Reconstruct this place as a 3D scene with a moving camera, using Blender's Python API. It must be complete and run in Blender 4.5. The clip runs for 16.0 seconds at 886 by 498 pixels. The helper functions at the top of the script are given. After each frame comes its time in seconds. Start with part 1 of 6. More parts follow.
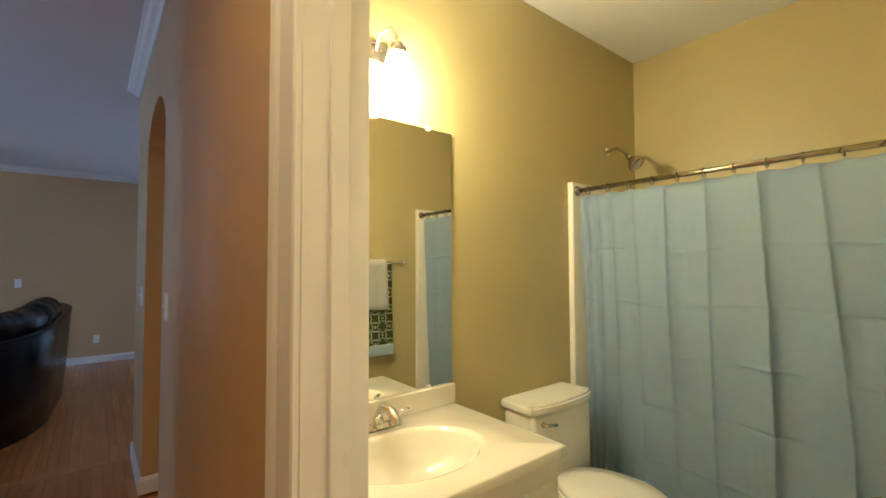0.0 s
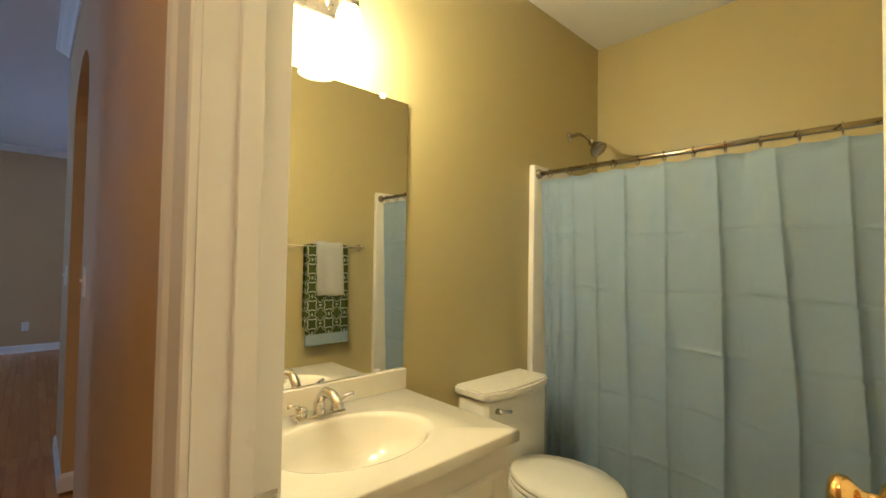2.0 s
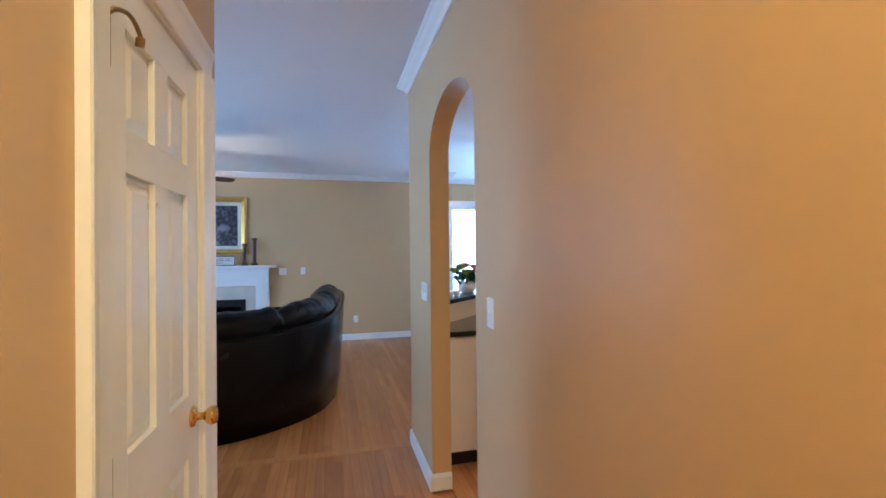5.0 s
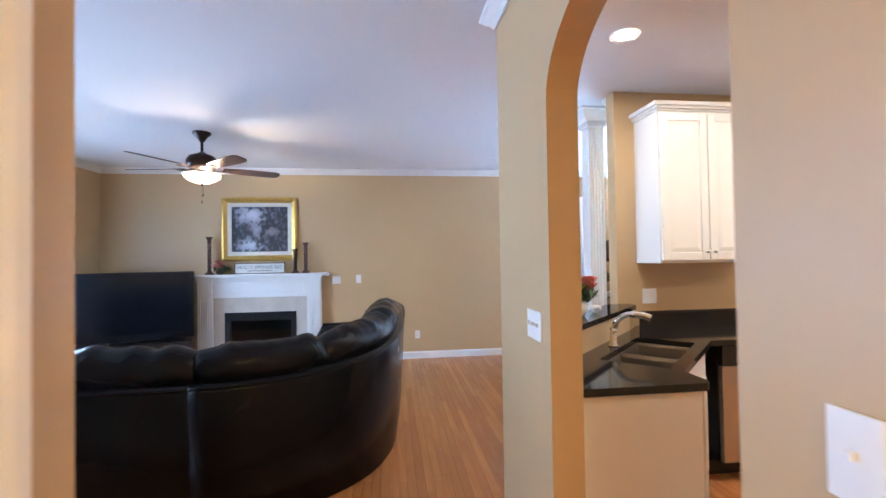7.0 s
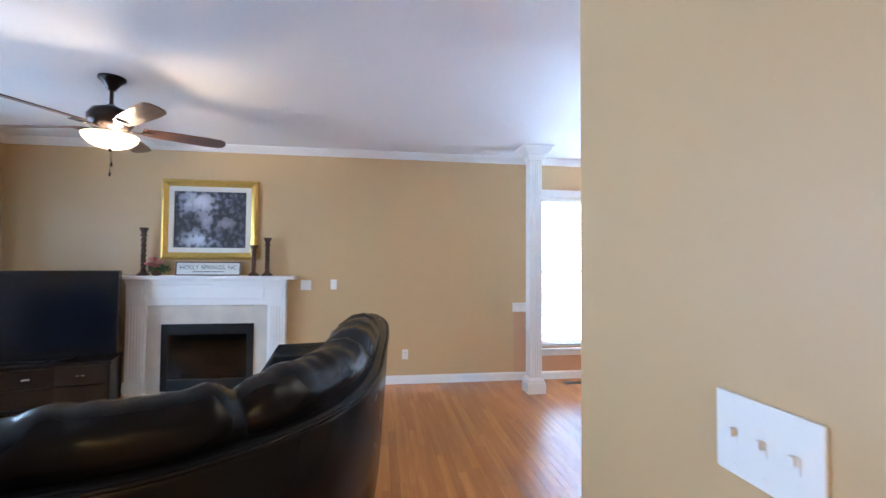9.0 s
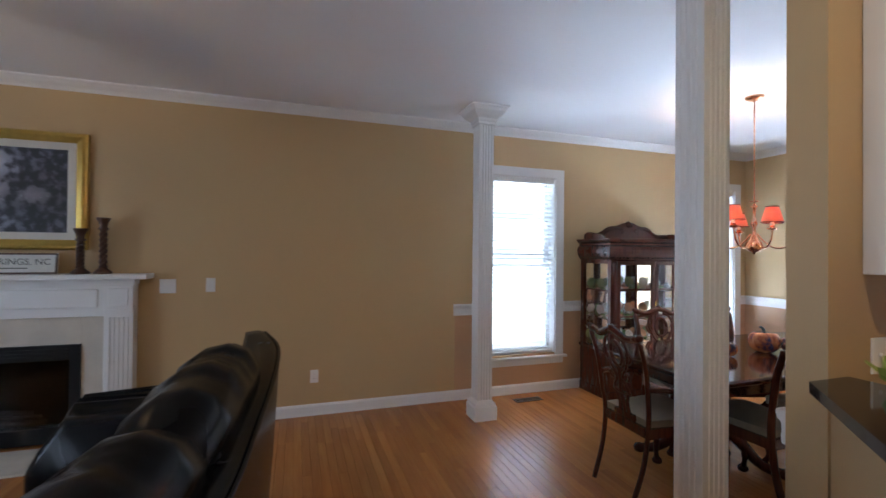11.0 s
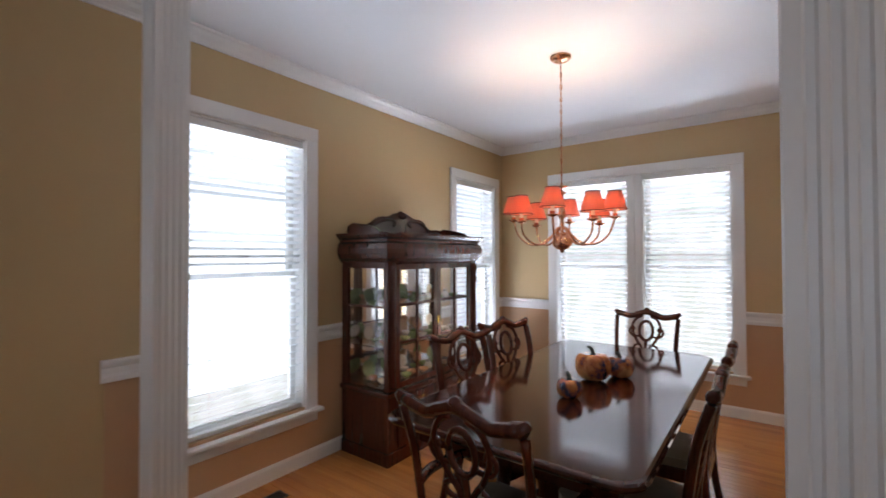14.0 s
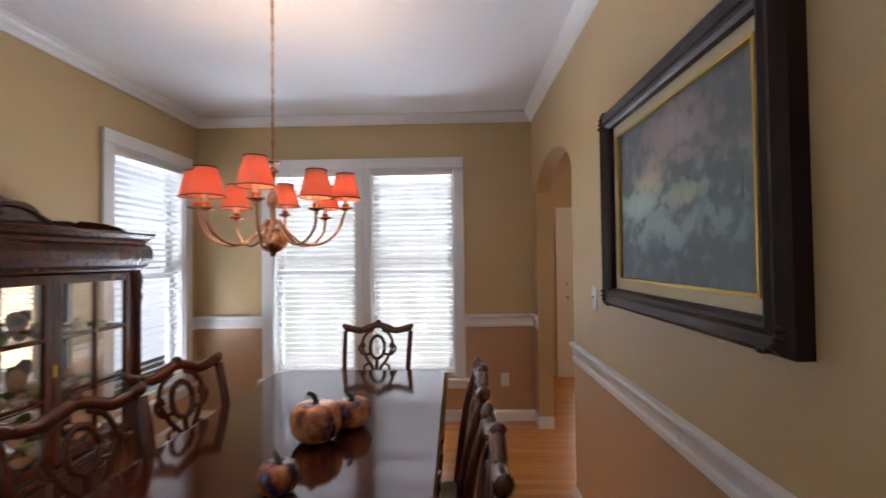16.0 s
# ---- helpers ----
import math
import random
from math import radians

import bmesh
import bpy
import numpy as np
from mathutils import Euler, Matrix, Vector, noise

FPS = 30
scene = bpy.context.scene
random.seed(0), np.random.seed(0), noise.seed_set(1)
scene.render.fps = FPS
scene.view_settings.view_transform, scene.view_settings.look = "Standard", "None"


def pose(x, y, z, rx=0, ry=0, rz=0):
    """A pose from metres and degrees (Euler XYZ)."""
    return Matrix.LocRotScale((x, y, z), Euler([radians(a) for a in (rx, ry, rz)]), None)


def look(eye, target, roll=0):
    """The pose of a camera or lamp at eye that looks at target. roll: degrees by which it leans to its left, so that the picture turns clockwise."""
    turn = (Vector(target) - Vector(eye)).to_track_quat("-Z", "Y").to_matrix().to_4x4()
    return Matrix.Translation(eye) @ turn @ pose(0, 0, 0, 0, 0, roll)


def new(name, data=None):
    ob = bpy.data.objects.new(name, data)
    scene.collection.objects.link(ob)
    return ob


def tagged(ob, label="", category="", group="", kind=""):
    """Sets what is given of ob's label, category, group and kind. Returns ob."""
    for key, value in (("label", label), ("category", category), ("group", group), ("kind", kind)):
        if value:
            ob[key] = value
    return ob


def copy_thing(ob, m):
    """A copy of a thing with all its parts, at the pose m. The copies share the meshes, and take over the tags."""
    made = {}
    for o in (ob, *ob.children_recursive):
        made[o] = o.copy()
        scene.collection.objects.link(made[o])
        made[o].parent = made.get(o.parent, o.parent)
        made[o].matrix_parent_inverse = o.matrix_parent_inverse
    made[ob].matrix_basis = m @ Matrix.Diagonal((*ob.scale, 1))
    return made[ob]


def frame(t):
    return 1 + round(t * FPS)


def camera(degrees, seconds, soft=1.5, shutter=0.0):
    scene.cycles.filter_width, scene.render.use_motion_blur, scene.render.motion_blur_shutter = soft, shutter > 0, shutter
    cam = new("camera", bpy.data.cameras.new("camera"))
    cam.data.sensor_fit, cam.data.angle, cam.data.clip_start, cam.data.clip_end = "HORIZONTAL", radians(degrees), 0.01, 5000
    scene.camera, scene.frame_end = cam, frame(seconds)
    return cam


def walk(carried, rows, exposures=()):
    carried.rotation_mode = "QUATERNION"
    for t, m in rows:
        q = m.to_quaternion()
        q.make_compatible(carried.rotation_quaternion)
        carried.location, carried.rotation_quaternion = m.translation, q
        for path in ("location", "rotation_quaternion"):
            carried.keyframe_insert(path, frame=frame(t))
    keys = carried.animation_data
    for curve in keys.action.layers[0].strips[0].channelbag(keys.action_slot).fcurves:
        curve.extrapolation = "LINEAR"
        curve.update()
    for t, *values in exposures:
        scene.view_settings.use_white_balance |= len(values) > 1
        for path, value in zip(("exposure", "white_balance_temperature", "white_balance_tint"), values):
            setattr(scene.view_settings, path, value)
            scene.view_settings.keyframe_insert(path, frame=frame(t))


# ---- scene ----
cam = camera(91.1, 16.0, 1.5, 0.4)
PATH = [
    (0, (0.131, 0.516, 1.388), (1.384, 2.073, 1.464), -0.2),
    (0.5, (0.196, 0.551, 1.354), (1.484, 2.08, 1.413), 0.2),
    (1, (0.24, 0.563, 1.323), (1.574, 2.052, 1.361), 0.5),
    (1.5, (0.256, 0.567, 1.303), (1.625, 2.023, 1.336), 0.8),
    (2, (0.233, 0.564, 1.322), (1.605, 2.018, 1.375), 1.0),
    (2.5, (0.171, 0.57, 1.358), (1.496, 2.067, 1.418), 1.0),
    (3, (0.082, 0.609, 1.413), (1.301, 2.194, 1.454), 0.8),
    (3.5, (-0.016, 0.706, 1.448), (1.053, 2.397, 1.454), 0.2),
    (4, (-0.098, 0.824, 1.455), (0.757, 2.631, 1.425), -0.3),
    (4.5, (-0.171, 0.993, 1.448), (0.481, 2.884, 1.436), -0.8),
    (5, (-0.199, 1.201, 1.446), (0.299, 3.138, 1.461), -0.6),
    (5.2, (-0.203, 1.294, 1.46), (0.236, 3.245, 1.465), -0.3),
    (7.3, (-0.17, 2.455, 1.471), (0.067, 4.441, 1.508), -0.9),
    (7.5, (-0.157, 2.579, 1.466), (0.084, 4.564, 1.501), -0.9),
    (8, (-0.147, 2.878, 1.458), (0.118, 4.86, 1.484), -0.6),
    (8.5, (-0.129, 3.165, 1.451), (0.128, 5.148, 1.492), 0.2),
    (9, (-0.126, 3.437, 1.437), (0.164, 5.415, 1.498), 0.4),
    (9.5, (-0.153, 3.688, 1.461), (0.228, 5.651, 1.519), 0.4),
    (9.7, (-0.151, 3.813, 1.466), (0.26, 5.77, 1.531), 0.4),
    (11.8, (0.197, 5.074, 1.422), (1.045, 6.885, 1.412), -0.0),
    (12, (0.235, 5.205, 1.41), (1.149, 6.983, 1.441), -0.5),
    (12.5, (0.352, 5.455, 1.431), (1.441, 7.13, 1.5025), -0.6),
    (13, (0.506, 5.64, 1.456), (1.769, 7.185, 1.588), -2.3),
    (13.5, (0.63, 5.863, 1.439), (2.067, 7.251, 1.537), -2.2),
    (14, (0.807, 6.035, 1.446), (2.409, 7.232, 1.478), -0.2),
    (14.5, (0.97, 6.159, 1.43), (2.744, 7.083, 1.45), -0.2),
    (15, (1.199, 6.242, 1.441), (3.084, 6.911, 1.46), -0.8),
    (15.5, (1.378, 6.307, 1.437), (3.345, 6.662, 1.479), -0.3),
    (16, (1.579, 6.279, 1.448), (3.578, 6.334, 1.49), -0.7),
]
EXPOSURES = [(0.0, -0.1, 4900, 12), (2.5, -0.25, 4900, 13), (3.5, 0.1, 4950, 18), (4.3, 0.9, 4750, 12), (5.2, 1.2, 4650, 8), (7.3, 1.7, 5400, 15), (9.7, 1.3, 5700, 13), (11.8, -0.2, 6700, 19), (13.5, -0.2, 7100, 20), (14.5, -0.35, 7500, 25), (15.5, -0.25, 7600, 25), (16.0, -0.45, 7600, 24)]
walk(cam, [(t, look(eye, target, roll)) for t, eye, target, roll in PATH], EXPOSURES)

# ---- world and daylight ----
world = bpy.data.worlds.new("sky")
scene.world = world
world.use_nodes = True
wn = world.node_tree.nodes
sky = wn.new("ShaderNodeTexSky")
sky.sky_type, sky.sun_disc, sky.sun_elevation, sky.sun_rotation = "NISHITA", False, radians(50), radians(200)
world.node_tree.links.new(sky.outputs[0], wn["Background"].inputs[0])
wn["Background"].inputs[1].default_value = 0.1
sun = new("sun", bpy.data.lights.new("sun", "SUN"))
sun.data.energy, sun.data.angle, sun.data.color = 2.5, radians(0.5), (1.0, 0.95, 0.87)
sun.matrix_world = look((0, -20, 24), (0, 0, 0))


def area(name, eye, target, w, h, watts, colour):
    """A rectangular lamp at eye that shines towards target."""
    lamp = new(name, bpy.data.lights.new(name, "AREA"))
    lamp.data.shape, lamp.data.size, lamp.data.size_y, lamp.data.energy, lamp.data.color = "RECTANGLE", w, h, watts, colour
    lamp.matrix_world = look(eye, target)
    return lamp


def bulb(name, place, watts, colour, radius=0.03):
    lamp = new(name, bpy.data.lights.new(name, "POINT"))
    lamp.data.energy, lamp.data.color, lamp.data.shadow_soft_size = watts, colour, radius
    lamp.location = place
    return lamp


DAY = (0.61, 0.79, 1.0)
TOP_LAMP = 2.655
area("sky_north", (4.5, 10.3, 1.6), (4.5, 8.7, 1.55), 7.4, 2.9, 95, DAY)
for wx, watts in ((2.27, 600), (4.88, 280)):
    area("ground_glow_north", (wx, 10.9, -1.3), (wx, 8.7, 1.6), 2.2, 1.2, watts, DAY)
area("sky_east", (7.0, 7.1, 3.6), (5.6, 7.1, 1.35), 2.6, 1.6, 2100, DAY)
area("ground_glow_east", (7.8, 7.1, -0.85), (5.6, 7.1, 1.6), 2.8, 1.2, 950, DAY)
area("daylight_west", (-4.6, 7.0, 1.45), (-3.0, 7.0, 1.4), 2.0, 1.7, 58, DAY)
# Daylight for an unseen second window, added to light the sofa side.
area("daylight_west", (-4.6, 4.6, 1.45), (-3.0, 4.6, 1.4), 1.6, 1.7, 40, DAY)
# Hall lamps are out of view, added to light its walls warmly.
area("unseen_hall_lamp", (-0.1, 0.9, TOP_LAMP), (-0.1, 0.9, 0), 0.26, 0.26, 14.5, (1.0, 0.70, 0.28))
area("unseen_hall_lamp", (-0.1, -1.6, TOP_LAMP), (-0.1, -1.6, 0), 0.26, 0.26, 19, (1.0, 0.66, 0.32))
# Only the first can is known; the rest are added to brighten the kitchen.
KITCHEN = [(1.18, 4.62), (2.5, 4.3), (2.5, 3.0), (4.2, 4.0), (5.7, 4.6)]
for kx, ky in KITCHEN:
    area("can_and_fill_lamp", (kx, ky, 2.725), (kx, ky, 0), 0.1, 0.1, 6.6, (1.0, 0.86, 0.62))
area("undercabinet_lamp", (2.85, 5.36, 1.385), (2.85, 5.40, 0.9), 0.35, 0.04, 0.6, (1.0, 0.78, 0.5))

# ---- materials ----


def mat(name, colour, rough=0.5, metal=0.0, noise_scale=0.0, vary=0.0, bump=0.0, bump_scale=200.0, coat=0.0, spec=0.5, per=0.0):
    """A surface with a slow variation of its colour, fine relief and, per object, a slight shift."""
    m = bpy.data.materials.new(name)
    m.use_nodes = True
    n, l = m.node_tree.nodes, m.node_tree.links
    b = n["Principled BSDF"]
    b.inputs["Base Color"].default_value = (*colour, 1)
    b.inputs["Roughness"].default_value, b.inputs["Metallic"].default_value = rough, metal
    b.inputs["Coat Weight"].default_value, b.inputs["Specular IOR Level"].default_value = coat, spec
    b.inputs["Coat Roughness"].default_value = 0.08
    co = n.new("ShaderNodeTexCoord")
    if vary:
        tex = n.new("ShaderNodeTexNoise")
        tex.inputs["Scale"].default_value, tex.inputs["Detail"].default_value = noise_scale, 6
        l.new(co.outputs["Object"], tex.inputs["Vector"])
        mix = n.new("ShaderNodeMix")
        mix.data_type = "RGBA"
        mix.inputs["A"].default_value = (*[c * (1 - vary) for c in colour], 1)
        mix.inputs["B"].default_value = (*[min(1, c * (1 + vary)) for c in colour], 1)
        l.new(tex.outputs["Fac"], mix.inputs["Factor"])
        out = mix.outputs["Result"]
        if per:
            info = n.new("ShaderNodeObjectInfo")
            hsv = n.new("ShaderNodeHueSaturation")
            rng = n.new("ShaderNodeMapRange")
            rng.inputs["To Min"].default_value, rng.inputs["To Max"].default_value = 1 - per, 1 + per
            l.new(info.outputs["Random"], rng.inputs["Value"])
            l.new(rng.outputs["Result"], hsv.inputs["Value"])
            l.new(out, hsv.inputs["Color"])
            out = hsv.outputs["Color"]
        l.new(out, b.inputs["Base Color"])
        rr = n.new("ShaderNodeMapRange")
        rr.inputs["To Min"].default_value, rr.inputs["To Max"].default_value = max(0.02, rough - 0.06), min(1, rough + 0.06)
        l.new(tex.outputs["Fac"], rr.inputs["Value"])
        l.new(rr.outputs["Result"], b.inputs["Roughness"])
    if bump:
        t2 = n.new("ShaderNodeTexNoise")
        t2.inputs["Scale"].default_value, t2.inputs["Detail"].default_value = bump_scale, 3
        l.new(co.outputs["Object"], t2.inputs["Vector"])
        bp = n.new("ShaderNodeBump")
        bp.inputs["Strength"].default_value, bp.inputs["Distance"].default_value = bump, 0.002
        l.new(t2.outputs["Fac"], bp.inputs["Height"])
        l.new(bp.outputs["Normal"], b.inputs["Normal"])
    return m


def wood(name, dark, light, rough=0.3, along="Y", scale=1.0, coat=0.2, per=0.0, island=False):
    """Wood with stretched grain along one axis."""
    m = mat(name, dark, rough, coat=coat)
    n, l = m.node_tree.nodes, m.node_tree.links
    b = n["Principled BSDF"]
    co, mp = n["Texture Coordinate"], n.new("ShaderNodeMapping")
    s = [9 * scale] * 3
    s["XYZ".index(along)] = 0.7 * scale
    mp.inputs["Scale"].default_value = s
    l.new(co.outputs["Object"], mp.inputs["Vector"])
    grain = n.new("ShaderNodeTexNoise")
    grain.noise_dimensions = "4D"
    grain.inputs["Scale"].default_value, grain.inputs["Detail"].default_value, grain.inputs["Distortion"].default_value = 4, 7, 0.6
    l.new(mp.outputs["Vector"], grain.inputs["Vector"])
    ramp = n.new("ShaderNodeValToRGB")
    ramp.color_ramp.elements[0].position, ramp.color_ramp.elements[0].color = 0.3, (*dark, 1)
    ramp.color_ramp.elements[1].position, ramp.color_ramp.elements[1].color = 0.7, (*light, 1)
    l.new(grain.outputs["Fac"], ramp.inputs["Fac"])
    out = ramp.outputs["Color"]
    if per:
        source = n.new("ShaderNodeNewGeometry").outputs["Random Per Island"] if island else n.new("ShaderNodeObjectInfo").outputs["Random"]
        rng, hsv, wide = n.new("ShaderNodeMapRange"), n.new("ShaderNodeHueSaturation"), n.new("ShaderNodeMath")
        rng.inputs["To Min"].default_value, rng.inputs["To Max"].default_value = 1 - per, 1 + per
        wide.operation = "MULTIPLY"
        wide.inputs[1].default_value = 37.0
        l.new(source, wide.inputs[0])
        l.new(wide.outputs[0], grain.inputs["W"])
        l.new(source, rng.inputs["Value"])
        l.new(rng.outputs["Result"], hsv.inputs["Value"])
        l.new(out, hsv.inputs["Color"])
        out = hsv.outputs["Color"]
    l.new(out, b.inputs["Base Color"])
    bp = n.new("ShaderNodeBump")
    bp.inputs["Strength"].default_value, bp.inputs["Distance"].default_value = 0.06, 0.001
    l.new(grain.outputs["Fac"], bp.inputs["Height"])
    l.new(bp.outputs["Normal"], b.inputs["Normal"])
    return m


def glow(name, colour, strength):
    m = mat(name, colour, 0.4)
    b = m.node_tree.nodes["Principled BSDF"]
    b.inputs["Emission Color"].default_value, b.inputs["Emission Strength"].default_value = (*colour, 1), strength
    return m


WALL = mat("tan_wall_paint", (0.55, 0.38, 0.19), 0.42, noise_scale=1.3, vary=0.035, bump=0.12, bump_scale=350)
WALL_LOW = mat("warm_wall_paint", (0.54, 0.32, 0.175), 0.42, noise_scale=1.3, vary=0.035, bump=0.12, bump_scale=350)
# Bathroom walls: the tan shifted towards olive gold.
WALL_BATH = mat("olive_gold_wall", (0.47, 0.405, 0.185), 0.4, noise_scale=1.3, vary=0.035, bump=0.12, bump_scale=350)
CEIL = mat("white_ceiling_paint", (0.80, 0.80, 0.80), 0.9, noise_scale=2.0, vary=0.02, bump=0.2, bump_scale=260)
TRIM = mat("white_trim_paint", (0.80, 0.79, 0.76), 0.3, noise_scale=6, vary=0.02, bump=0.04, bump_scale=120)
OAK = wood("oak_floor", (0.385, 0.145, 0.040), (0.465, 0.195, 0.058), 0.27, "Y", 0.8, 0.12, 0.15)
OAK_REST = wood("oak_floor_rest", (0.385, 0.145, 0.040), (0.465, 0.195, 0.058), 0.27, "Y", 0.8, 0.12, 0.15, True)

# ---- building helpers ----


def link(name, bm, material, parent=None, label="", smooth=False):
    me = bpy.data.meshes.new(name)
    bm.normal_update()
    bm.to_mesh(me)
    bm.free()
    if smooth:
        for p in me.polygons:
            p.use_smooth = True
    me.materials.append(material)
    ob = new(name, me)
    if parent:
        ob.parent = parent
    if label:
        ob["label"] = label
    return ob


def part(name, bm, material, parent, label="", smooth=False):
    return link(name, bm, material, parent, label, smooth)


def thing(name, label, category, group="", place=(0, 0, 0), turn=0.0, kind=""):
    """An Empty at the base of a thing, under which its parts hang."""
    ob = new(name)
    ob.matrix_world = pose(*place, 0, 0, turn)
    ob.empty_display_size = 0.1
    return tagged(ob, label, category, group, kind)


def structure(name, bm, material, label, category, smooth=False):
    return tagged(link(name, bm, material, None, "", smooth), label, category, "", "structure")


def boxes(*sizes, bevel=0.0, bm=None):
    """Boxes, each x0, x1, y0, y1, z0, z1, in one bmesh."""
    bm = bm or bmesh.new()
    for x0, x1, y0, y1, z0, z1 in sizes:
        made = bmesh.ops.create_cube(bm, size=1, matrix=Matrix.LocRotScale(((x0 + x1) / 2, (y0 + y1) / 2, (z0 + z1) / 2), None, (abs(x1 - x0), abs(y1 - y0), abs(z1 - z0))))["verts"]
        if bevel:
            edges = list({e for v in made for e in v.link_edges})
            bmesh.ops.bevel(bm, geom=edges, offset=min(bevel, 0.45 * min(abs(x1 - x0), abs(y1 - y0), abs(z1 - z0))), segments=2, affect="EDGES", profile=0.6)
    return bm


def lathe(profile, steps=24, bm=None, place=(0, 0, 0)):
    """A turned body from radius, height pairs, round an upright axis."""
    bm = bm or bmesh.new()
    rings = []
    for r, z in profile:
        rings.append([bm.verts.new((place[0] + r * math.cos(2 * math.pi * i / steps), place[1] + r * math.sin(2 * math.pi * i / steps), place[2] + z)) for i in range(steps)])
    for a, b in zip(rings, rings[1:]):
        for i in range(steps):
            bm.faces.new((a[i], a[(i + 1) % steps], b[(i + 1) % steps], b[i]))
    bm.faces.new(rings[0][::-1])
    bm.faces.new(rings[-1])
    return bm


def tube(points, radius, steps=10, bm=None, flat=1.0):
    """A round bar through points; radius is one number or one for each point."""
    bm = bm or bmesh.new()
    pts = [Vector(p) for p in points]
    radii = radius if isinstance(radius, (list, tuple)) else [radius] * len(pts)
    rings, side = [], None
    for i, p in enumerate(pts):
        d = (pts[min(i + 1, len(pts) - 1)] - pts[max(i - 1, 0)]).normalized()
        if side is None:
            side = d.orthogonal().normalized()
        side = (side - d * side.dot(d)).normalized()
        up = d.cross(side)
        rings.append([bm.verts.new(p + radii[i] * (side * math.cos(a) + up * math.sin(a) * flat)) for a in [2 * math.pi * k / steps for k in range(steps)]])
    for a, b in zip(rings, rings[1:]):
        for i in range(steps):
            bm.faces.new((a[i], a[(i + 1) % steps], b[(i + 1) % steps], b[i]))
    bm.faces.new(rings[0][::-1])
    bm.faces.new(rings[-1])
    return bm


def curve3(points, n=8):
    """A smooth line through points."""
    p = [Vector(q) for q in points]
    p = [2 * p[0] - p[1]] + p + [2 * p[-1] - p[-2]]
    out = []
    for i in range(1, len(p) - 2):
        a, b, c, d = p[i - 1:i + 3]
        for k in range(n):
            t = k / n
            out.append(0.5 * (2 * b + (c - a) * t + (2 * a - 5 * b + 4 * c - d) * t * t + (3 * b - a - 3 * c + d) * t ** 3))
    return out + [p[-2]]


def slab(outline, axis, lo, hi, bm=None):
    """A flat outline (pairs) made thick along an axis, from lo to hi."""
    bm = bm or bmesh.new()

    def at(p, v):
        return {"x": (v, p[0], p[1]), "y": (p[0], v, p[1]), "z": (p[0], p[1], v)}[axis]
    a = [bm.verts.new(at(p, lo)) for p in outline]
    b = [bm.verts.new(at(p, hi)) for p in outline]
    fa, fb = bm.faces.new(a), bm.faces.new(b[::-1])
    for i in range(len(a)):
        j = (i + 1) % len(a)
        bm.faces.new((a[j], a[i], b[i], b[j]))
    bmesh.ops.triangulate(bm, faces=[fa, fb])
    bmesh.ops.recalc_face_normals(bm, faces=bm.faces)
    return bm


def moulding(profile, path, closed=False, bm=None):
    """A moulding: profile of (out, up) pairs swept along a level path of points; out lies to the left of the way along it."""
    bm = bm or bmesh.new()
    pts = [Vector(p) for p in path]
    n, rings = len(pts), []
    for i, p in enumerate(pts):
        d0 = (p - pts[i - 1]).normalized() if i or closed else (pts[1] - p).normalized()
        d1 = (pts[(i + 1) % n] - p).normalized() if i < n - 1 or closed else d0
        n0, n1 = Vector((-d0.y, d0.x, 0)), Vector((-d1.y, d1.x, 0))
        m = (n0 + n1).normalized()
        m /= max(0.3, m.dot(n0))
        rings.append([bm.verts.new(p + m * o + Vector((0, 0, u))) for o, u in profile])
    k = len(profile)
    for i in range(n if closed else n - 1):
        a, b = rings[i], rings[(i + 1) % n]
        for j in range(k):
            bm.faces.new((a[j], a[(j + 1) % k], b[(j + 1) % k], b[j]))
    if not closed:
        bm.faces.new(rings[0])
        bm.faces.new(rings[-1][::-1])
    bmesh.ops.recalc_face_normals(bm, faces=bm.faces)
    return bm


def pierced(axis, plane, thick, lo, hi, top, holes):
    """A wall across plane..plane+thick along lo..hi, with holes (from, to, bottom, top)."""
    bm, cuts = bmesh.new(), sorted(holes)
    spans, at = [], lo
    for a, b, z0, z1 in cuts:
        spans += [(at, a, 0, top), (a, b, 0, z0), (a, b, z1, top)]
        at = b
    spans.append((at, hi, 0, top))
    p0, p1 = min(plane, plane + thick), max(plane, plane + thick)
    for a, b, z0, z1 in spans:
        if b - a > 1e-4 and z1 - z0 > 1e-4:
            boxes((p0, p1, a, b, z0, z1) if axis == "x" else (a, b, p0, p1, z0, z1), bm=bm)
    return bm


def arch_fill(axis, plane, thick, a, b, spring, rise, top):
    """The wall above an arched opening, from the springing up to top."""
    mid, half = (a + b) / 2, (b - a) / 2
    line = [(mid - half * math.cos(math.pi * k / 24), spring + rise * math.sin(math.pi * k / 24)) for k in range(25)]
    bm = bmesh.new()
    p0, p1 = min(plane, plane + thick), max(plane, plane + thick)
    for (u0, z0), (u1, z1) in zip(line, line[1:]):
        slab([(u0, z0), (u1, z1), (u1, top), (u0, top)], axis, p0, p1, bm)
    bmesh.ops.remove_doubles(bm, verts=bm.verts, dist=1e-5)
    return bm


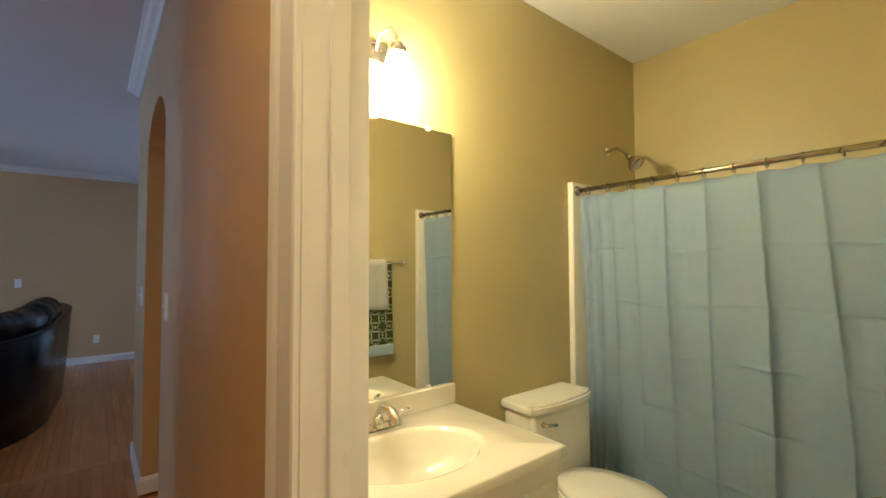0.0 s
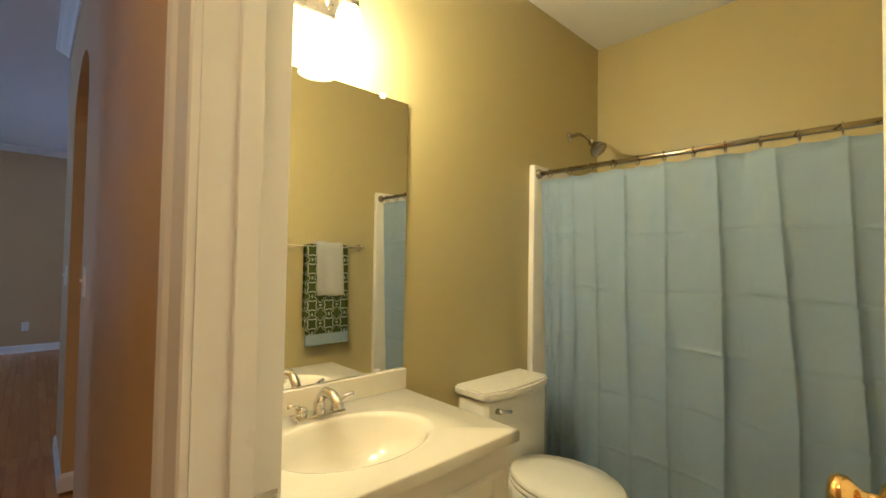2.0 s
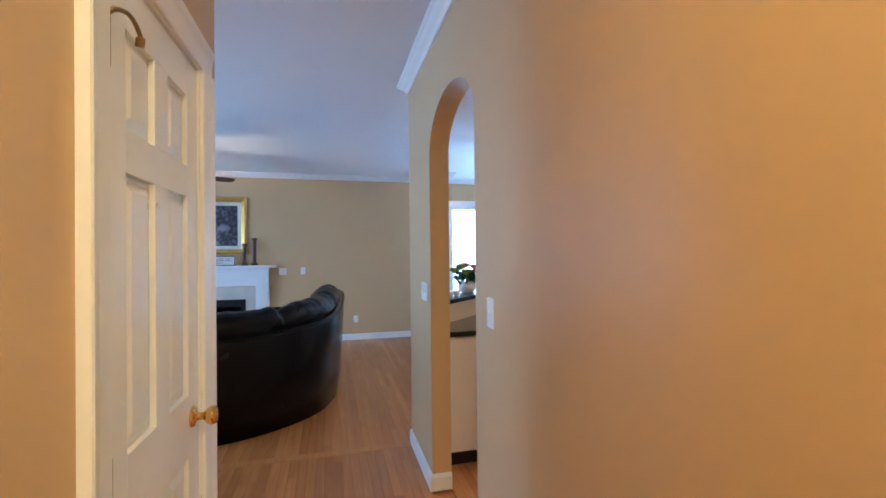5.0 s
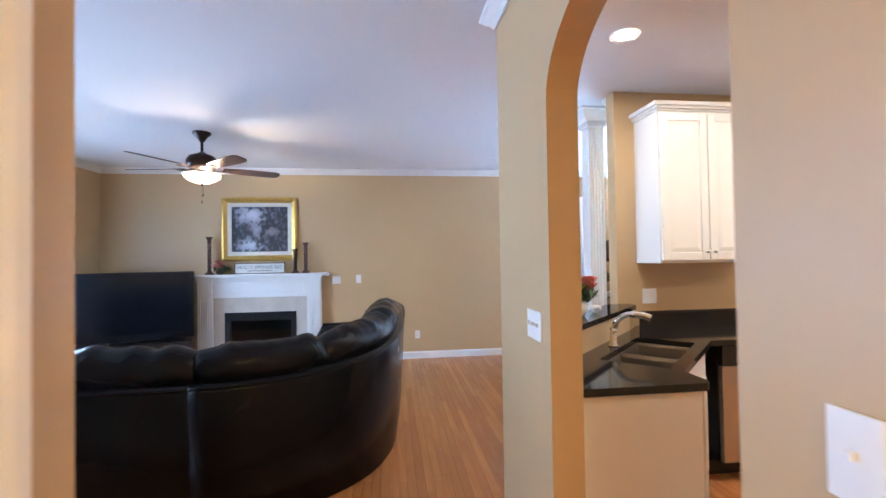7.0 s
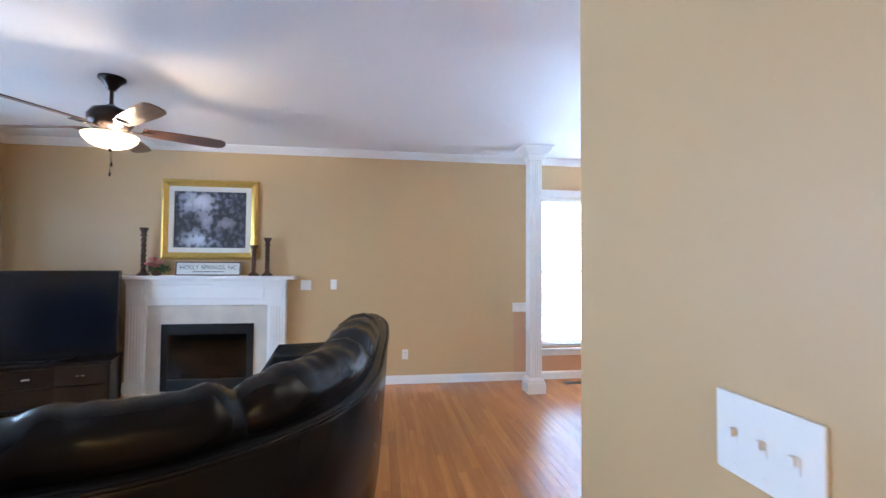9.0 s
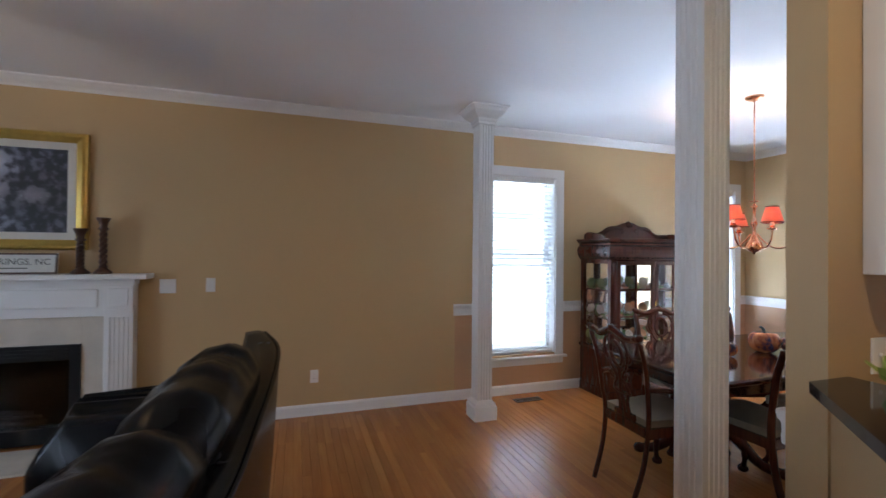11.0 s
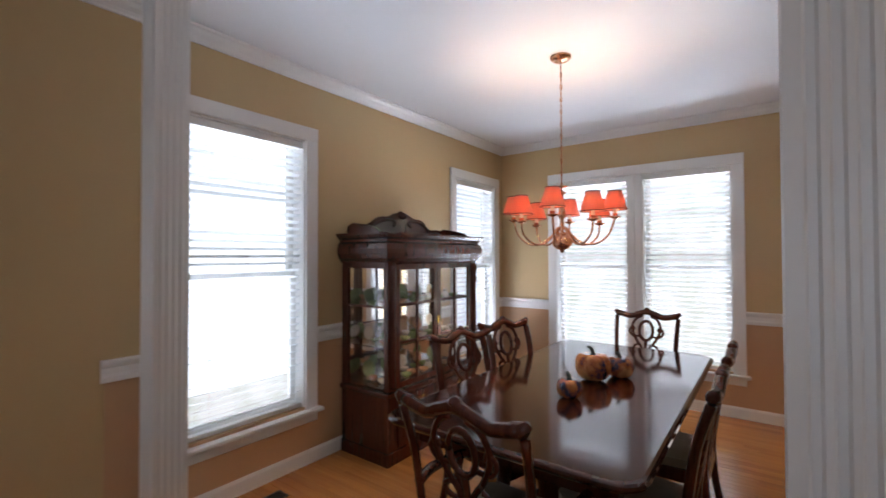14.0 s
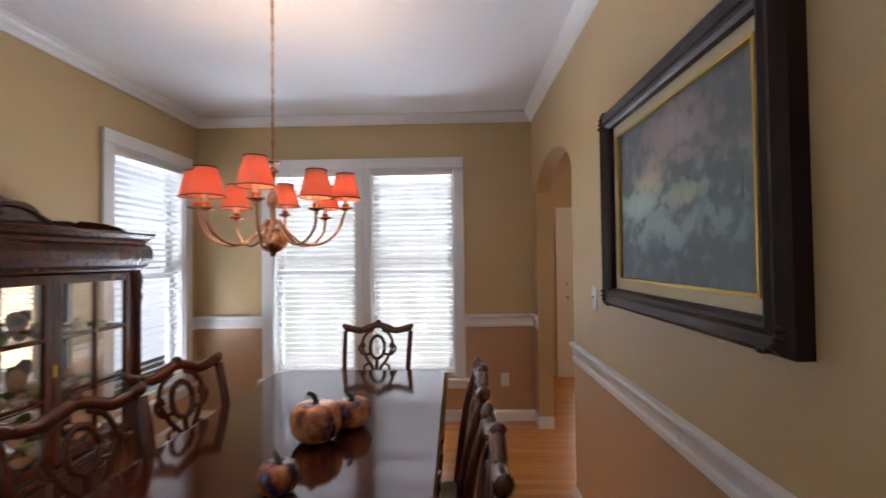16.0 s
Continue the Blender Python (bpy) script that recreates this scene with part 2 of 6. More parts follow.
# ---- the large structure ----
TOP, HALL, NORTH, EAST, SOUTH, WEST = 2.74, 0.385, 8.625, 5.476, 5.58, -4.06
SILL, HEAD = 0.40, 2.26
structure("floor_base", boxes((-4.5, 7.2, -3.2, 5.62, -0.25, -0.02), (-4.5, 5.66, 5.62, 8.81, -0.25, -0.02)), OAK_REST, "oak strip wood floor", "floor")
structure("ceiling", boxes((-4.4, 7.2, -3.2, 8.9, TOP, TOP + 0.15)), CEIL, "smooth white painted ceiling", "ceiling")
structure("wall_north", pierced("y", NORTH, 0.16, -4.4, 5.65, TOP, [(1.87, 2.665, SILL, HEAD), (4.487, 5.28, SILL, HEAD)]), WALL, "tan painted wall with two tall windows", "wall")
structure("wall_east", pierced("x", EAST, 0.16, 5.47, NORTH, TOP, [(6.287, 7.04, SILL, HEAD), (7.17, 7.932, SILL, HEAD)]), WALL, "tan painted wall with a double window", "wall")
structure("wall_west", pierced("x", WEST, -0.16, 2.9, NORTH, TOP, [(6.2, 7.85, 0.55, HEAD), (3.9, 5.3, 0.55, HEAD)]), WALL, "tan painted living room wall", "wall")
bm = pierced("y", SOUTH, -0.12, 1.56, EAST, TOP, [(4.18, 5.30, 0, 2.38)])
bm2 = arch_fill("y", SOUTH, -0.12, 4.18, 5.30, 1.955, 0.26, 2.38)
structure("wall_dining_south", bm, WALL, "tan painted dining room wall with an arched doorway", "wall")
structure("wall_dining_arch", bm2, WALL, "tan painted arched doorway head", "wall")
structure("wall_hall", pierced("x", HALL, 0.12, -3.0, 4.487, TOP, [(0.47, 1.19, 0, 2.03), (2.93, 3.785, 0, 2.38)]), WALL, "tan painted hall wall with a door and an arch", "wall")
structure("wall_hall_arch", arch_fill("x", HALL, 0.12, 2.93, 3.785, 2.04, 0.26, 2.38), WALL, "tan painted arched opening head", "wall")
structure("wall_closet", pierced("x", -0.597, -0.12, -3.0, 2.9, TOP, [(2.115, 2.712, 0, 2.03)]), WALL, "tan painted hall wall with a closet door", "wall")
structure("wall_living_south", pierced("y", 2.9, -0.12, -4.4, -0.717, TOP, []), WALL, "tan painted living room wall", "wall")
structure("wall_bath_mirror", pierced("y", 1.95, 0.12, 0.505, 3.05, TOP, []), WALL_BATH, "tan painted bathroom wall", "wall")
structure("wall_bath_towel", pierced("y", 0.47, -0.12, 0.505, 3.05, TOP, []), WALL_BATH, "tan painted bathroom wall", "wall")
structure("wall_bath_tub", pierced("x", 2.93, 0.12, 0.47, 1.95, TOP, []), WALL_BATH, "tan painted bathroom wall over the tub", "wall")
structure("wall_hall_end", pierced("y", -3.0, -0.12, -0.72, 0.51, TOP, []), WALL, "tan painted end wall of the hall", "wall")
structure("wall_kitchen_south", pierced("y", 2.07, -0.01, 0.505, 7.0, TOP, []), WALL, "tan painted kitchen wall", "wall")
structure("wall_kitchen_east", pierced("x", 6.9, 0.12, 2.07, 5.6, TOP, []), WALL, "tan painted kitchen wall", "wall")
structure("wall_breakfast_north", pierced("y", 5.47, 0.12, EAST + 0.16, 7.0, TOP, []), WALL, "tan painted kitchen wall", "wall")


# ---- more materials ----
CHROME = mat("chrome", (0.72, 0.70, 0.66), 0.12, 1.0)
NICKEL = mat("brushed_nickel", (0.50, 0.46, 0.40), 0.28, 1.0, noise_scale=40, vary=0.05)
BRASS = mat("polished_brass", (0.72, 0.47, 0.13), 0.16, 1.0, noise_scale=30, vary=0.05)
OLDBRASS = mat("tarnished_brass", (0.28, 0.19, 0.07), 0.35, 1.0, noise_scale=60, vary=0.25)
PORCELAIN = mat("white_porcelain", (0.82, 0.80, 0.74), 0.08, coat=0.4, noise_scale=3, vary=0.01)
MARBLE_TOP = mat("cultured_marble", (0.70, 0.66, 0.57), 0.14, coat=0.3, noise_scale=4, vary=0.02)
WHITE_CAB = mat("white_cabinet_paint", (0.77, 0.73, 0.66), 0.33, noise_scale=5, vary=0.02)
PLASTIC = mat("white_plastic", (0.80, 0.79, 0.75), 0.3)
RODSTEEL = mat("satin_rod_steel", (0.40, 0.36, 0.29), 0.2, 1.0)
# Near-black that paints the shade inside outlet slots and the floor vent.
HOLE_SHADE = mat("hole_shade", (0.03, 0.03, 0.03), 0.6)
VINYL = mat("beige_bath_vinyl", (0.50, 0.42, 0.30), 0.4, noise_scale=9, vary=0.12)
MIRROR = mat("mirror_silver", (0.92, 0.93, 0.92), 0.005, 1.0)
STEEL = mat("stainless_steel", (0.50, 0.46, 0.42), 0.3, 1.0)
BLACKPL = mat("black_plastic", (0.012, 0.012, 0.014), 0.22, noise_scale=20, vary=0.1)


def glass(name, tint=(1, 1, 1), rough=0.0):
    m = mat(name, tint, rough)
    b = m.node_tree.nodes["Principled BSDF"]
    b.inputs["Transmission Weight"].default_value, b.inputs["IOR"].default_value = 1.0, 1.45
    return m


def thin(name, colour, through_share, rough=0.8, noise_scale=30.0, vary=0.06):
    """Cloth, paper or plastic through which light passes."""
    m = mat(name, colour, rough, noise_scale=noise_scale, vary=vary, bump=0.15, bump_scale=900)
    n, l = m.node_tree.nodes, m.node_tree.links
    tr, mix = n.new("ShaderNodeBsdfTranslucent"), n.new("ShaderNodeMixShader")
    tr.inputs["Color"].default_value = (*colour, 1)
    mix.inputs[0].default_value = through_share
    l.new(n["Principled BSDF"].outputs[0], mix.inputs[1])
    l.new(tr.outputs[0], mix.inputs[2])
    l.new(mix.outputs[0], n["Material Output"].inputs["Surface"])
    return m


GLASS = glass("clear_glass")
SLAT = thin("white_blind_slat", (0.84, 0.86, 0.86), 0.5, 0.5, 8, 0.01)
CURTAIN = thin("light_blue_curtain_cloth", (0.50, 0.64, 0.82), 0.22, 0.6, 14, 0.05)
DRAPE = thin("pale_green_drape_cloth", (0.50, 0.55, 0.51), 0.5, 0.8, 20, 0.06)

# ---- trim ----
CROWN = [(0, 0), (0.078, 0), (0.076, -0.012), (0.062, -0.02), (0.048, -0.036), (0.026, -0.052), (0.016, -0.066), (0.012, -0.078), (0, -0.078)]
BASE = [(0, 0), (0.014, 0), (0.014, 0.08), (0.010, 0.09), (0.006, 0.1), (0, 0.1)]
RAIL = [(0, -0.11), (0.012, -0.11), (0.015, -0.085), (0.012, -0.07), (0.014, -0.04), (0.026, -0.03), (0.032, -0.012), (0.03, 0), (0, 0)]


def run(name, profile, z, label, *paths):
    for p in paths:
        structure(name, moulding(profile, [(x, y, z) for x, y in p]), TRIM, label, "trim")


run("crown_moulding", CROWN, TOP - 0.001, "white painted crown moulding under the ceiling",
    [(1.56, SOUTH), (EAST, SOUTH), (EAST, NORTH), (WEST, NORTH), (WEST, 2.9), (-0.597, 2.9), (-0.597, -3.0)],
    [(HALL, -3.0), (HALL, 4.487), (0.505, 4.487)])
run("baseboard", BASE, 0.0, "white painted baseboard along the wall",
    [(1.56, SOUTH), (4.18, SOUTH), (4.18, SOUTH - 0.12)], [(5.30, SOUTH - 0.12), (5.30, SOUTH), (EAST, SOUTH), (EAST, NORTH), (WEST, NORTH), (WEST, 2.9), (-0.597, 2.9), (-0.597, 2.805)],
    [(-0.597, 2.02), (-0.597, -3.0)], [(HALL, -3.0), (HALL, 0.375)], [(HALL, 1.29), (HALL, 2.93), (0.505, 2.93)],
    [(0.505, 3.785), (HALL, 3.785), (HALL, 4.487), (0.505, 4.487)])
run("chair_rail", RAIL, 0.945, "white painted chair rail with a moulded edge",
    [(1.78, NORTH), (1.504, NORTH)], [(4.397, NORTH), (2.757, NORTH)], [(EAST, 8.024), (EAST, NORTH), (5.372, NORTH)],
    [(1.56, SOUTH), (4.18, SOUTH)], [(5.30, SOUTH), (EAST, SOUTH), (EAST, 6.195)])
LOW = "warm tan paint below the chair rail"
structure("wall_low_north", pierced("y", NORTH - 0.003, 0.003, 1.52, EAST - 0.004, 0.84, [(1.87, 2.665, SILL, 0.84), (4.487, 5.28, SILL, 0.84)]), WALL_LOW, LOW, "wall")
structure("wall_low_east", pierced("x", EAST - 0.003, 0.003, SOUTH + 0.004, NORTH - 0.004, 0.84, [(6.287, 7.04, SILL, 0.84), (7.17, 7.932, SILL, 0.84)]), WALL_LOW, LOW, "wall")
structure("wall_low_south", boxes((1.565, 4.18, SOUTH, SOUTH + 0.003, 0, 0.84), (5.30, EAST - 0.004, SOUTH, SOUTH + 0.003, 0, 0.84)), WALL_LOW, LOW, "wall")

# ---- windows and blinds ----
WINDOWS = 0


def window(place, turn, w, h, left=0.093, right=0.093, lintel=True, slats=True, bottom=0.0):
    """A double-hung window in an opening w wide and h high, its sill at place; x along the wall, y outwards."""
    global WINDOWS
    WINDOWS += 1
    win = thing("window_%d" % WINDOWS, "white double-hung window with a moulded casing", "window", "", place, turn, "structure")
    x = w / 2
    part("casing", boxes((-x - left, -x + 0.004, -0.02, 0, -0.02, h), bevel=0.006), TRIM, win)
    part("casing", boxes((x - 0.004, x + right, -0.02, 0, -0.02, h), bevel=0.006), TRIM, win)
    part("casing", boxes((-x - left, x + right, -0.022, 0, h, h + 0.094), bevel=0.006), TRIM, win)
    part("window_sill", boxes((-x - left - 0.03, x + right + 0.03, -0.055, 0.03, -0.045, -0.018), bevel=0.008), TRIM, win)
    part("apron", boxes((-x - left, x + right, -0.018, 0, -0.11, -0.045), bevel=0.005), TRIM, win)
    part("jamb", boxes((-x, -x + 0.012, 0, 0.16, 0, h), (x - 0.012, x, 0, 0.16, 0, h), (-x + 0.012, x - 0.012, 0, 0.16, h - 0.012, h), (-x + 0.012, x - 0.012, 0.03, 0.16, -0.018, 0.012)), TRIM, win)
    for name, z0, z1, y in (("lower_sash", 0.012, h / 2 + 0.02, 0.095), ("upper_sash", h / 2 - 0.02, h - 0.012, 0.128)):
        sash = part(name, boxes((-x + 0.012, -x + 0.055, y, y + 0.03, z0, z1), (x - 0.055, x - 0.012, y, y + 0.03, z0, z1), (-x + 0.055, x - 0.055, y, y + 0.03, z0, z0 + 0.045), (-x + 0.055, x - 0.055, y, y + 0.03, z1 - 0.04, z1)), TRIM, win)
        pane = part("pane", boxes((-x + 0.05, x - 0.05, y + 0.012, y + 0.016, z0 + 0.04, z1 - 0.035)), GLASS, sash)
        pane.visible_shadow = False
    if not slats:
        return
    blind = thing("window_blind", "white horizontal slat blind, lowered and half open", "blind", "window blinds", place, turn)
    part("head_rail", boxes((-x + 0.015, x - 0.015, 0.012, 0.062, h - 0.06, h - 0.013), bevel=0.004), PLASTIC, blind)
    part("bottom_rail", boxes((-x + 0.02, x - 0.02, 0.016, 0.058, 0.014 + bottom, 0.032 + bottom), bevel=0.004), PLASTIC, blind)
    tilt = radians(-22)
    bm = bmesh.new()
    rows = []
    for k in range(5):
        u = (k / 4 - 0.5) * 0.05
        bend = 0.004 * (1 - (2 * k / 4 - 1) ** 2)
        rows.append([bm.verts.new((sx, u * math.cos(tilt) - bend * math.sin(tilt), u * math.sin(tilt) + bend * math.cos(tilt))) for sx in (-x + 0.02, x - 0.02)])
    for a, b in zip(rows, rows[1:]):
        bm.faces.new((a[0], a[1], b[1], b[0]))
    bmesh.ops.solidify(bm, geom=bm.faces, thickness=0.0025)
    first = part("slat", bm, SLAT, blind)
    z = 0.06 + bottom
    first.location = (0, 0.037, z)
    while z < h - 0.11:
        z += 0.047
        s = new("slat", first.data)
        s.parent, s.location = blind, (0, 0.037, z)
        s.rotation_euler = (random.uniform(-0.012, 0.012), 0, random.uniform(-0.001, 0.001))
    for cx in (-x * 0.62, x * 0.62):
        part("ladder_cord", tube([(cx, 0.012, 0.02 + bottom), (cx, 0.012, h - 0.05)], 0.0018, 5), PLASTIC, blind)


window((2.2675, NORTH, SILL), 0, 0.795, HEAD - SILL)
window((4.8835, NORTH, SILL), 0, 0.793, HEAD - SILL)
window((EAST, 7.551, SILL), -90, 0.762, HEAD - SILL, 0.093, 0.066)
window((EAST, 6.6635, SILL), -90, 0.753, HEAD - SILL, 0.064, 0.093)
window((WEST, 7.025, 0.55), 90, 1.65, HEAD - 0.55, slats=False)
# This second west window is unseen, added to let daylight in.
window((WEST, 4.6, 0.55), 90, 1.4, HEAD - 0.55, slats=False)

# the garden behind the double window: bright leaves and sky
m = bpy.data.materials.new("bright_garden")
m.use_nodes = True
n, l = m.node_tree.nodes, m.node_tree.links
b = n["Principled BSDF"]
co, t1, ramp = n.new("ShaderNodeTexCoord"), n.new("ShaderNodeTexNoise"), n.new("ShaderNodeValToRGB")
t1.inputs["Scale"].default_value, t1.inputs["Detail"].default_value = 2.2, 8
l.new(co.outputs["Object"], t1.inputs["Vector"])
l.new(t1.outputs["Fac"], ramp.inputs["Fac"])
ramp.color_ramp.elements[0].position, ramp.color_ramp.elements[0].color = 0.34, (0.58, 0.72, 0.66, 1)
ramp.color_ramp.elements[1].position, ramp.color_ramp.elements[1].color = 0.60, (0.82, 0.95, 1.0, 1)
b.inputs["Base Color"].default_value = (0, 0, 0, 1)
l.new(ramp.outputs["Color"], b.inputs["Emission Color"])
b.inputs["Emission Strength"].default_value = 1.05
structure("backdrop_garden", boxes((EAST + 2.7, EAST + 2.72, 4.0, 10.6, -3.0, 4.2)), m, "bright leaves and sky outside the window", "backdrop")
structure("backdrop_yard", boxes((0.0, 7.6, NORTH + 2.7, NORTH + 2.72, -3.0, 4.2)), m, "bright leaves and sky outside the window", "backdrop")

# ---- doors ----


def panel_door(parent, w, h, at, name="leaf", thick=0.042):
    """A six-panel door leaf in x 0..w, y 0..thick; raised panels on both faces."""
    leaf = part(name, boxes((0, w, 0.015, thick - 0.015, 0, h)), TRIM, parent)
    leaf.matrix_basis = at
    m, c = 0.1 * w / 0.6, w / 2
    rails = [(0, 0.23), (0.85, 1.03), (1.605, 1.695), (h - 0.11, h)]
    for y0, y1 in ((0, 0.015), (thick - 0.015, thick)):
        part("stile", boxes((0, m, y0, y1, 0, h), bevel=0.002), TRIM, leaf)
        part("stile", boxes((w - m, w, y0, y1, 0, h), bevel=0.002), TRIM, leaf)
        for a, b2 in rails:
            part("rail", boxes((m, w - m, y0, y1, a, b2), bevel=0.002), TRIM, leaf)
        for (_, a), (b2, _) in zip(rails, rails[1:]):
            part("mullion", boxes((c - m * 0.45, c + m * 0.45, y0, y1, a, b2), bevel=0.002), TRIM, leaf)
            for x0, x1 in ((m, c - m * 0.45), (c + m * 0.45, w - m)):
                i, bm, s = 0.012, bmesh.new(), 0.034
                yb, yt = (0.015, 0.004) if y0 == 0 else (thick - 0.015, thick - 0.004)
                o = [bm.verts.new(p) for p in ((x0 + i, yb, a + i), (x1 - i, yb, a + i), (x1 - i, yb, b2 - i), (x0 + i, yb, b2 - i))]
                t = [bm.verts.new(p) for p in ((x0 + s, yt, a + s), (x1 - s, yt, a + s), (x1 - s, yt, b2 - s), (x0 + s, yt, b2 - s))]
                bm.faces.new(t)
                for k in range(4):
                    bm.faces.new((o[k], o[(k + 1) % 4], t[(k + 1) % 4], t[k]))
                bmesh.ops.recalc_face_normals(bm, faces=bm.faces)
                part("panel", bm, TRIM, leaf)
    return leaf


def knob(parent, x, y, z, out, metal=BRASS):
    """A round door knob on a rose; out is +1 or -1 along y."""
    bm = lathe([(0.031, 0), (0.031, 0.004), (0.026, 0.009), (0.012, 0.012), (0.011, 0.03), (0.017, 0.036), (0.026, 0.046), (0.028, 0.056), (0.024, 0.066), (0.012, 0.07), (0.001, 0.071)], 20)
    bmesh.ops.transform(bm, verts=bm.verts, matrix=Matrix.Translation((x, y, z)) @ Matrix.Rotation(radians(-90 * out), 4, "X"))
    return part("knob", bm, metal, parent, "polished brass knob", True)


CASE = [(0, 0), (0, 0.010), (0.004, 0.013), (0.03, 0.0145), (0.056, 0.0165), (0.07, 0.0215), (0.086, 0.024), (0.091, 0.021), (0.092, 0)]


def casing(parent, along, face, out, a, b, h, w=0.092):
    """Door casing round an opening a..b on the wall plane face; out is the sign of the room side."""
    for u, s in ((a, -1), (b, 1)):
        outline = [(u + s * p, face + out * q) for p, q in CASE]
        if along == "y":
            outline = [(q, p) for p, q in outline]
        part("casing", slab(outline, "z", 0, h), TRIM, parent)
    outline = [(face + out * q, h + p) for p, q in CASE]
    if along == "y":
        part("casing", slab(outline, "y", a - w, b + w), TRIM, parent)
    else:
        part("casing", slab(outline, "x", a - w, b + w), TRIM, parent)


closet = thing("door_1", "white six-panel closet door, closed", "door", kind="structure")
casing(closet, "y", -0.597, 1, 2.115, 2.712, 2.03)
part("jamb", boxes((-0.717, -0.597, 2.115, 2.121, 0, 2.03), (-0.717, -0.597, 2.706, 2.712, 0, 2.03), (-0.717, -0.597, 2.121, 2.706, 2.024, 2.03)), TRIM, closet)
hold = panel_door(closet, 0.583, 2.01, pose(-0.603, 2.122, 0.01, 0, 0, 90))
knob(hold, 0.52, 0.0, 0.955, -1)
for z in (0.2, 1.02, 1.83):
    hg = part("hinge", tube([(-0.002, -0.007, z - 0.045), (-0.002, -0.007, z + 0.045)], 0.0085, 10, boxes((0.0, 0.024, -0.0025, -0.0003, z - 0.045, z + 0.045))), OLDBRASS, hold, "tarnished brass hinge")
    if z > 1.5:
        part("pin_stop", tube(curve3([(-0.002, -0.007, z + 0.045), (0.004, -0.02, z + 0.062), (0.035, -0.032, z + 0.068), (0.075, -0.034, z + 0.05), (0.085, -0.03, z + 0.03)]), [0.0045] * 26 + [0.009] * 7, 8), OLDBRASS, hg, "tarnished brass hinge-pin door stop", True)

bathdoor = thing("door_2", "white six-panel bathroom door, standing open", "door", kind="structure")
casing(bathdoor, "y", HALL, -1, 0.47, 1.19, 2.03)
part("jamb", boxes((HALL, 0.505, 0.464, 0.474, 0, 2.03), (HALL, 0.505, 1.186, 1.196, 0, 2.03), (HALL, 0.505, 0.474, 1.186, 2.02, 2.036)), TRIM, bathdoor)
part("door_stop", boxes((0.43, 0.462, 1.174, 1.186, 0, 2.02), (0.43, 0.462, 0.474, 0.486, 0, 2.02), bevel=0.002), TRIM, bathdoor)
part("strike_plate", boxes((0.467, 0.5, 1.1845, 1.186, 0.93, 0.99), bevel=0.001), NICKEL, bathdoor)
hold = panel_door(bathdoor, 0.70, 2.01, pose(0.525, 0.483, 0.01, 0, 0, 4.9))
knob(hold, 0.635, 0.042, 0.965, 1)
knob(hold, 0.635, 0.0, 0.965, -1)

# ---- bathroom ----
structure("floor_bath", boxes((0.505, 2.93, 0.47, 1.95, -0.02, 0.004)), VINYL, "beige vinyl bathroom floor", "floor")

vanity = thing("bathroom_vanity", "white bathroom vanity cabinet with panel doors", "vanity")
part("body", boxes((0.515, 1.315, 1.40, 1.945, 0.1, 0.66), (0.515, 1.315, 1.40, 1.42, 0.66, 0.776), (1.297, 1.315, 1.42, 1.945, 0.66, 0.776), (0.515, 0.533, 1.42, 1.945, 0.66, 0.776)), WHITE_CAB, vanity)
part("toe_kick", boxes((0.515, 1.315, 1.46, 1.945, 0.0, 0.1)), WHITE_CAB, vanity)


def cab_door(parent, x0, x1, y, z0, z1, name="door", knob_at=None, metal=NICKEL):
    """A raised-panel door whose front faces -y."""
    d = part(name, boxes((x0, x1, y - 0.012, y, z0, z1), bevel=0.002), WHITE_CAB, parent)
    m, f = 0.055, 0.019
    part("frame", boxes((x0, x0 + m, y - f, y - 0.0121, z0, z1), (x1 - m, x1, y - f, y - 0.0121, z0, z1), (x0 + m, x1 - m, y - f, y - 0.0121, z0, z0 + m), (x0 + m, x1 - m, y - f, y - 0.0121, z1 - m, z1), bevel=0.0025), WHITE_CAB, d)
    if x1 - x0 > 0.17 and z1 - z0 > 0.17:
        bm, a, b2 = bmesh.new(), m + 0.006, m + 0.035
        o = [bm.verts.new(p) for p in ((x0 + a, y - 0.0122, z0 + a), (x1 - a, y - 0.0122, z0 + a), (x1 - a, y - 0.0122, z1 - a), (x0 + a, y - 0.0122, z1 - a))]
        t = [bm.verts.new(p) for p in ((x0 + b2, y - 0.0185, z0 + b2), (x1 - b2, y - 0.0185, z0 + b2), (x1 - b2, y - 0.0185, z1 - b2), (x0 + b2, y - 0.0185, z1 - b2))]
        bm.faces.new(t)
        for k in range(4):
            bm.faces.new((o[k], o[(k + 1) % 4], t[(k + 1) % 4], t[k]))
        bmesh.ops.recalc_face_normals(bm, faces=bm.faces)
        part("panel", bm, WHITE_CAB, d)
    if knob_at:
        bm = lathe([(0.005, 0), (0.005, 0.012), (0.012, 0.018), (0.013, 0.024), (0.008, 0.029), (0.001, 0.03)], 14)
        bmesh.ops.transform(bm, verts=bm.verts, matrix=Matrix.Translation((knob_at[0], y - f, knob_at[1])) @ Matrix.Rotation(radians(90), 4, "X"))
        part("knob", bm, metal, d, "", True)
    return d


cab_door(vanity, 0.555, 0.9, 1.40, 0.14, 0.70)
cab_door(vanity, 0.93, 1.275, 1.40, 0.14, 0.70)

top = thing("bathroom_sink", "glossy off-white cultured marble top with a basin", "sink")
bm = bmesh.new()
cx, cy, rx, ry, n1 = 0.92, 1.64, 0.235, 0.17, 48
X0, X1, Y0, Y1, Z = 0.508, 1.33, 1.372, 1.946, 0.812


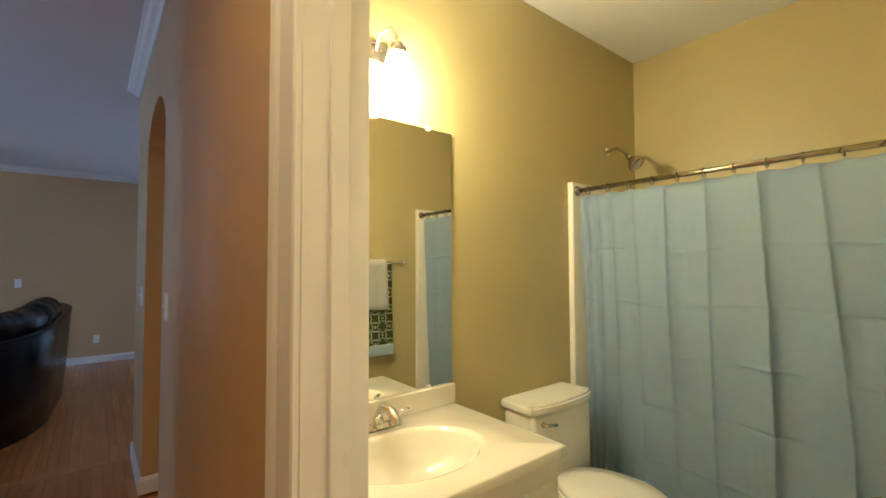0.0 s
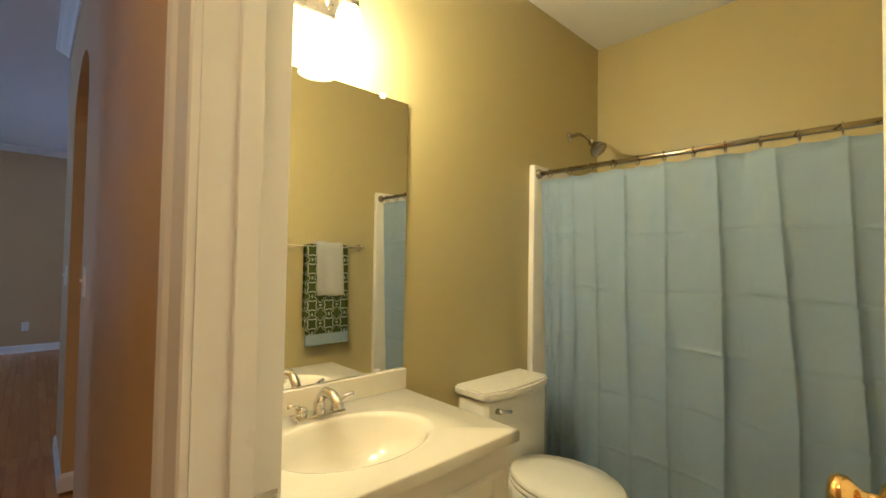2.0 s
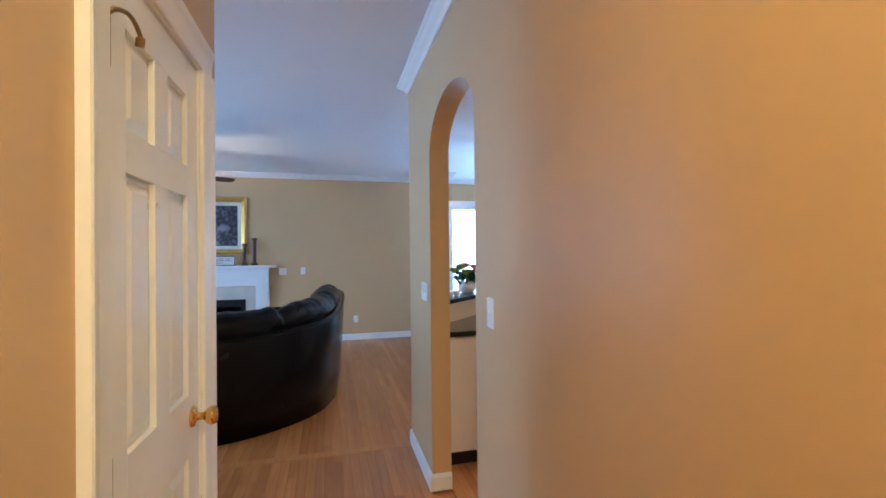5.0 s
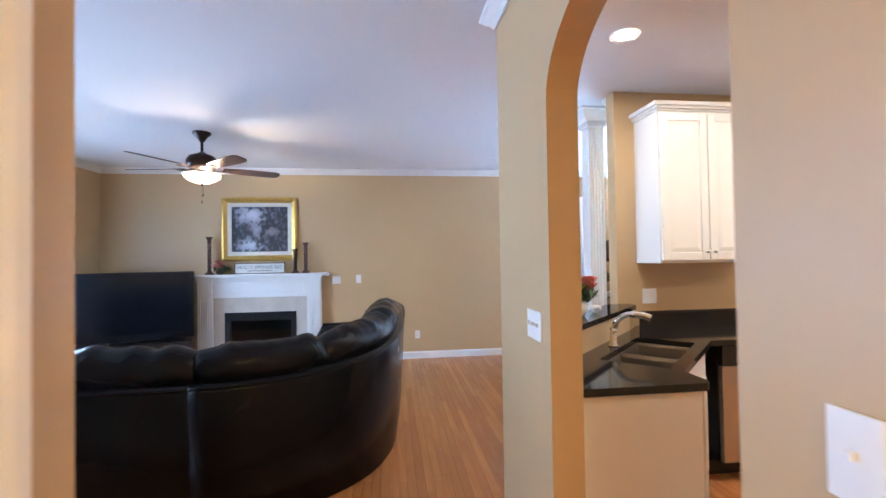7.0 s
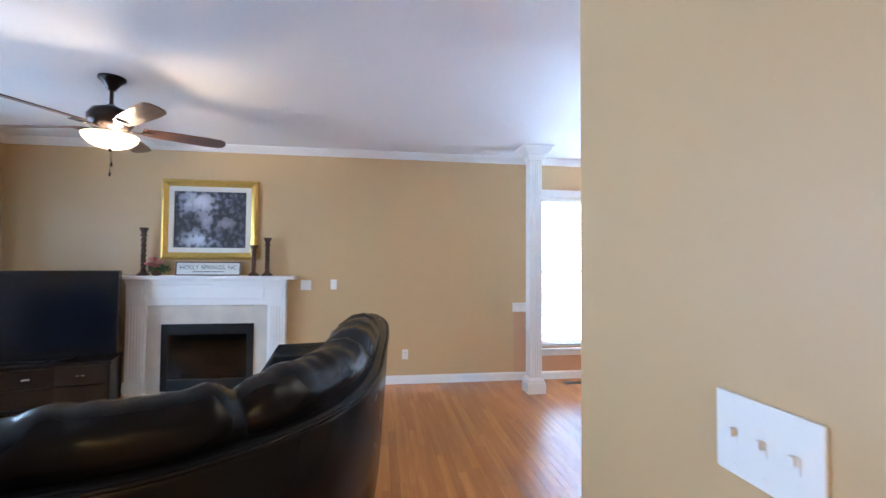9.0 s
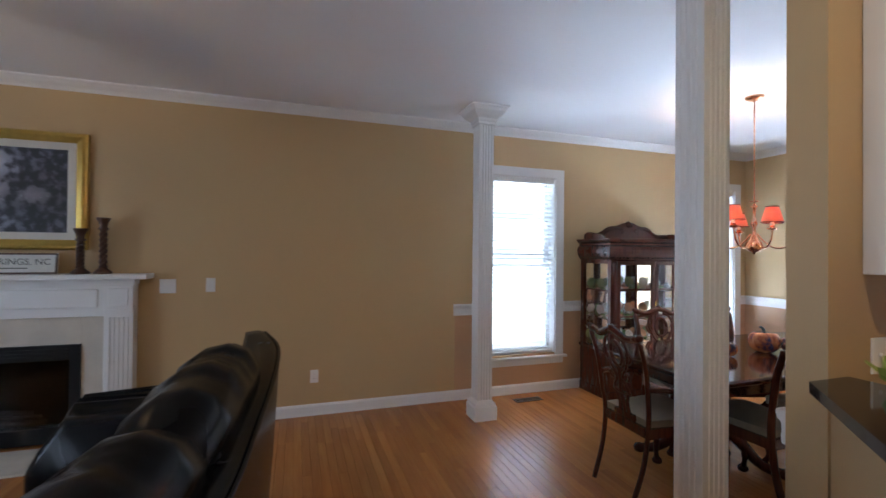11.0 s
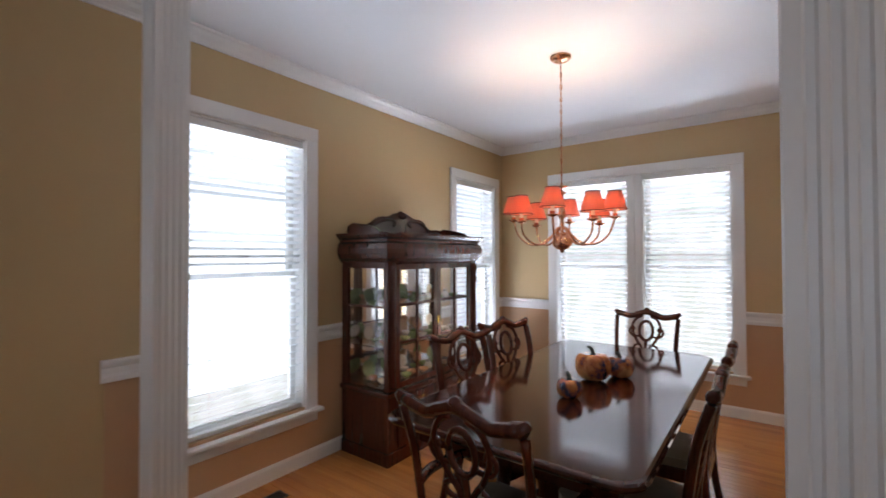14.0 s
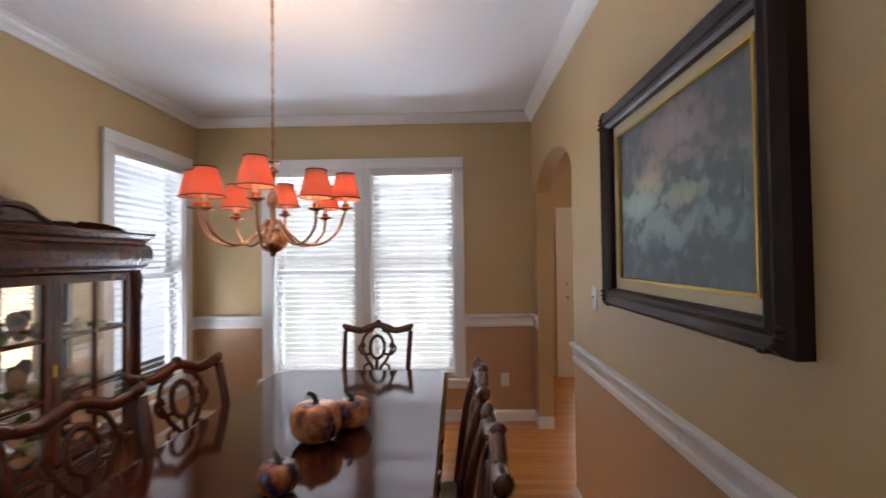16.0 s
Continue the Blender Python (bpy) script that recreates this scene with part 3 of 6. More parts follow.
def edge_point(a):
    """Where a ray from the basin's centre meets the top's outline."""
    dx, dy = math.cos(a), math.sin(a)
    k = min(((X1 - cx) / dx if dx > 0 else (X0 - cx) / dx) if abs(dx) > 1e-6 else 9, ((Y1 - cy) / dy if dy > 0 else (Y0 - cy) / dy) if abs(dy) > 1e-6 else 9)
    return cx + k * dx, cy + k * dy


angles = sorted([2 * math.pi * i / n1 for i in range(n1)] + [math.atan2(y - cy, x - cx) % (2 * math.pi) for x in (X0, X1) for y in (Y0, Y1)])
rings = [[bm.verts.new((*edge_point(a), Z - 0.035)) for a in angles], [bm.verts.new((*edge_point(a), Z - 0.006)) for a in angles]]
rings.append([bm.verts.new((cx + (edge_point(a)[0] - cx) * 0.985, cy + (edge_point(a)[1] - cy) * 0.985, Z)) for a in angles])
for s, dz in ((1.12, 0.0), (1.08, 0.002), (1.02, 0.0), (0.97, -0.012), (0.88, -0.05), (0.72, -0.095), (0.45, -0.125), (0.12, -0.132)):
    rings.append([bm.verts.new((cx + rx * s * math.cos(a), cy + ry * s * math.sin(a), Z + dz)) for a in angles])
for a, b2 in zip(rings, rings[1:]):
    for i in range(len(angles)):
        j = (i + 1) % len(angles)
        bm.faces.new((a[i], a[j], b2[j], b2[i]))
bm.faces.new(rings[-1])
part("basin_top", bm, MARBLE_TOP, top, "", True)
part("backsplash", boxes((X0, X1, 1.925, 1.948, Z, 0.892), bevel=0.004), MARBLE_TOP, top)
part("drain", lathe([(0.022, 0), (0.022, 0.003), (0.017, 0.004), (0.001, 0.002)], 20, None, (cx, cy, Z - 0.131)), CHROME, top)

faucet = thing("bathroom_faucet", "chrome two-handle bathroom faucet on the vanity", "faucet", place=(0.92, 1.86, Z))
part("base", boxes((-0.085, 0.085, -0.024, 0.024, 0, 0.014), bevel=0.01), CHROME, faucet)
part("spout", tube(curve3([(0, 0.0, 0.01), (0, -0.002, 0.05), (0, -0.035, 0.085), (0, -0.08, 0.088), (0, -0.112, 0.07), (0, -0.12, 0.055)]), [0.02, 0.02, 0.02, 0.02, 0.019, 0.019, 0.019, 0.018] + [0.016] * 33, 14), CHROME, faucet, "", True)
for sx in (-0.06, 0.06):
    h1 = part("handle", lathe([(0.017, 0.012), (0.019, 0.03), (0.014, 0.04), (0.001, 0.043)], 16, None, (sx, 0, 0)), CHROME, faucet, "", True)
    part("lever", tube([(sx, 0, 0.036), (sx * 1.5, -0.015, 0.055), (sx * 1.9, -0.025, 0.06)], [0.008, 0.007, 0.006], 10), CHROME, h1, "", True)

mirror = thing("wall_mirror", "frameless wall mirror held by clear clips", "mirror")
part("mirror_glass", boxes((0.53, 1.325, 1.942, 1.9485, 0.895, 1.955)), MIRROR, mirror)
for x, z in ((0.75, 1.953), (1.2, 1.953), (0.75, 0.893), (1.2, 0.893)):
    part("clip", boxes((x - 0.01, x + 0.01, 1.936, 1.9495, z - 0.008, z + 0.012), bevel=0.002), PLASTIC, mirror)

MILK = thin("frosted_shade_glass", (0.95, 0.93, 0.88), 0.7, 0.3, 5, 0.01)
BULB = glow("lit_bulb", (1.0, 0.86, 0.62), 35)
light = thing("vanity_light", "brushed nickel vanity light with lit bell shades", "wall lamp")
part("back_plate", boxes((0.6, 1.04, 1.93, 1.949, 2.155, 2.235), bevel=0.008), NICKEL, light)
BATH = 31.0
for i, x in enumerate((0.68, 0.98)):
    part("arm", tube(curve3([(x - 0.03, 1.94, 2.2), (x - 0.03, 1.90, 2.25), (x - 0.01, 1.86, 2.262), (x, 1.84, 2.235), (x, 1.835, 2.2)]), 0.008, 10), NICKEL, light, "", True)
    part("fitter", lathe([(0.03, 0), (0.036, 0.012), (0.034, 0.035), (0.016, 0.05), (0.001, 0.052)], 20, None, (x, 1.835, 2.155)), NICKEL, light, "", True)
    bm = bmesh.new()
    prof = [(0.031, 0.165), (0.04, 0.14), (0.047, 0.1), (0.052, 0.05), (0.062, 0.015), (0.072, 0.0), (0.069, 0.001), (0.059, 0.017), (0.049, 0.052), (0.044, 0.1), (0.037, 0.14), (0.028, 0.165)]
    lathe(prof, 28, bm, (x, 1.835, 2.005))
    bmesh.ops.delete(bm, geom=[f for f in bm.faces if len(f.verts) > 4], context="FACES")
    shade = part("shade", bm, MILK, light, "frosted white glass bell shade", True)
    shade.visible_shadow = False
    part("bulb", lathe([(0.001, -0.045), (0.02, -0.038), (0.028, -0.015), (0.026, 0.01), (0.015, 0.035), (0.013, 0.055)], 16, None, (x, 1.835, 2.09)), BULB, light, "", True).visible_shadow = False
    bulb("vanity_bulb", (x, 1.82, 2.07), BATH, (1.0, 0.74, 0.29), 0.035)

toilet = thing("toilet", "white porcelain toilet with its lid closed", "toilet", place=(1.85, 1.665, 0))
tank = part("tank", boxes((-0.225, 0.225, 0.09, 0.27, 0.37, 0.735), bevel=0.03), PORCELAIN, toilet, "", True)
bm = slab([(-0.235, 0.28), (0.235, 0.28), (0.24, 0.11)] + [(0.24 * math.cos(a), 0.11 - 0.05 * math.sin(a)) for a in [math.pi * k / 12 for k in range(1, 12)]] + [(-0.24, 0.11)], "z", 0.73, 0.772)
bmesh.ops.bevel(bm, geom=[e for e in bm.edges if e.calc_face_angle(0) > 0.9], offset=0.01, segments=2, affect="EDGES")
part("tank_lid", bm, PORCELAIN, toilet)
part("lever", tube([(-0.16, 0.09, 0.685), (-0.16, 0.066, 0.685), (-0.1, 0.06, 0.678)], [0.013, 0.008, 0.007], 10), CHROME, toilet, "chrome flush lever", True)


def oval(rx, ry, cy, z, steps=32):
    return [(rx * math.cos(a) * (1 if math.sin(a) < 0 else 0.97), cy + ry * math.sin(a), z) for a in [2 * math.pi * k / steps for k in range(steps)]]


def loft(rings, bm=None):
    bm = bm or bmesh.new()
    v = [[bm.verts.new(p) for p in r] for r in rings]
    for a, b2 in zip(v, v[1:]):
        for i in range(len(a)):
            j = (i + 1) % len(a)
            bm.faces.new((a[i], a[j], b2[j], b2[i]))
    bm.faces.new(v[0][::-1])
    bm.faces.new(v[-1])
    return bm


part("bowl", loft([oval(0.11, 0.2, -0.02, 0.0), oval(0.105, 0.19, -0.02, 0.12), oval(0.13, 0.2, -0.06, 0.22), oval(0.175, 0.235, -0.12, 0.33), oval(0.19, 0.245, -0.14, 0.395)]), PORCELAIN, toilet, "", True)
part("bowl_deck", boxes((-0.17, 0.17, 0.02, 0.26, 0.3, 0.4), bevel=0.03), PORCELAIN, toilet, "", True)
part("seat", loft([oval(0.19, 0.245, -0.14, 0.397), oval(0.195, 0.25, -0.14, 0.407), oval(0.19, 0.245, -0.14, 0.417)]), PORCELAIN, toilet, "", True)
part("seat_lid", loft([oval(0.19, 0.245, -0.14, 0.42), oval(0.193, 0.248, -0.14, 0.43), oval(0.18, 0.235, -0.14, 0.442), oval(0.1, 0.15, -0.13, 0.447)]), PORCELAIN, toilet, "", True)

tub = thing("bathtub", "white bathtub with a smooth wall surround", "bathtub")
part("apron", boxes((2.36, 2.40, 0.475, 1.945, 0.004, 0.40), bevel=0.012), PORCELAIN, tub)
part("floor_pan", boxes((2.40, 2.92, 0.475, 1.945, 0.004, 0.09)), PORCELAIN, tub)
part("rim", boxes((2.40, 2.44, 0.475, 1.945, 0.36, 0.40), (2.88, 2.92, 0.475, 1.945, 0.36, 0.40), bevel=0.008), PORCELAIN, tub)
part("surround", boxes((2.17, 2.926, 1.915, 1.949, 0.004, 1.846), bevel=0.008), PORCELAIN, tub)
part("surround", boxes((2.17, 2.926, 0.471, 0.505, 0.004, 1.846), bevel=0.008), PORCELAIN, tub)
part("surround", boxes((2.895, 2.928, 0.505, 1.915, 0.40, 1.846), bevel=0.004), PORCELAIN, tub)

rod = thing("shower_rod", "chrome shower curtain rod across the tub", "curtain rod")
part("bar", tube([(2.208, 0.506, 1.797), (2.208, 1.914, 1.797)], 0.0125, 14), RODSTEEL, rod, "", True)
for y, s in ((1.914, -1), (0.506, 1)):
    bm = lathe([(0.027, 0), (0.026, 0.008), (0.018, 0.02), (0.0135, 0.024)], 20)
    bmesh.ops.transform(bm, verts=bm.verts, matrix=Matrix.Translation((2.208, y, 1.797)) @ Matrix.Rotation(radians(90 if s < 0 else -90), 4, "X"))
    part("flange", bm, RODSTEEL, rod, "", True)

curtain = thing("shower_curtain", "light blue cloth shower curtain with fold creases", "curtain")
bm = bmesh.new()
# cloth that swells towards a fold's edge and falls back behind it; each fold drifts a little on its way down
FOLDS = [(1.900, 0.0, 0.018), (1.862, 0.0, 0.026), (1.80, 0.0, 0.03), (1.721, 0.0, 0.034), (1.60, 0.004, 0.02), (1.446, 0.002, 0.032), (1.274, 0.003, 0.03), (1.078, 0.024, 0.036), (0.88, 0.052, 0.032), (0.688, 0.046, 0.036), (0.53, 0.0, 0.01)]
CREASES = (1.46, 1.20, 0.955, 0.70, 0.43)
LEVELS = sorted(set([round(1.768 - 1.66 * k / 44, 4) for k in range(45)] + [round(c + d * 0.004, 4) for c in CREASES for d in range(-7, 8)]), reverse=True)
COLS = 330
grid = []
for z in LEVELS:
    v = (1.768 - z) / 1.66
    stops = [(y0 - dy * min(1, v * 1.6) + 0.005 * math.sin(5 * v + 9 * y0), amp * (0.45 + 0.55 * min(1, 2.2 * v)) * (0.8 + 0.5 * noise.noise((y0 * 9, v * 2.2, 7.3)))) for y0, dy, amp in FOLDS]
    row = []
    for i in range(COLS + 1):
        u = i / COLS
        y = 1.900 - u * 1.37
        k = 0
        while k < len(stops) - 2 and y < stops[k + 1][0]:
            k += 1
        (ya, xa), (yb, xb) = stops[k], stops[k + 1]
        w = min(1, max(0, (ya - y) / max(1e-4, ya - yb)))
        x = 2.216 + 0.072 * v + xa * math.sin(math.pi * w ** 0.62) - 0.25 * xb * w * w
        x += 0.0045 * noise.noise((u * 17, v * 6, 0.3)) + 0.0016 * noise.noise((u * 60, v * 26, 4.1))
        for q, zc in enumerate(CREASES):
            depth = 0.5 + 1.1 * noise.noise((u * 9, q * 3.7, 1.5))
            x += 0.0055 * max(0.0, depth) * (1 if q % 2 else -1) * math.exp(-abs((z - zc - 0.008 * math.sin(u * 11 + q)) / 0.007) ** 1.4)
        a = u * 12 * 2 * math.pi
        sag = 0.007 * abs(math.cos(a / 2)) * max(0, 1 - v * 9)
        row.append(bm.verts.new((x, y, z - sag)))
    grid.append(row)
for a, b2 in zip(grid, grid[1:]):
    for i in range(COLS):
        bm.faces.new((a[i], a[i + 1], b2[i + 1], b2[i]))
bmesh.ops.solidify(bm, geom=bm.faces, thickness=0.0015)
part("cloth", bm, CURTAIN, curtain, "", True)
first = None
for k in range(12):
    y = 1.900 - (k + 0.5) / 12 * 1.37
    if first is None:
        bm = tube([(0.021 * math.cos(a), 0, 0.021 * math.sin(a) - 0.006) for a in [2 * math.pi * q / 20 for q in range(21)]], 0.0026, 6)
        first = part("ring", bm, RODSTEEL, curtain, "", True)
        first.location = (2.208, y, 1.797)
    else:
        r = new("ring", first.data)
        r.parent, r.location = curtain, (2.208, y, 1.797)

shower = thing("shower", "chrome shower arm and round shower head", "shower head")
bm = lathe([(0.03, 0), (0.028, 0.006), (0.014, 0.012)], 20)
bmesh.ops.transform(bm, verts=bm.verts, matrix=Matrix.Translation((2.585, 1.949, 2.085)) @ Matrix.Rotation(radians(90), 4, "X"))
part("flange", bm, CHROME, shower, "", True)
part("arm", tube(curve3([(2.585, 1.94, 2.085), (2.585, 1.89, 2.09), (2.585, 1.845, 2.068), (2.585, 1.815, 2.035)]), 0.0105, 12), RODSTEEL, shower, "", True)
part("ball_joint", lathe([(0.001, -0.021), (0.014, -0.016), (0.02, 0.0), (0.014, 0.016), (0.001, 0.021)], 18, None, (2.585, 1.808, 2.026)), RODSTEEL, shower, "", True)
bm = lathe([(0.014, 0), (0.022, 0.012), (0.04, 0.03), (0.05, 0.052), (0.051, 0.062), (0.044, 0.066), (0.001, 0.067)], 28)
bmesh.ops.transform(bm, verts=bm.verts, matrix=Matrix.Translation((2.585, 1.80, 2.018)) @ Matrix.Rotation(radians(140), 4, "X"))
part("head", bm, RODSTEEL, shower, "", True)

bar = thing("towel_bar", "chrome towel bar on the bathroom wall", "towel bar")
part("bar", tube([(1.36, 0.53, 1.405), (2.03, 0.53, 1.405)], 0.008, 12), CHROME, bar, "", True)
for x in (1.36, 2.03):
    part("post", tube([(x, 0.471, 1.405), (x, 0.478, 1.405), (x, 0.485, 1.405), (x, 0.54, 1.405)], [0.026, 0.026, 0.012, 0.012], 14), CHROME, bar, "", True)


def towel(name, label, x0, x1, z0, material, out, hem=None):
    t = thing(name, label, "towel")
    bm = bmesh.new()
    line = [(0.53 - out, z0 + 0.12), (0.53 - out, 1.39), (0.53 - out * 0.7, 1.405 + out * 0.7), (0.53, 1.405 + out), (0.53 + out * 0.7, 1.405 + out * 0.7), (0.53 + out, 1.39)] + [(0.53 + out + 0.004 * k, 1.39 - (1.39 - z0) * k / 6) for k in range(1, 7)]
    v = [[bm.verts.new((x0 + (x1 - x0) * i / 10, y + 0.003 * math.sin(i * 1.3) * (1 if z < 1.39 else 0), z + 0.004 * math.sin(i * 0.7))) for i in range(11)] for y, z in line]
    for a, b2 in zip(v, v[1:]):
        for i in range(10):
            bm.faces.new((a[i], a[i + 1], b2[i + 1], b2[i]))
    bmesh.ops.solidify(bm, geom=bm.faces, thickness=0.006)
    part("cloth", bm, material, t, "", True)
    if hem:
        part("hem", boxes((x0, x1, 0.53 + out + 0.019, 0.53 + out + 0.031, z0 - 0.005, z0 + 0.07), bevel=0.003), hem, t, "blue hem")
    return t


PATTERN = mat("green_trellis_towel", (0.10, 0.15, 0.03), 0.95, bump=0.4, bump_scale=700)
n, l = PATTERN.node_tree.nodes, PATTERN.node_tree.links


def sums(op, a, b=None):
    """A math node; a and b are sockets or numbers."""
    k = n.new("ShaderNodeMath")
    k.operation = op
    for i, v in enumerate((a, b)):
        if v is None:
            continue
        if isinstance(v, (int, float)):
            k.inputs[i].default_value = v
        else:
            l.new(v, k.inputs[i])
    return k.outputs[0]


axes = n.new("ShaderNodeSeparateXYZ")
l.new(n["Texture Coordinate"].outputs["Object"], axes.inputs[0])
wx = sums("MULTIPLY", axes.outputs["X"], 2 * math.pi / 0.125)
wz = sums("MULTIPLY", axes.outputs["Z"], 2 * math.pi / 0.125)
lattice = sums("ADD", sums("COSINE", wx), sums("COSINE", wz))
petals = sums("MULTIPLY", sums("COSINE", sums("MULTIPLY", wx, 2.0)), sums("COSINE", sums("MULTIPLY", wz, 2.0)))
shape = sums("ABSOLUTE", sums("ADD", lattice, sums("MULTIPLY", petals, 0.55)))
line_ = sums("LESS_THAN", sums("ABSOLUTE", sums("SUBTRACT", shape, 0.62)), 0.24)
mx = n.new("ShaderNodeMix")
mx.data_type = "RGBA"
mx.inputs["A"].default_value, mx.inputs["B"].default_value = (0.10, 0.15, 0.03, 1), (0.72, 0.74, 0.62, 1)
l.new(line_, mx.inputs["Factor"])
l.new(mx.outputs["Result"], n["Principled BSDF"].inputs["Base Color"])
WHITE_CLOTH = mat("white_terry", (0.82, 0.81, 0.77), 0.95, noise_scale=60, vary=0.04, bump=0.5, bump_scale=600)
BLUE_CLOTH = mat("blue_terry", (0.30, 0.38, 0.44), 0.95, noise_scale=60, vary=0.1, bump=0.5, bump_scale=600)
towel("bath_towel", "green and white patterned towel with a blue hem", 1.574, 1.90, 0.735, PATTERN, 0.013, BLUE_CLOTH)
towel("hand_towel", "small white hand towel over the patterned towel", 1.645, 1.85, 1.065, WHITE_CLOTH, 0.034)


# ---- wall plates ----
def plate(place, turn, kind_, gangs=1):
    """A switch or outlet plate; its face looks along -y before the turn."""
    w = 0.07 + 0.046 * (gangs - 1)
    p = thing("wall_plate", "white plastic %s plate on the wall" % ("outlet" if kind_ == "outlet" else "light switch"), "outlet" if kind_ == "outlet" else "switch", "wall plates", place, turn)
    part("cover", boxes((-w / 2, w / 2, -0.007, 0, -0.0575, 0.0575), bevel=0.003), PLASTIC, p)
    for g in range(gangs):
        x = (g - (gangs - 1) / 2) * 0.046
        if kind_ == "outlet":
            for z in (-0.02, 0.02):
                s = part("socket", boxes((x - 0.016, x + 0.016, -0.0095, -0.0071, z - 0.014, z + 0.014), bevel=0.001), PLASTIC, p)
                part("slot", boxes((x - 0.007, x - 0.005, -0.0102, -0.0096, z - 0.004, z + 0.006), (x + 0.005, x + 0.007, -0.0102, -0.0096, z - 0.004, z + 0.006)), HOLE_SHADE, s)
        else:
            part("toggle_slot", boxes((x - 0.005, x + 0.005, -0.0078, -0.0071, -0.012, 0.012)), PLASTIC, p)
            part("toggle", boxes((x - 0.004, x + 0.004, -0.017, -0.0079, -0.001, 0.01), bevel=0.001), PLASTIC, p)
        for z in (-0.042, 0.042):
            part("screw", boxes((x - 0.003, x + 0.003, -0.0078, -0.0071, z - 0.003, z + 0.003), bevel=0.001), PLASTIC, p)


plate((HALL, 2.745, 1.215), -90, "switch", 1)
plate((HALL, 3.95, 1.195), -90, "switch", 3)
plate((-0.955, NORTH, 1.165), 0, "switch", 2)
plate((-0.645, NORTH, 1.17), 0, "switch", 1)
plate((0.19, NORTH, 0.345), 0, "outlet")
plate((EAST, 5.85, 0.365), -90, "outlet")
plate((3.78, SOUTH, 1.24), 180, "switch", 1)
plate((1.82, SOUTH - 0.12, 1.14), 0, "switch", 2)
plate((2.78, SOUTH - 0.12, 1.147), 0, "outlet")

# ---- floor register ----
vent = thing("floor_vent", "dark brown metal floor register by the wall", "vent")
BROWN = mat("brown_metal", (0.05, 0.035, 0.025), 0.4, 0.6)
part("frame", boxes((2.08, 2.37, 8.37, 8.385, 0, 0.005), (2.08, 2.37, 8.455, 8.47, 0, 0.005), (2.08, 2.095, 8.385, 8.455, 0, 0.005), (2.355, 2.37, 8.385, 8.455, 0, 0.005)), BROWN, vent)
# Thin dark sheet painted as the shade of the shaft below.
part("well_shade", boxes((2.095, 2.355, 8.385, 8.455, 0, 0.0015)), HOLE_SHADE, vent)
first = None
for k in range(20):
    if first is None:
        first = part("slat", boxes((-0.002, 0.002, 8.385, 8.455, 0.0015, 0.0045)), BROWN, vent)
        first.location.x = 2.1
    else:
        s = new("slat", first.data)
        s.parent, s.location = vent, (2.1 + k * 0.0131, 0, 0)

# ---- columns ----


def column(x, y):
    """A square fluted column with a moulded base and a flared capital."""
    col = thing("column", "white painted square column with fluted faces", "column", "room columns", (x, y, 0))
    h, pts = 0.069, []
    for k in range(4):
        c, s = (1, 0, -1, 0)[k], (0, 1, 0, -1)[k]
        face = [(-h, -h)]
        for i in range(4):
            mid = -0.039 + i * 0.026
            face += [(mid - 0.009, -h), (mid - 0.005, -h + 0.005), (mid + 0.005, -h + 0.005), (mid + 0.009, -h)]
        pts += [(px * c - py * s, px * s + py * c) for px, py in face]
    part("shaft", slab(pts, "z", 0.16, TOP - 0.15), TRIM, col)
    sq = [(-0.069, -0.069, 0), (-0.069, 0.069, 0), (0.069, 0.069, 0), (0.069, -0.069, 0)]
    part("base", moulding([(-0.06, 0), (0.034, 0), (0.034, 0.115), (0.026, 0.125), (0.024, 0.14), (0.008, 0.16), (0.0, 0.17), (-0.06, 0.17)], sq, True), TRIM, col)
    t = TOP - 0.002
    part("capital", moulding([(-0.06, t), (0.105, t), (0.105, t - 0.014), (0.09, t - 0.02), (0.078, t - 0.045), (0.05, t - 0.08), (0.022, t - 0.1), (0.018, t - 0.12), (0.012, t - 0.13), (0.012, t - 0.15), (0, t - 0.155), (-0.06, t - 0.155)], sq, True), TRIM, col)


column(1.62, 5.948)
column(1.60, 8.14)

# ---- ceiling fan ----
BRONZE = mat("oil_rubbed_bronze", (0.035, 0.024, 0.02), 0.3, 0.8, noise_scale=40, vary=0.2)
BLADE = wood("walnut_blade", (0.06, 0.025, 0.014), (0.16, 0.075, 0.04), 0.3, "X", 1.0)
fan = thing("ceiling_fan", "dark bronze ceiling fan with five blades and lit bowl", "ceiling fan", place=(-2.03, 6.82, 0))
part("canopy", lathe([(0.085, TOP - 0.001), (0.085, TOP - 0.018), (0.058, TOP - 0.04), (0.032, TOP - 0.075), (0.022, TOP - 0.095)][::-1], 28), BRONZE, fan, "", True)
part("down_rod", tube([(0, 0, TOP - 0.09), (0, 0, 2.51)], 0.013, 12), BRONZE, fan, "", True)
part("motor", lathe([(0.06, 2.36), (0.115, 2.375), (0.138, 2.41), (0.142, 2.455), (0.115, 2.5), (0.05, 2.525), (0.02, 2.545)], 32), BRONZE, fan, "", True)
part("light_collar", lathe([(0.014, 2.236), (0.014, 2.34), (0.05, 2.36)], 20), BRONZE, fan, "", True)
bm = lathe([(0.012, 2.228), (0.07, 2.234), (0.125, 2.258), (0.162, 2.292), (0.172, 2.322), (0.167, 2.322), (0.156, 2.295), (0.12, 2.264), (0.065, 2.241), (0.01, 2.235)], 36)
bmesh.ops.delete(bm, geom=[f for f in bm.faces if len(f.verts) > 4], context="FACES")
bowl = part("bowl_shade", bm, thin("alabaster_glass", (0.95, 0.9, 0.8), 0.75, 0.3, 6, 0.03), fan, "lit frosted glass bowl", True)
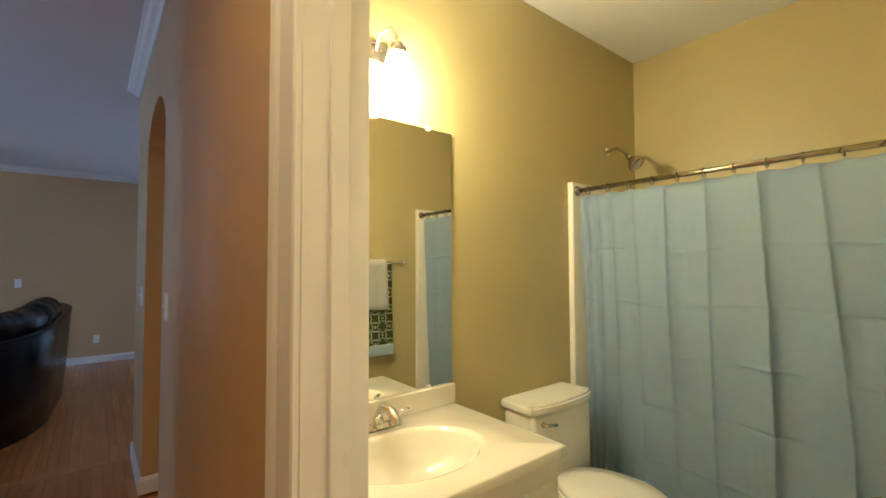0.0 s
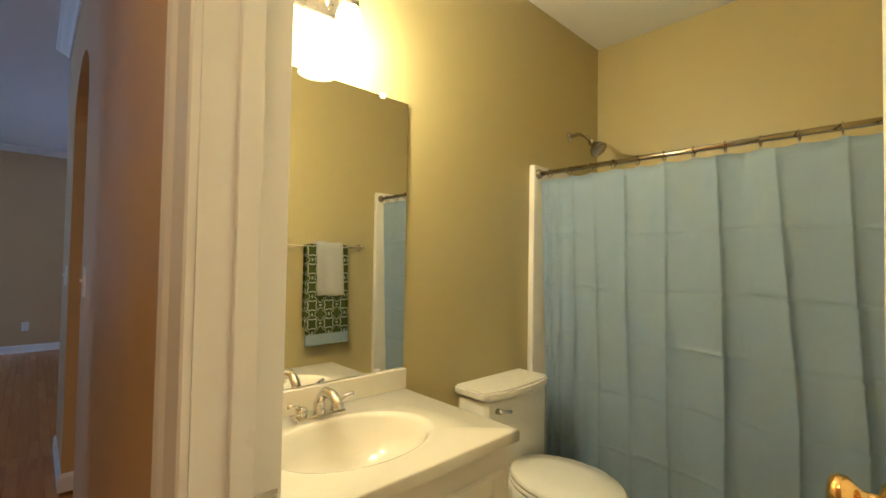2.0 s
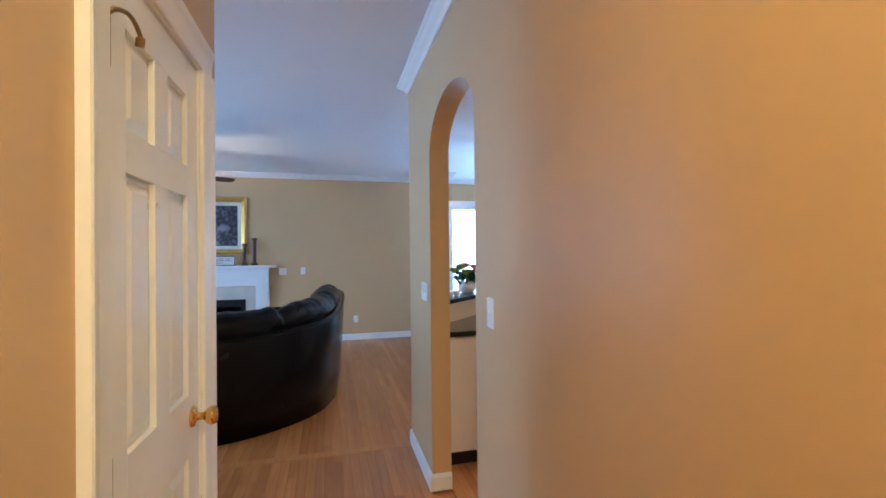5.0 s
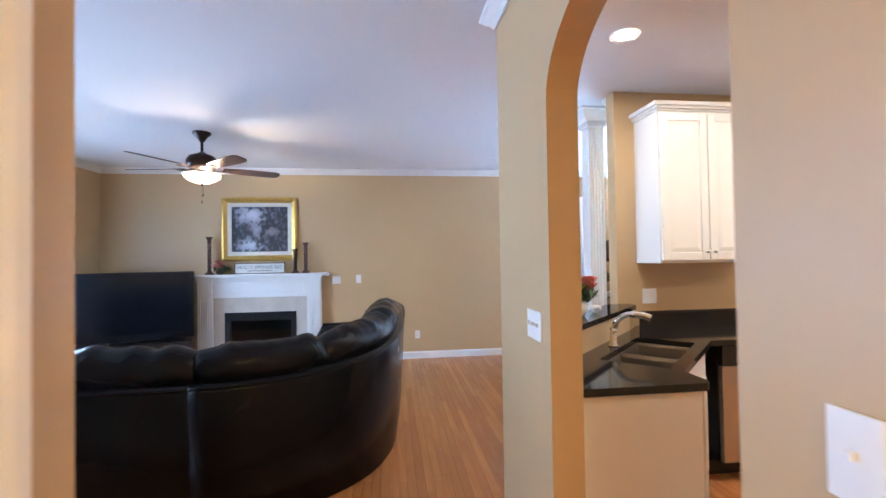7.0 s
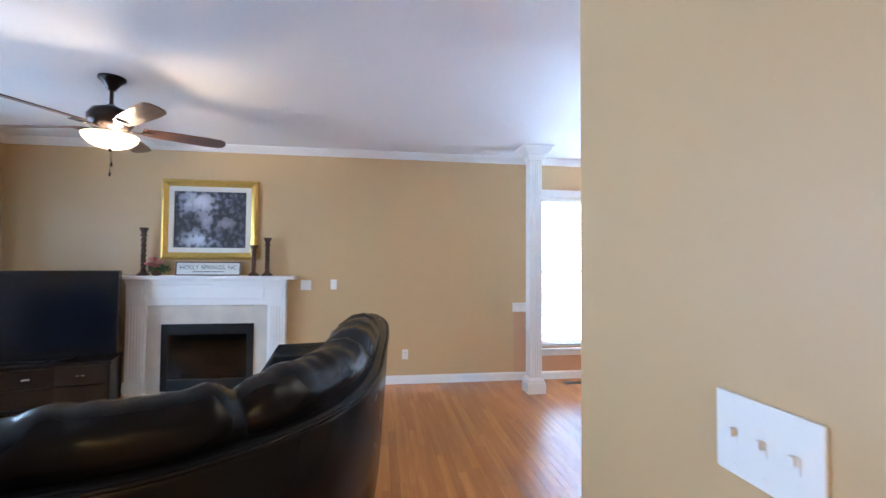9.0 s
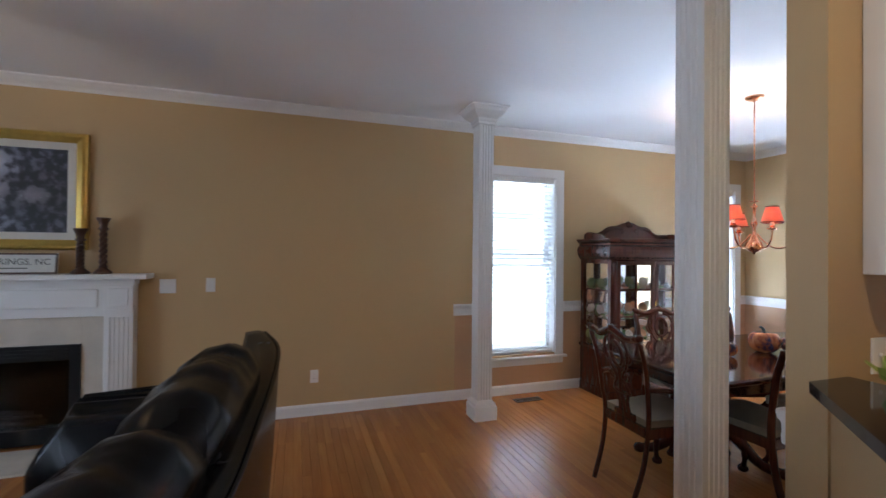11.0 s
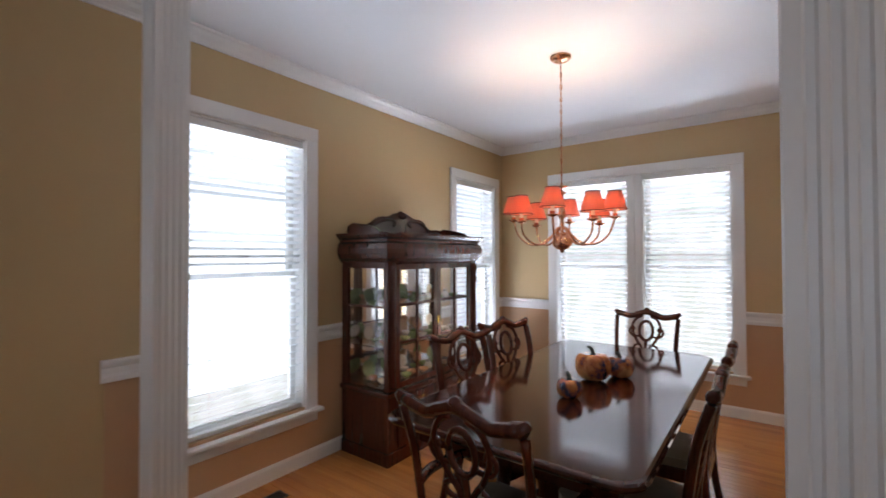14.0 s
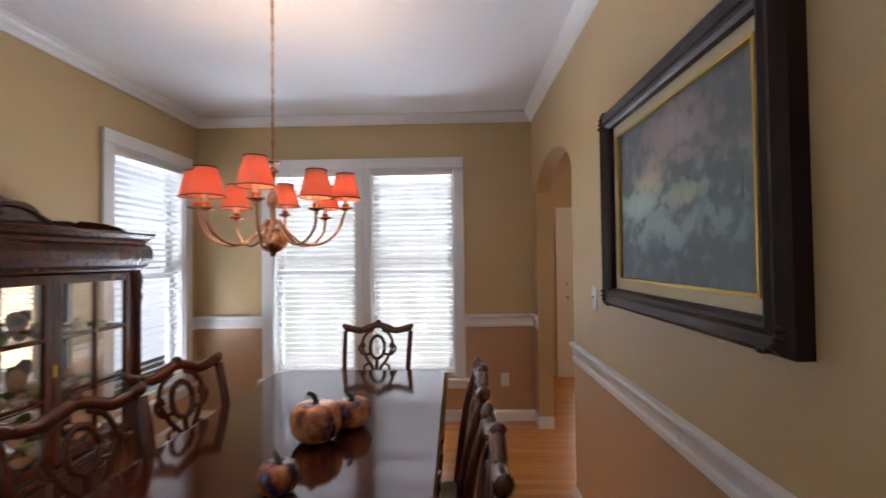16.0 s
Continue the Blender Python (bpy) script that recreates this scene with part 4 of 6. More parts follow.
part("finial", lathe([(0.004, 2.205), (0.012, 2.215), (0.008, 2.228), (0.014, 2.236)], 14), BRONZE, fan, "", True)
for dx, z0 in ((-0.004, 2.03), (0.006, 2.10)):
    part("pull_chain", lathe([(0.001, z0), (0.006, z0 + 0.008), (0.005, z0 + 0.03), (0.0015, z0 + 0.035), (0.001, 2.22)], 8, None, (dx, 0.01, 0)), BRONZE, fan)
for k in range(5):
    a = 29 + 72 * k
    turn = pose(0, 0, 2.375, 0, 0, a)
    iron = part("blade_iron", boxes((0.09, 0.2, -0.02, 0.02, -0.012, -0.004), (0.18, 0.25, -0.045, 0.045, -0.006, 0.0), bevel=0.003), BRONZE, fan)
    iron.matrix_basis = turn
    line = [(0.19, -0.05), (0.3, -0.064), (0.6, -0.076), (0.7, -0.07), (0.735, -0.048), (0.745, 0.0), (0.735, 0.048), (0.7, 0.07), (0.6, 0.076), (0.3, 0.064), (0.19, 0.05)]
    bm = slab(line, "z", 0.0, 0.007)
    bl = part("blade", bm, BLADE, fan, "dark walnut fan blade")
    bl.matrix_basis = turn @ pose(0, 0, 0.002, -12, 0, 0)
bulb("fan_bulb", (-1.995, 6.80, 2.31), 13.5, (1.0, 0.76, 0.50), 0.03)

# ---- fireplace ----
STONE = mat("cream_marble", (0.62, 0.56, 0.47), 0.18, noise_scale=5, vary=0.22, coat=0.2)
BLACK = mat("black_metal", (0.012, 0.012, 0.013), 0.35, 0.4, noise_scale=30, vary=0.2)
LOG = mat("charred_log", (0.06, 0.04, 0.03), 0.9, noise_scale=18, vary=0.6, bump=0.8, bump_scale=50)
SMOKE = glass("dark_fire_glass", (0.35, 0.38, 0.42))
fp = thing("fireplace", "white wooden mantel with marble surround and gas firebox", "fireplace")
N2 = NORTH - 0.002
for x0, x1 in ((-2.79, -2.6), (-1.35, -1.16)):
    pil = part("pilaster", boxes((x0, x1, 8.52, N2, 0.14, 1.0), bevel=0.003), TRIM, fp)
    for k in range(5):
        x = x0 + 0.035 + k * 0.03
        part("flute", boxes((x - 0.008, x + 0.008, 8.512, 8.5205, 0.2, 0.94), bevel=0.004), TRIM, pil)
    part("plinth", boxes((x0 - 0.008, x1 + 0.008, 8.505, N2, 0, 0.14), bevel=0.004), TRIM, fp)
    part("corner_block", boxes((x0, x1, 8.51, N2, 1.0, 1.185), bevel=0.003), TRIM, fp)
    part("corner_panel", boxes((x0 + 0.03, x1 - 0.03, 8.502, 8.511, 1.03, 1.16), bevel=0.003), TRIM, fp)
part("frieze", boxes((-2.6, -1.35, 8.53, N2, 0.95, 1.185), bevel=0.003), TRIM, fp)
part("frieze_panel", boxes((-2.56, -1.39, 8.518, 8.531, 1.02, 1.155), bevel=0.006), TRIM, fp)
part("bed_moulding", moulding([(0, 0), (0.02, 0), (0.03, 0.012), (0.036, 0.03), (0.05, 0.045), (0, 0.045)], [(-1.15, N2, 1.185), (-1.15, 8.505, 1.185), (-2.80, 8.505, 1.185), (-2.80, N2, 1.185)][::-1]), TRIM, fp)
part("mantel_shelf", boxes((-2.87, -1.05, 8.43, N2, 1.232, 1.272), bevel=0.008), TRIM, fp)
part("marble_slab", boxes((-2.6, -2.45, 8.56, N2, 0, 0.95)), STONE, fp, "cream marble surround")
part("marble_slab", boxes((-1.5, -1.35, 8.56, N2, 0, 0.95)), STONE, fp, "cream marble surround")
part("marble_slab", boxes((-2.449, -1.501, 8.56, N2, 0.745, 0.95)), STONE, fp, "cream marble surround")
box_ = part("firebox_frame", boxes((-2.449, -2.38, 8.545, N2, 0.02, 0.745), (-1.57, -1.501, 8.545, N2, 0.02, 0.745), (-2.38, -1.57, 8.545, N2, 0.63, 0.745), (-2.38, -1.57, 8.545, N2, 0.02, 0.14), bevel=0.004), BLACK, fp)
for z in (0.655, 0.68, 0.705):
    part("louvre", boxes((-2.37, -1.58, 8.54, 8.5455, z, z + 0.012), bevel=0.002), BLACK, box_)
# Near-black back panel with a mottled tone.
part("fire_back", boxes((-2.38, -1.57, 8.61, N2, 0.14, 0.63)), mat("dark_firebox_brick", (0.02, 0.019, 0.019), 0.9, noise_scale=8, vary=0.4), fp)
part("fire_glass", boxes((-2.38, -1.57, 8.553, 8.557, 0.14, 0.63)), SMOKE, fp)
for k, (x0, x1, z, r) in enumerate(((-2.25, -1.72, 0.175, 0.022), (-2.2, -1.75, 0.215, 0.02), (-2.1, -1.8, 0.25, 0.018))):
    part("log", tube([(x0, 8.585, z), ((x0 + x1) / 2, 8.58, z + 0.012), (x1, 8.588, z - 0.004)], [r, r * 1.1, r * 0.9], 10), LOG, fp, "charred ceramic log", True)

hearth = thing("hearth", "cream marble hearth slabs laid before the fireplace", "hearth")
for k in range(4):
    part("slab", boxes((-2.74 + k * 0.381, -2.362 + k * 0.381, 8.08, 8.5, 0.0, 0.014), bevel=0.003), STONE, hearth)

# ---- picture over the mantel ----


def canvas(name, ground, glows, dark, trunk, seed):
    """A painted landscape: a ground that goes from low to high, soft lights at (x, z, width, height, colour), ragged dark foliage and thin trunks."""
    m = mat(name, ground[0][1], 0.55, bump=0.3, bump_scale=150)
    n, l = m.node_tree.nodes, m.node_tree.links
    co = n["Texture Coordinate"].outputs["Generated"]

    def op(kind_, a, b=None, c=None):
        k = n.new("ShaderNodeMath")
        k.operation = kind_
        for q, v in enumerate((a, b, c)):
            if isinstance(v, (int, float)):
                k.inputs[q].default_value = v
            elif v is not None:
                l.new(v, k.inputs[q])
        return k.outputs[0]

    def cloud(scale, detail, w, stretch=(1, 1, 1)):
        mp, t = n.new("ShaderNodeMapping"), n.new("ShaderNodeTexNoise")
        mp.inputs["Scale"].default_value = stretch
        t.noise_dimensions = "4D"
        t.inputs["W"].default_value, t.inputs["Scale"].default_value, t.inputs["Detail"].default_value = w, scale, detail
        l.new(co, mp.inputs["Vector"])
        l.new(mp.outputs["Vector"], t.inputs["Vector"])
        return t.outputs["Fac"]

    def blend(fac, a, b):
        k = n.new("ShaderNodeMix")
        k.data_type = "RGBA"
        l.new(fac, k.inputs["Factor"])
        for key, v in (("A", a), ("B", b)):
            if isinstance(v, tuple):
                k.inputs[key].default_value = (*v, 1)
            else:
                l.new(v, k.inputs[key])
        return k.outputs["Result"]

    def soft(value, lo, hi):
        k = n.new("ShaderNodeMapRange")
        k.interpolation_type = "SMOOTHSTEP"
        k.inputs["From Min"].default_value, k.inputs["From Max"].default_value = lo, hi
        l.new(value, k.inputs["Value"])
        return k.outputs["Result"]

    sep = n.new("ShaderNodeSeparateXYZ")
    l.new(co, sep.inputs[0])
    warp = cloud(5.0, 6, seed)
    wx = op("MULTIPLY_ADD", op("SUBTRACT", cloud(4.0, 6, seed + 1.7), 0.5), 0.30, sep.outputs["X"])
    wz = op("MULTIPLY_ADD", op("SUBTRACT", warp, 0.5), 0.28, sep.outputs["Z"])
    ramp = n.new("ShaderNodeValToRGB")
    e = ramp.color_ramp.elements
    e[0].position, e[0].color = ground[0][0], (*ground[0][1], 1)
    e[1].position, e[1].color = ground[-1][0], (*ground[-1][1], 1)
    for p, c in ground[1:-1]:
        e.new(p).color = (*c, 1)
    l.new(wz, ramp.inputs["Fac"])
    out, light_sum = ramp.outputs["Color"], None
    for gx, gz, gw, gh, colour in glows:
        dx, dz = op("DIVIDE", op("SUBTRACT", wx, gx), gw), op("DIVIDE", op("SUBTRACT", wz, gz), gh)
        g = op("EXPONENT", op("MULTIPLY", op("ADD", op("MULTIPLY", dx, dx), op("MULTIPLY", dz, dz)), -1.0))
        out = blend(g, out, colour)
        light_sum = g if light_sum is None else op("MAXIMUM", light_sum, g)
    bushes = op("SUBTRACT", cloud(12.0, 10, seed + 3.1, (1.2, 1, 0.9)), op("MULTIPLY", light_sum, 0.26))
    out = blend(op("MULTIPLY", soft(bushes, 0.33, 0.55), 0.9), out, dark)
    stems = op("MULTIPLY", soft(cloud(11.0, 4, seed + 5.3, (1.5, 1, 0.10)), 0.60, 0.66), soft(op("SUBTRACT", sep.outputs["Z"], op("MULTIPLY", light_sum, 0.35)), 0.28, 0.42))
    out = blend(op("MULTIPLY", stems, 0.75), out, trunk)
    flecks = soft(cloud(38.0, 5, seed + 8.2), 0.62, 0.72)
    out = blend(op("MULTIPLY", op("MULTIPLY", flecks, light_sum), 0.5), out, glows[0][4])
    l.new(out, n["Principled BSDF"].inputs["Base Color"])
    return m


GOLD = mat("gilt_frame", (0.58, 0.38, 0.09), 0.32, 0.7, noise_scale=25, vary=0.2, bump=0.3, bump_scale=90)
LINEN = mat("linen_liner", (0.70, 0.66, 0.57), 0.9, noise_scale=50, vary=0.05, bump=0.3, bump_scale=500)


def picture(name, label, place, turn, w, h, profile, frame_mat, liner, liner_mat, art, trim_mat=None):
    """A framed picture; its back lies on the wall, the face looks along -y before the turn."""
    pic = thing(name, label, "picture", place=place, turn=turn)
    x, z = w / 2, h / 2
    fw = max(p for p, _ in profile)
    ring = [(-x, z), (x, z), (x, -z), (-x, -z)]
    for (x0, z0), (x1, z1), nm in zip(ring, ring[1:] + ring[:1], ("frame_top", "frame_side", "frame_bottom", "frame_side")):
        bm = bmesh.new()
        rows = []
        for px, pz in ((x0, z0), (x1, z1)):
            rows.append([bm.verts.new((px - math.copysign(p, px), -d, pz - math.copysign(p, pz))) for p, d in profile])
        k = len(profile)
        for i in range(k):
            bm.faces.new((rows[0][i], rows[0][(i + 1) % k], rows[1][(i + 1) % k], rows[1][i]))
        bmesh.ops.recalc_face_normals(bm, faces=bm.faces)
        part(nm, bm, frame_mat, pic)
    a, b2 = x - fw + 0.004, z - fw + 0.004
    for box in ((-a, a, -0.026, -0.012, b2 - liner, b2), (-a, a, -0.026, -0.012, -b2, -b2 + liner), (-a, -a + liner, -0.026, -0.012, -b2 + liner, b2 - liner), (a - liner, a, -0.026, -0.012, -b2 + liner, b2 - liner)):
        part("liner", boxes(box, bevel=0.004), liner_mat, pic, "linen liner")
    if trim_mat:
        c, d = a - liner, b2 - liner
        for box in ((-c, c, -0.029, -0.014, d - 0.01, d), (-c, c, -0.029, -0.014, -d, -d + 0.01), (-c, -c + 0.01, -0.029, -0.014, -d + 0.01, d - 0.01), (c - 0.01, c, -0.029, -0.014, -d + 0.01, d - 0.01)):
            part("inner_edge", boxes(box, bevel=0.002), trim_mat, pic, "thin gilt edge")
    part("canvas", boxes((-a + liner - 0.003, a - liner + 0.003, -0.016, -0.004, -b2 + liner - 0.003, b2 - liner + 0.003)), art, pic, "painted wooded landscape with water")
    return pic


ART1 = canvas("river_landscape_painting", [(0.05, (0.13, 0.13, 0.17)), (0.4, (0.09, 0.09, 0.10)), (0.62, (0.13, 0.12, 0.15)), (0.9, (0.17, 0.17, 0.22))],
              [(0.33, 0.80, 0.20, 0.17, (0.62, 0.60, 0.66)), (0.34, 0.14, 0.20, 0.13, (0.50, 0.53, 0.60)), (0.44, 0.5, 0.10, 0.16, (0.34, 0.32, 0.37)), (0.72, 0.42, 0.10, 0.08, (0.26, 0.23, 0.25))], (0.020, 0.021, 0.022), (0.03, 0.026, 0.026), 2.0)
picture("framed_painting", "gilt-framed river landscape painting above the mantel", (-1.995, NORTH, 1.893), 0, 1.01, 0.885,
        [(0, 0.001), (0, 0.03), (0.012, 0.042), (0.03, 0.046), (0.05, 0.036), (0.066, 0.03), (0.078, 0.024), (0.078, 0.001)], GOLD, 0.055, LINEN, ART1)
LINEN_TAN = mat("tan_linen_liner", (0.60, 0.52, 0.34), 0.8, noise_scale=90, vary=0.08)
EBONY = mat("dark_mahogany_frame", (0.020, 0.007, 0.006), 0.38, noise_scale=14, vary=0.35, bump=0.2, bump_scale=60, spec=0.3)
ART2 = canvas("misty_forest_painting", [(0.05, (0.13, 0.20, 0.23)), (0.35, (0.20, 0.33, 0.34)), (0.52, (0.24, 0.33, 0.31)), (0.7, (0.27, 0.225, 0.23)), (0.95, (0.175, 0.17, 0.18))],
              [(0.32, 0.60, 0.12, 0.11, (0.62, 0.56, 0.37)), (0.24, 0.47, 0.24, 0.10, (0.46, 0.62, 0.54)), (0.62, 0.46, 0.12, 0.04, (0.44, 0.48, 0.34)), (0.45, 0.32, 0.32, 0.07, (0.31, 0.46, 0.46)), (0.52, 0.80, 0.22, 0.14, (0.40, 0.33, 0.33))], (0.105, 0.135, 0.14), (0.07, 0.06, 0.06), 7.5)
big = picture("framed_painting", "large misty forest painting in a dark carved frame", (2.968, SOUTH, 1.648), 180, 1.045, 0.82,
              [(0, 0.001), (0, 0.04), (0.006, 0.058), (0.016, 0.066), (0.028, 0.06), (0.042, 0.054), (0.056, 0.06), (0.066, 0.056), (0.076, 0.046), (0.076, 0.001)], EBONY, 0.04, LINEN_TAN, ART2, GOLD)
for sx in (-1, 1):
    for sz in (-1, 1):
        bm = bmesh.new()
        for k in range(5):
            a = radians(90 * k / 4)
            lathe([(0.001, -0.008), (0.012, -0.004), (0.014, 0.0), (0.01, 0.005), (0.001, 0.008)], 10, bm, (0.035 + 0.05 * math.cos(a) - 0.025, 0, 0.035 + 0.05 * math.sin(a) - 0.025))
        bmesh.ops.transform(bm, verts=bm.verts, matrix=Matrix.Translation((sx * 0.45, -0.06, sz * 0.34)) @ Matrix.Diagonal((sx, 1, sz, 1)))
        part("corner_carving", bm, EBONY, big, "", True)

# ---- things on the mantel ----
SHELF = 1.272
TWIST = wood("dark_turned_wood", (0.045, 0.02, 0.012), (0.11, 0.05, 0.03), 0.35, "Z", 2.0)


def candlestick(x, y, h):
    c = thing("candlestick", "dark wooden barley-twist candlestick on the mantel", "candlestick", "mantel candlesticks", (x, y, SHELF))
    part("foot", lathe([(0.058, 0), (0.06, 0.01), (0.05, 0.022), (0.028, 0.04), (0.022, 0.055)], 20), TWIST, c, "", True)
    for ph in (0, math.pi):
        bm = tube([(0.013 * math.cos(ph + k * 0.6), 0.013 * math.sin(ph + k * 0.6), 0.045 + (h - 0.14) * k / 36) for k in range(37)], 0.015, 8)
        part("twist_stem", bm, TWIST, c, "", True)
    part("cup", lathe([(0.02, h - 0.1), (0.036, h - 0.085), (0.024, h - 0.07), (0.028, h - 0.045), (0.044, h - 0.01), (0.046, h), (0.03, h)], 20), TWIST, c, "", True)


candlestick(-2.636, 8.53, 0.515)
candlestick(-1.506, 8.53, 0.34)
candlestick(-1.363, 8.53, 0.425)

sign = thing("mantel_sign", "white wooden town sign leaning on the mantel", "sign", place=(-1.978, 8.535, SHELF))
tilt = pose(0, 0, 0, -6)
bd = part("board", boxes((-0.335, 0.335, -0.012, 0.0, 0.0, 0.152), bevel=0.002), mat("whitewashed_board", (0.66, 0.65, 0.60), 0.7, noise_scale=12, vary=0.1), sign)
bd.matrix_basis = tilt
rim = part("rim", boxes((-0.335, 0.335, -0.016, -0.0121, 0.14, 0.152), (-0.335, 0.335, -0.016, -0.0121, 0, 0.012), (-0.335, -0.323, -0.016, -0.0121, 0.012, 0.14), (0.323, 0.335, -0.016, -0.0121, 0.012, 0.14)), TWIST, sign)
rim.matrix_basis = tilt


def letters(text, size, parent, at, material, depth=0.001):
    cu = bpy.data.curves.new("lettering", "FONT")
    cu.body, cu.size, cu.align_x, cu.extrude = text, size, "CENTER", depth
    tmp = bpy.data.objects.new("lettering", cu)
    me = bpy.data.meshes.new_from_object(tmp)
    bpy.data.objects.remove(tmp)
    me.materials.append(material)
    ob = new("lettering", me)
    ob.parent, ob.matrix_basis = parent, at
    return ob


INK = mat("grey_paint", (0.13, 0.13, 0.12), 0.7)
letters("HOLLY SPRINGS, NC", 0.064, sign, tilt @ pose(0, -0.0135, 0.068, 90), INK)
ln = part("small_line", boxes((-0.16, 0.16, -0.0135, -0.0121, 0.038, 0.046)), INK, sign)
ln.matrix_basis = tilt


def leaves(parent, centre, spread, count, material, size=0.03, seed=1, name="foliage"):
    rnd = random.Random(seed)
    bm = bmesh.new()
    for _ in range(count):
        p = Vector((rnd.gauss(0, 1), rnd.gauss(0, 1), rnd.gauss(0, 1)))
        p = p.normalized() * rnd.uniform(0.3, 1.0)
        c = Vector(centre) + Vector((p.x * spread[0], p.y * spread[1], p.z * spread[2]))
        m = Matrix.Translation(c) @ Euler([rnd.uniform(0, 6.3) for _ in range(3)]).to_matrix().to_4x4()
        s = size * rnd.uniform(0.7, 1.3)
        v = [bm.verts.new(m @ Vector(q)) for q in ((-s, 0, 0), (0, -0.4 * s, 0.1 * s), (s, 0, -0.1 * s), (0, 0.4 * s, 0.1 * s))]
        bm.faces.new(v)
    return part(name, bm, material, parent)


def blossom(parent, centre, r, material, seed=1, name="blossom"):
    """A flower of overlapping cupped petals."""
    rnd, bm = random.Random(seed), bmesh.new()
    for ring, cnt in ((1.0, 7), (0.7, 6), (0.4, 5)):
        for k in range(cnt):
            a = 2 * math.pi * k / cnt + ring * 2 + rnd.uniform(-0.2, 0.2)
            m = Matrix.Translation(centre) @ Matrix.Rotation(a, 4, "Z") @ Matrix.Rotation(radians(-25 - 55 * (1 - ring)), 4, "Y")
            L, W2 = r * (0.6 + 0.4 * ring), r * 0.42
            v = [bm.verts.new(m @ Vector(q)) for q in ((0, 0, 0), (L * 0.5, -W2, 0.1 * r), (L, -W2 * 0.5, 0.22 * r), (L, W2 * 0.5, 0.22 * r), (L * 0.5, W2, 0.1 * r))]
            bm.faces.new(v)
    return part(name, bm, material, parent)


PINK = mat("pink_petals", (0.60, 0.22, 0.20), 0.7, noise_scale=40, vary=0.3)
CORAL = mat("coral_petals", (0.72, 0.20, 0.14), 0.7, noise_scale=40, vary=0.25)
LEAF = mat("green_leaves", (0.06, 0.11, 0.035), 0.5, noise_scale=30, vary=0.35)
LIME = mat("lime_petals", (0.30, 0.38, 0.06), 0.7, noise_scale=30, vary=0.3)
posy = thing("flower_arrangement", "small pink silk flower arrangement on the mantel", "flowers", place=(-2.5, 8.53, SHELF))
part("pot", lathe([(0.035, 0), (0.05, 0.02), (0.052, 0.045), (0.045, 0.06)], 18), TWIST, posy, "", True)
leaves(posy, (0.03, -0.01, 0.07), (0.12, 0.05, 0.05), 90, LEAF, 0.03, 4)
for k, (dx, dz) in enumerate(((-0.02, 0.15), (-0.06, 0.10), (0.04, 0.12), (0.0, 0.08))):
    blossom(posy, (dx, -0.04, dz), 0.06, PINK, k)

# ---- television ----
SCREEN = mat("dark_screen", (0.006, 0.008, 0.013), 0.16, noise_scale=3, vary=0.1, spec=0.6)
ESPRESSO = wood("espresso_wood", (0.008, 0.005, 0.004), (0.02, 0.012, 0.009), 0.3, "X", 1.0)
ang = math.degrees(math.atan2(0.36, 1.2))
stand = thing("tv_stand", "dark espresso wooden television stand with drawers", "tv stand", place=(-3.36, 8.16, 0), turn=ang)
part("top", boxes((-0.63, 0.63, -0.25, 0.22, 0.43, 0.46), bevel=0.005), ESPRESSO, stand)
part("side", boxes((-0.62, -0.59, -0.23, 0.21, 0, 0.43)), ESPRESSO, stand)
part("side", boxes((0.59, 0.62, -0.23, 0.21, 0, 0.43)), ESPRESSO, stand)
part("back", boxes((-0.59, 0.59, 0.19, 0.21, 0.04, 0.43)), ESPRESSO, stand)
part("bottom", boxes((-0.59, 0.59, -0.23, 0.19, 0.04, 0.07)), ESPRESSO, stand)
for x0, x1 in ((-0.59, -0.2), (-0.195, 0.195), (0.2, 0.59)):
    dr = part("drawer", boxes((x0, x1, -0.24, -0.22, 0.25, 0.425), bevel=0.004), ESPRESSO, stand)
    part("pull", tube([((x0 + x1) / 2 - 0.03, -0.255, 0.34), ((x0 + x1) / 2 + 0.03, -0.255, 0.34)], 0.008, 8), NICKEL, dr)
    part("lower_door", boxes((x0, x1, -0.24, -0.22, 0.08, 0.245), bevel=0.004), ESPRESSO, stand)
tv = thing("television", "large black flat television, switched off", "television", place=(-3.36, 8.16, 0.46), turn=ang)
part("cabinet", boxes((-0.63, 0.63, -0.06, 0.09, 0.03, 0.87), bevel=0.01), BLACKPL, tv)
part("bezel", boxes((-0.63, 0.63, -0.07, -0.06, 0.82, 0.87), (-0.63, 0.63, -0.07, -0.06, 0.03, 0.1), (-0.63, -0.585, -0.07, -0.06, 0.1, 0.82), (0.585, 0.63, -0.07, -0.06, 0.1, 0.82), bevel=0.003), BLACKPL, tv)
part("screen", boxes((-0.585, 0.585, -0.064, -0.0601, 0.1, 0.82)), SCREEN, tv, "dark glossy screen")
part("foot", boxes((-0.3, 0.3, -0.12, 0.12, 0.0, 0.03), bevel=0.008), BLACKPL, tv)

# ---- drapes at the west windows ----
drod = thing("curtain_rod", "dark curtain rod with finials over the window", "curtain rod")
part("pole", tube([(-3.97, 6.0, 2.2), (-3.97, 7.81, 2.2)], 0.016, 12), BLACK, drod, "", True)
for y in (5.98, 7.83):
    part("finial", lathe([(0.001, -0.035), (0.025, -0.02), (0.032, 0), (0.025, 0.02), (0.001, 0.035)], 16, None, (-3.97, y, 2.2)), BLACK, drod, "", True)
for y in (6.1, 7.79):
    part("bracket", boxes((WEST + 0.001, -3.97, y - 0.01, y + 0.01, 2.185, 2.205)), BLACK, drod)


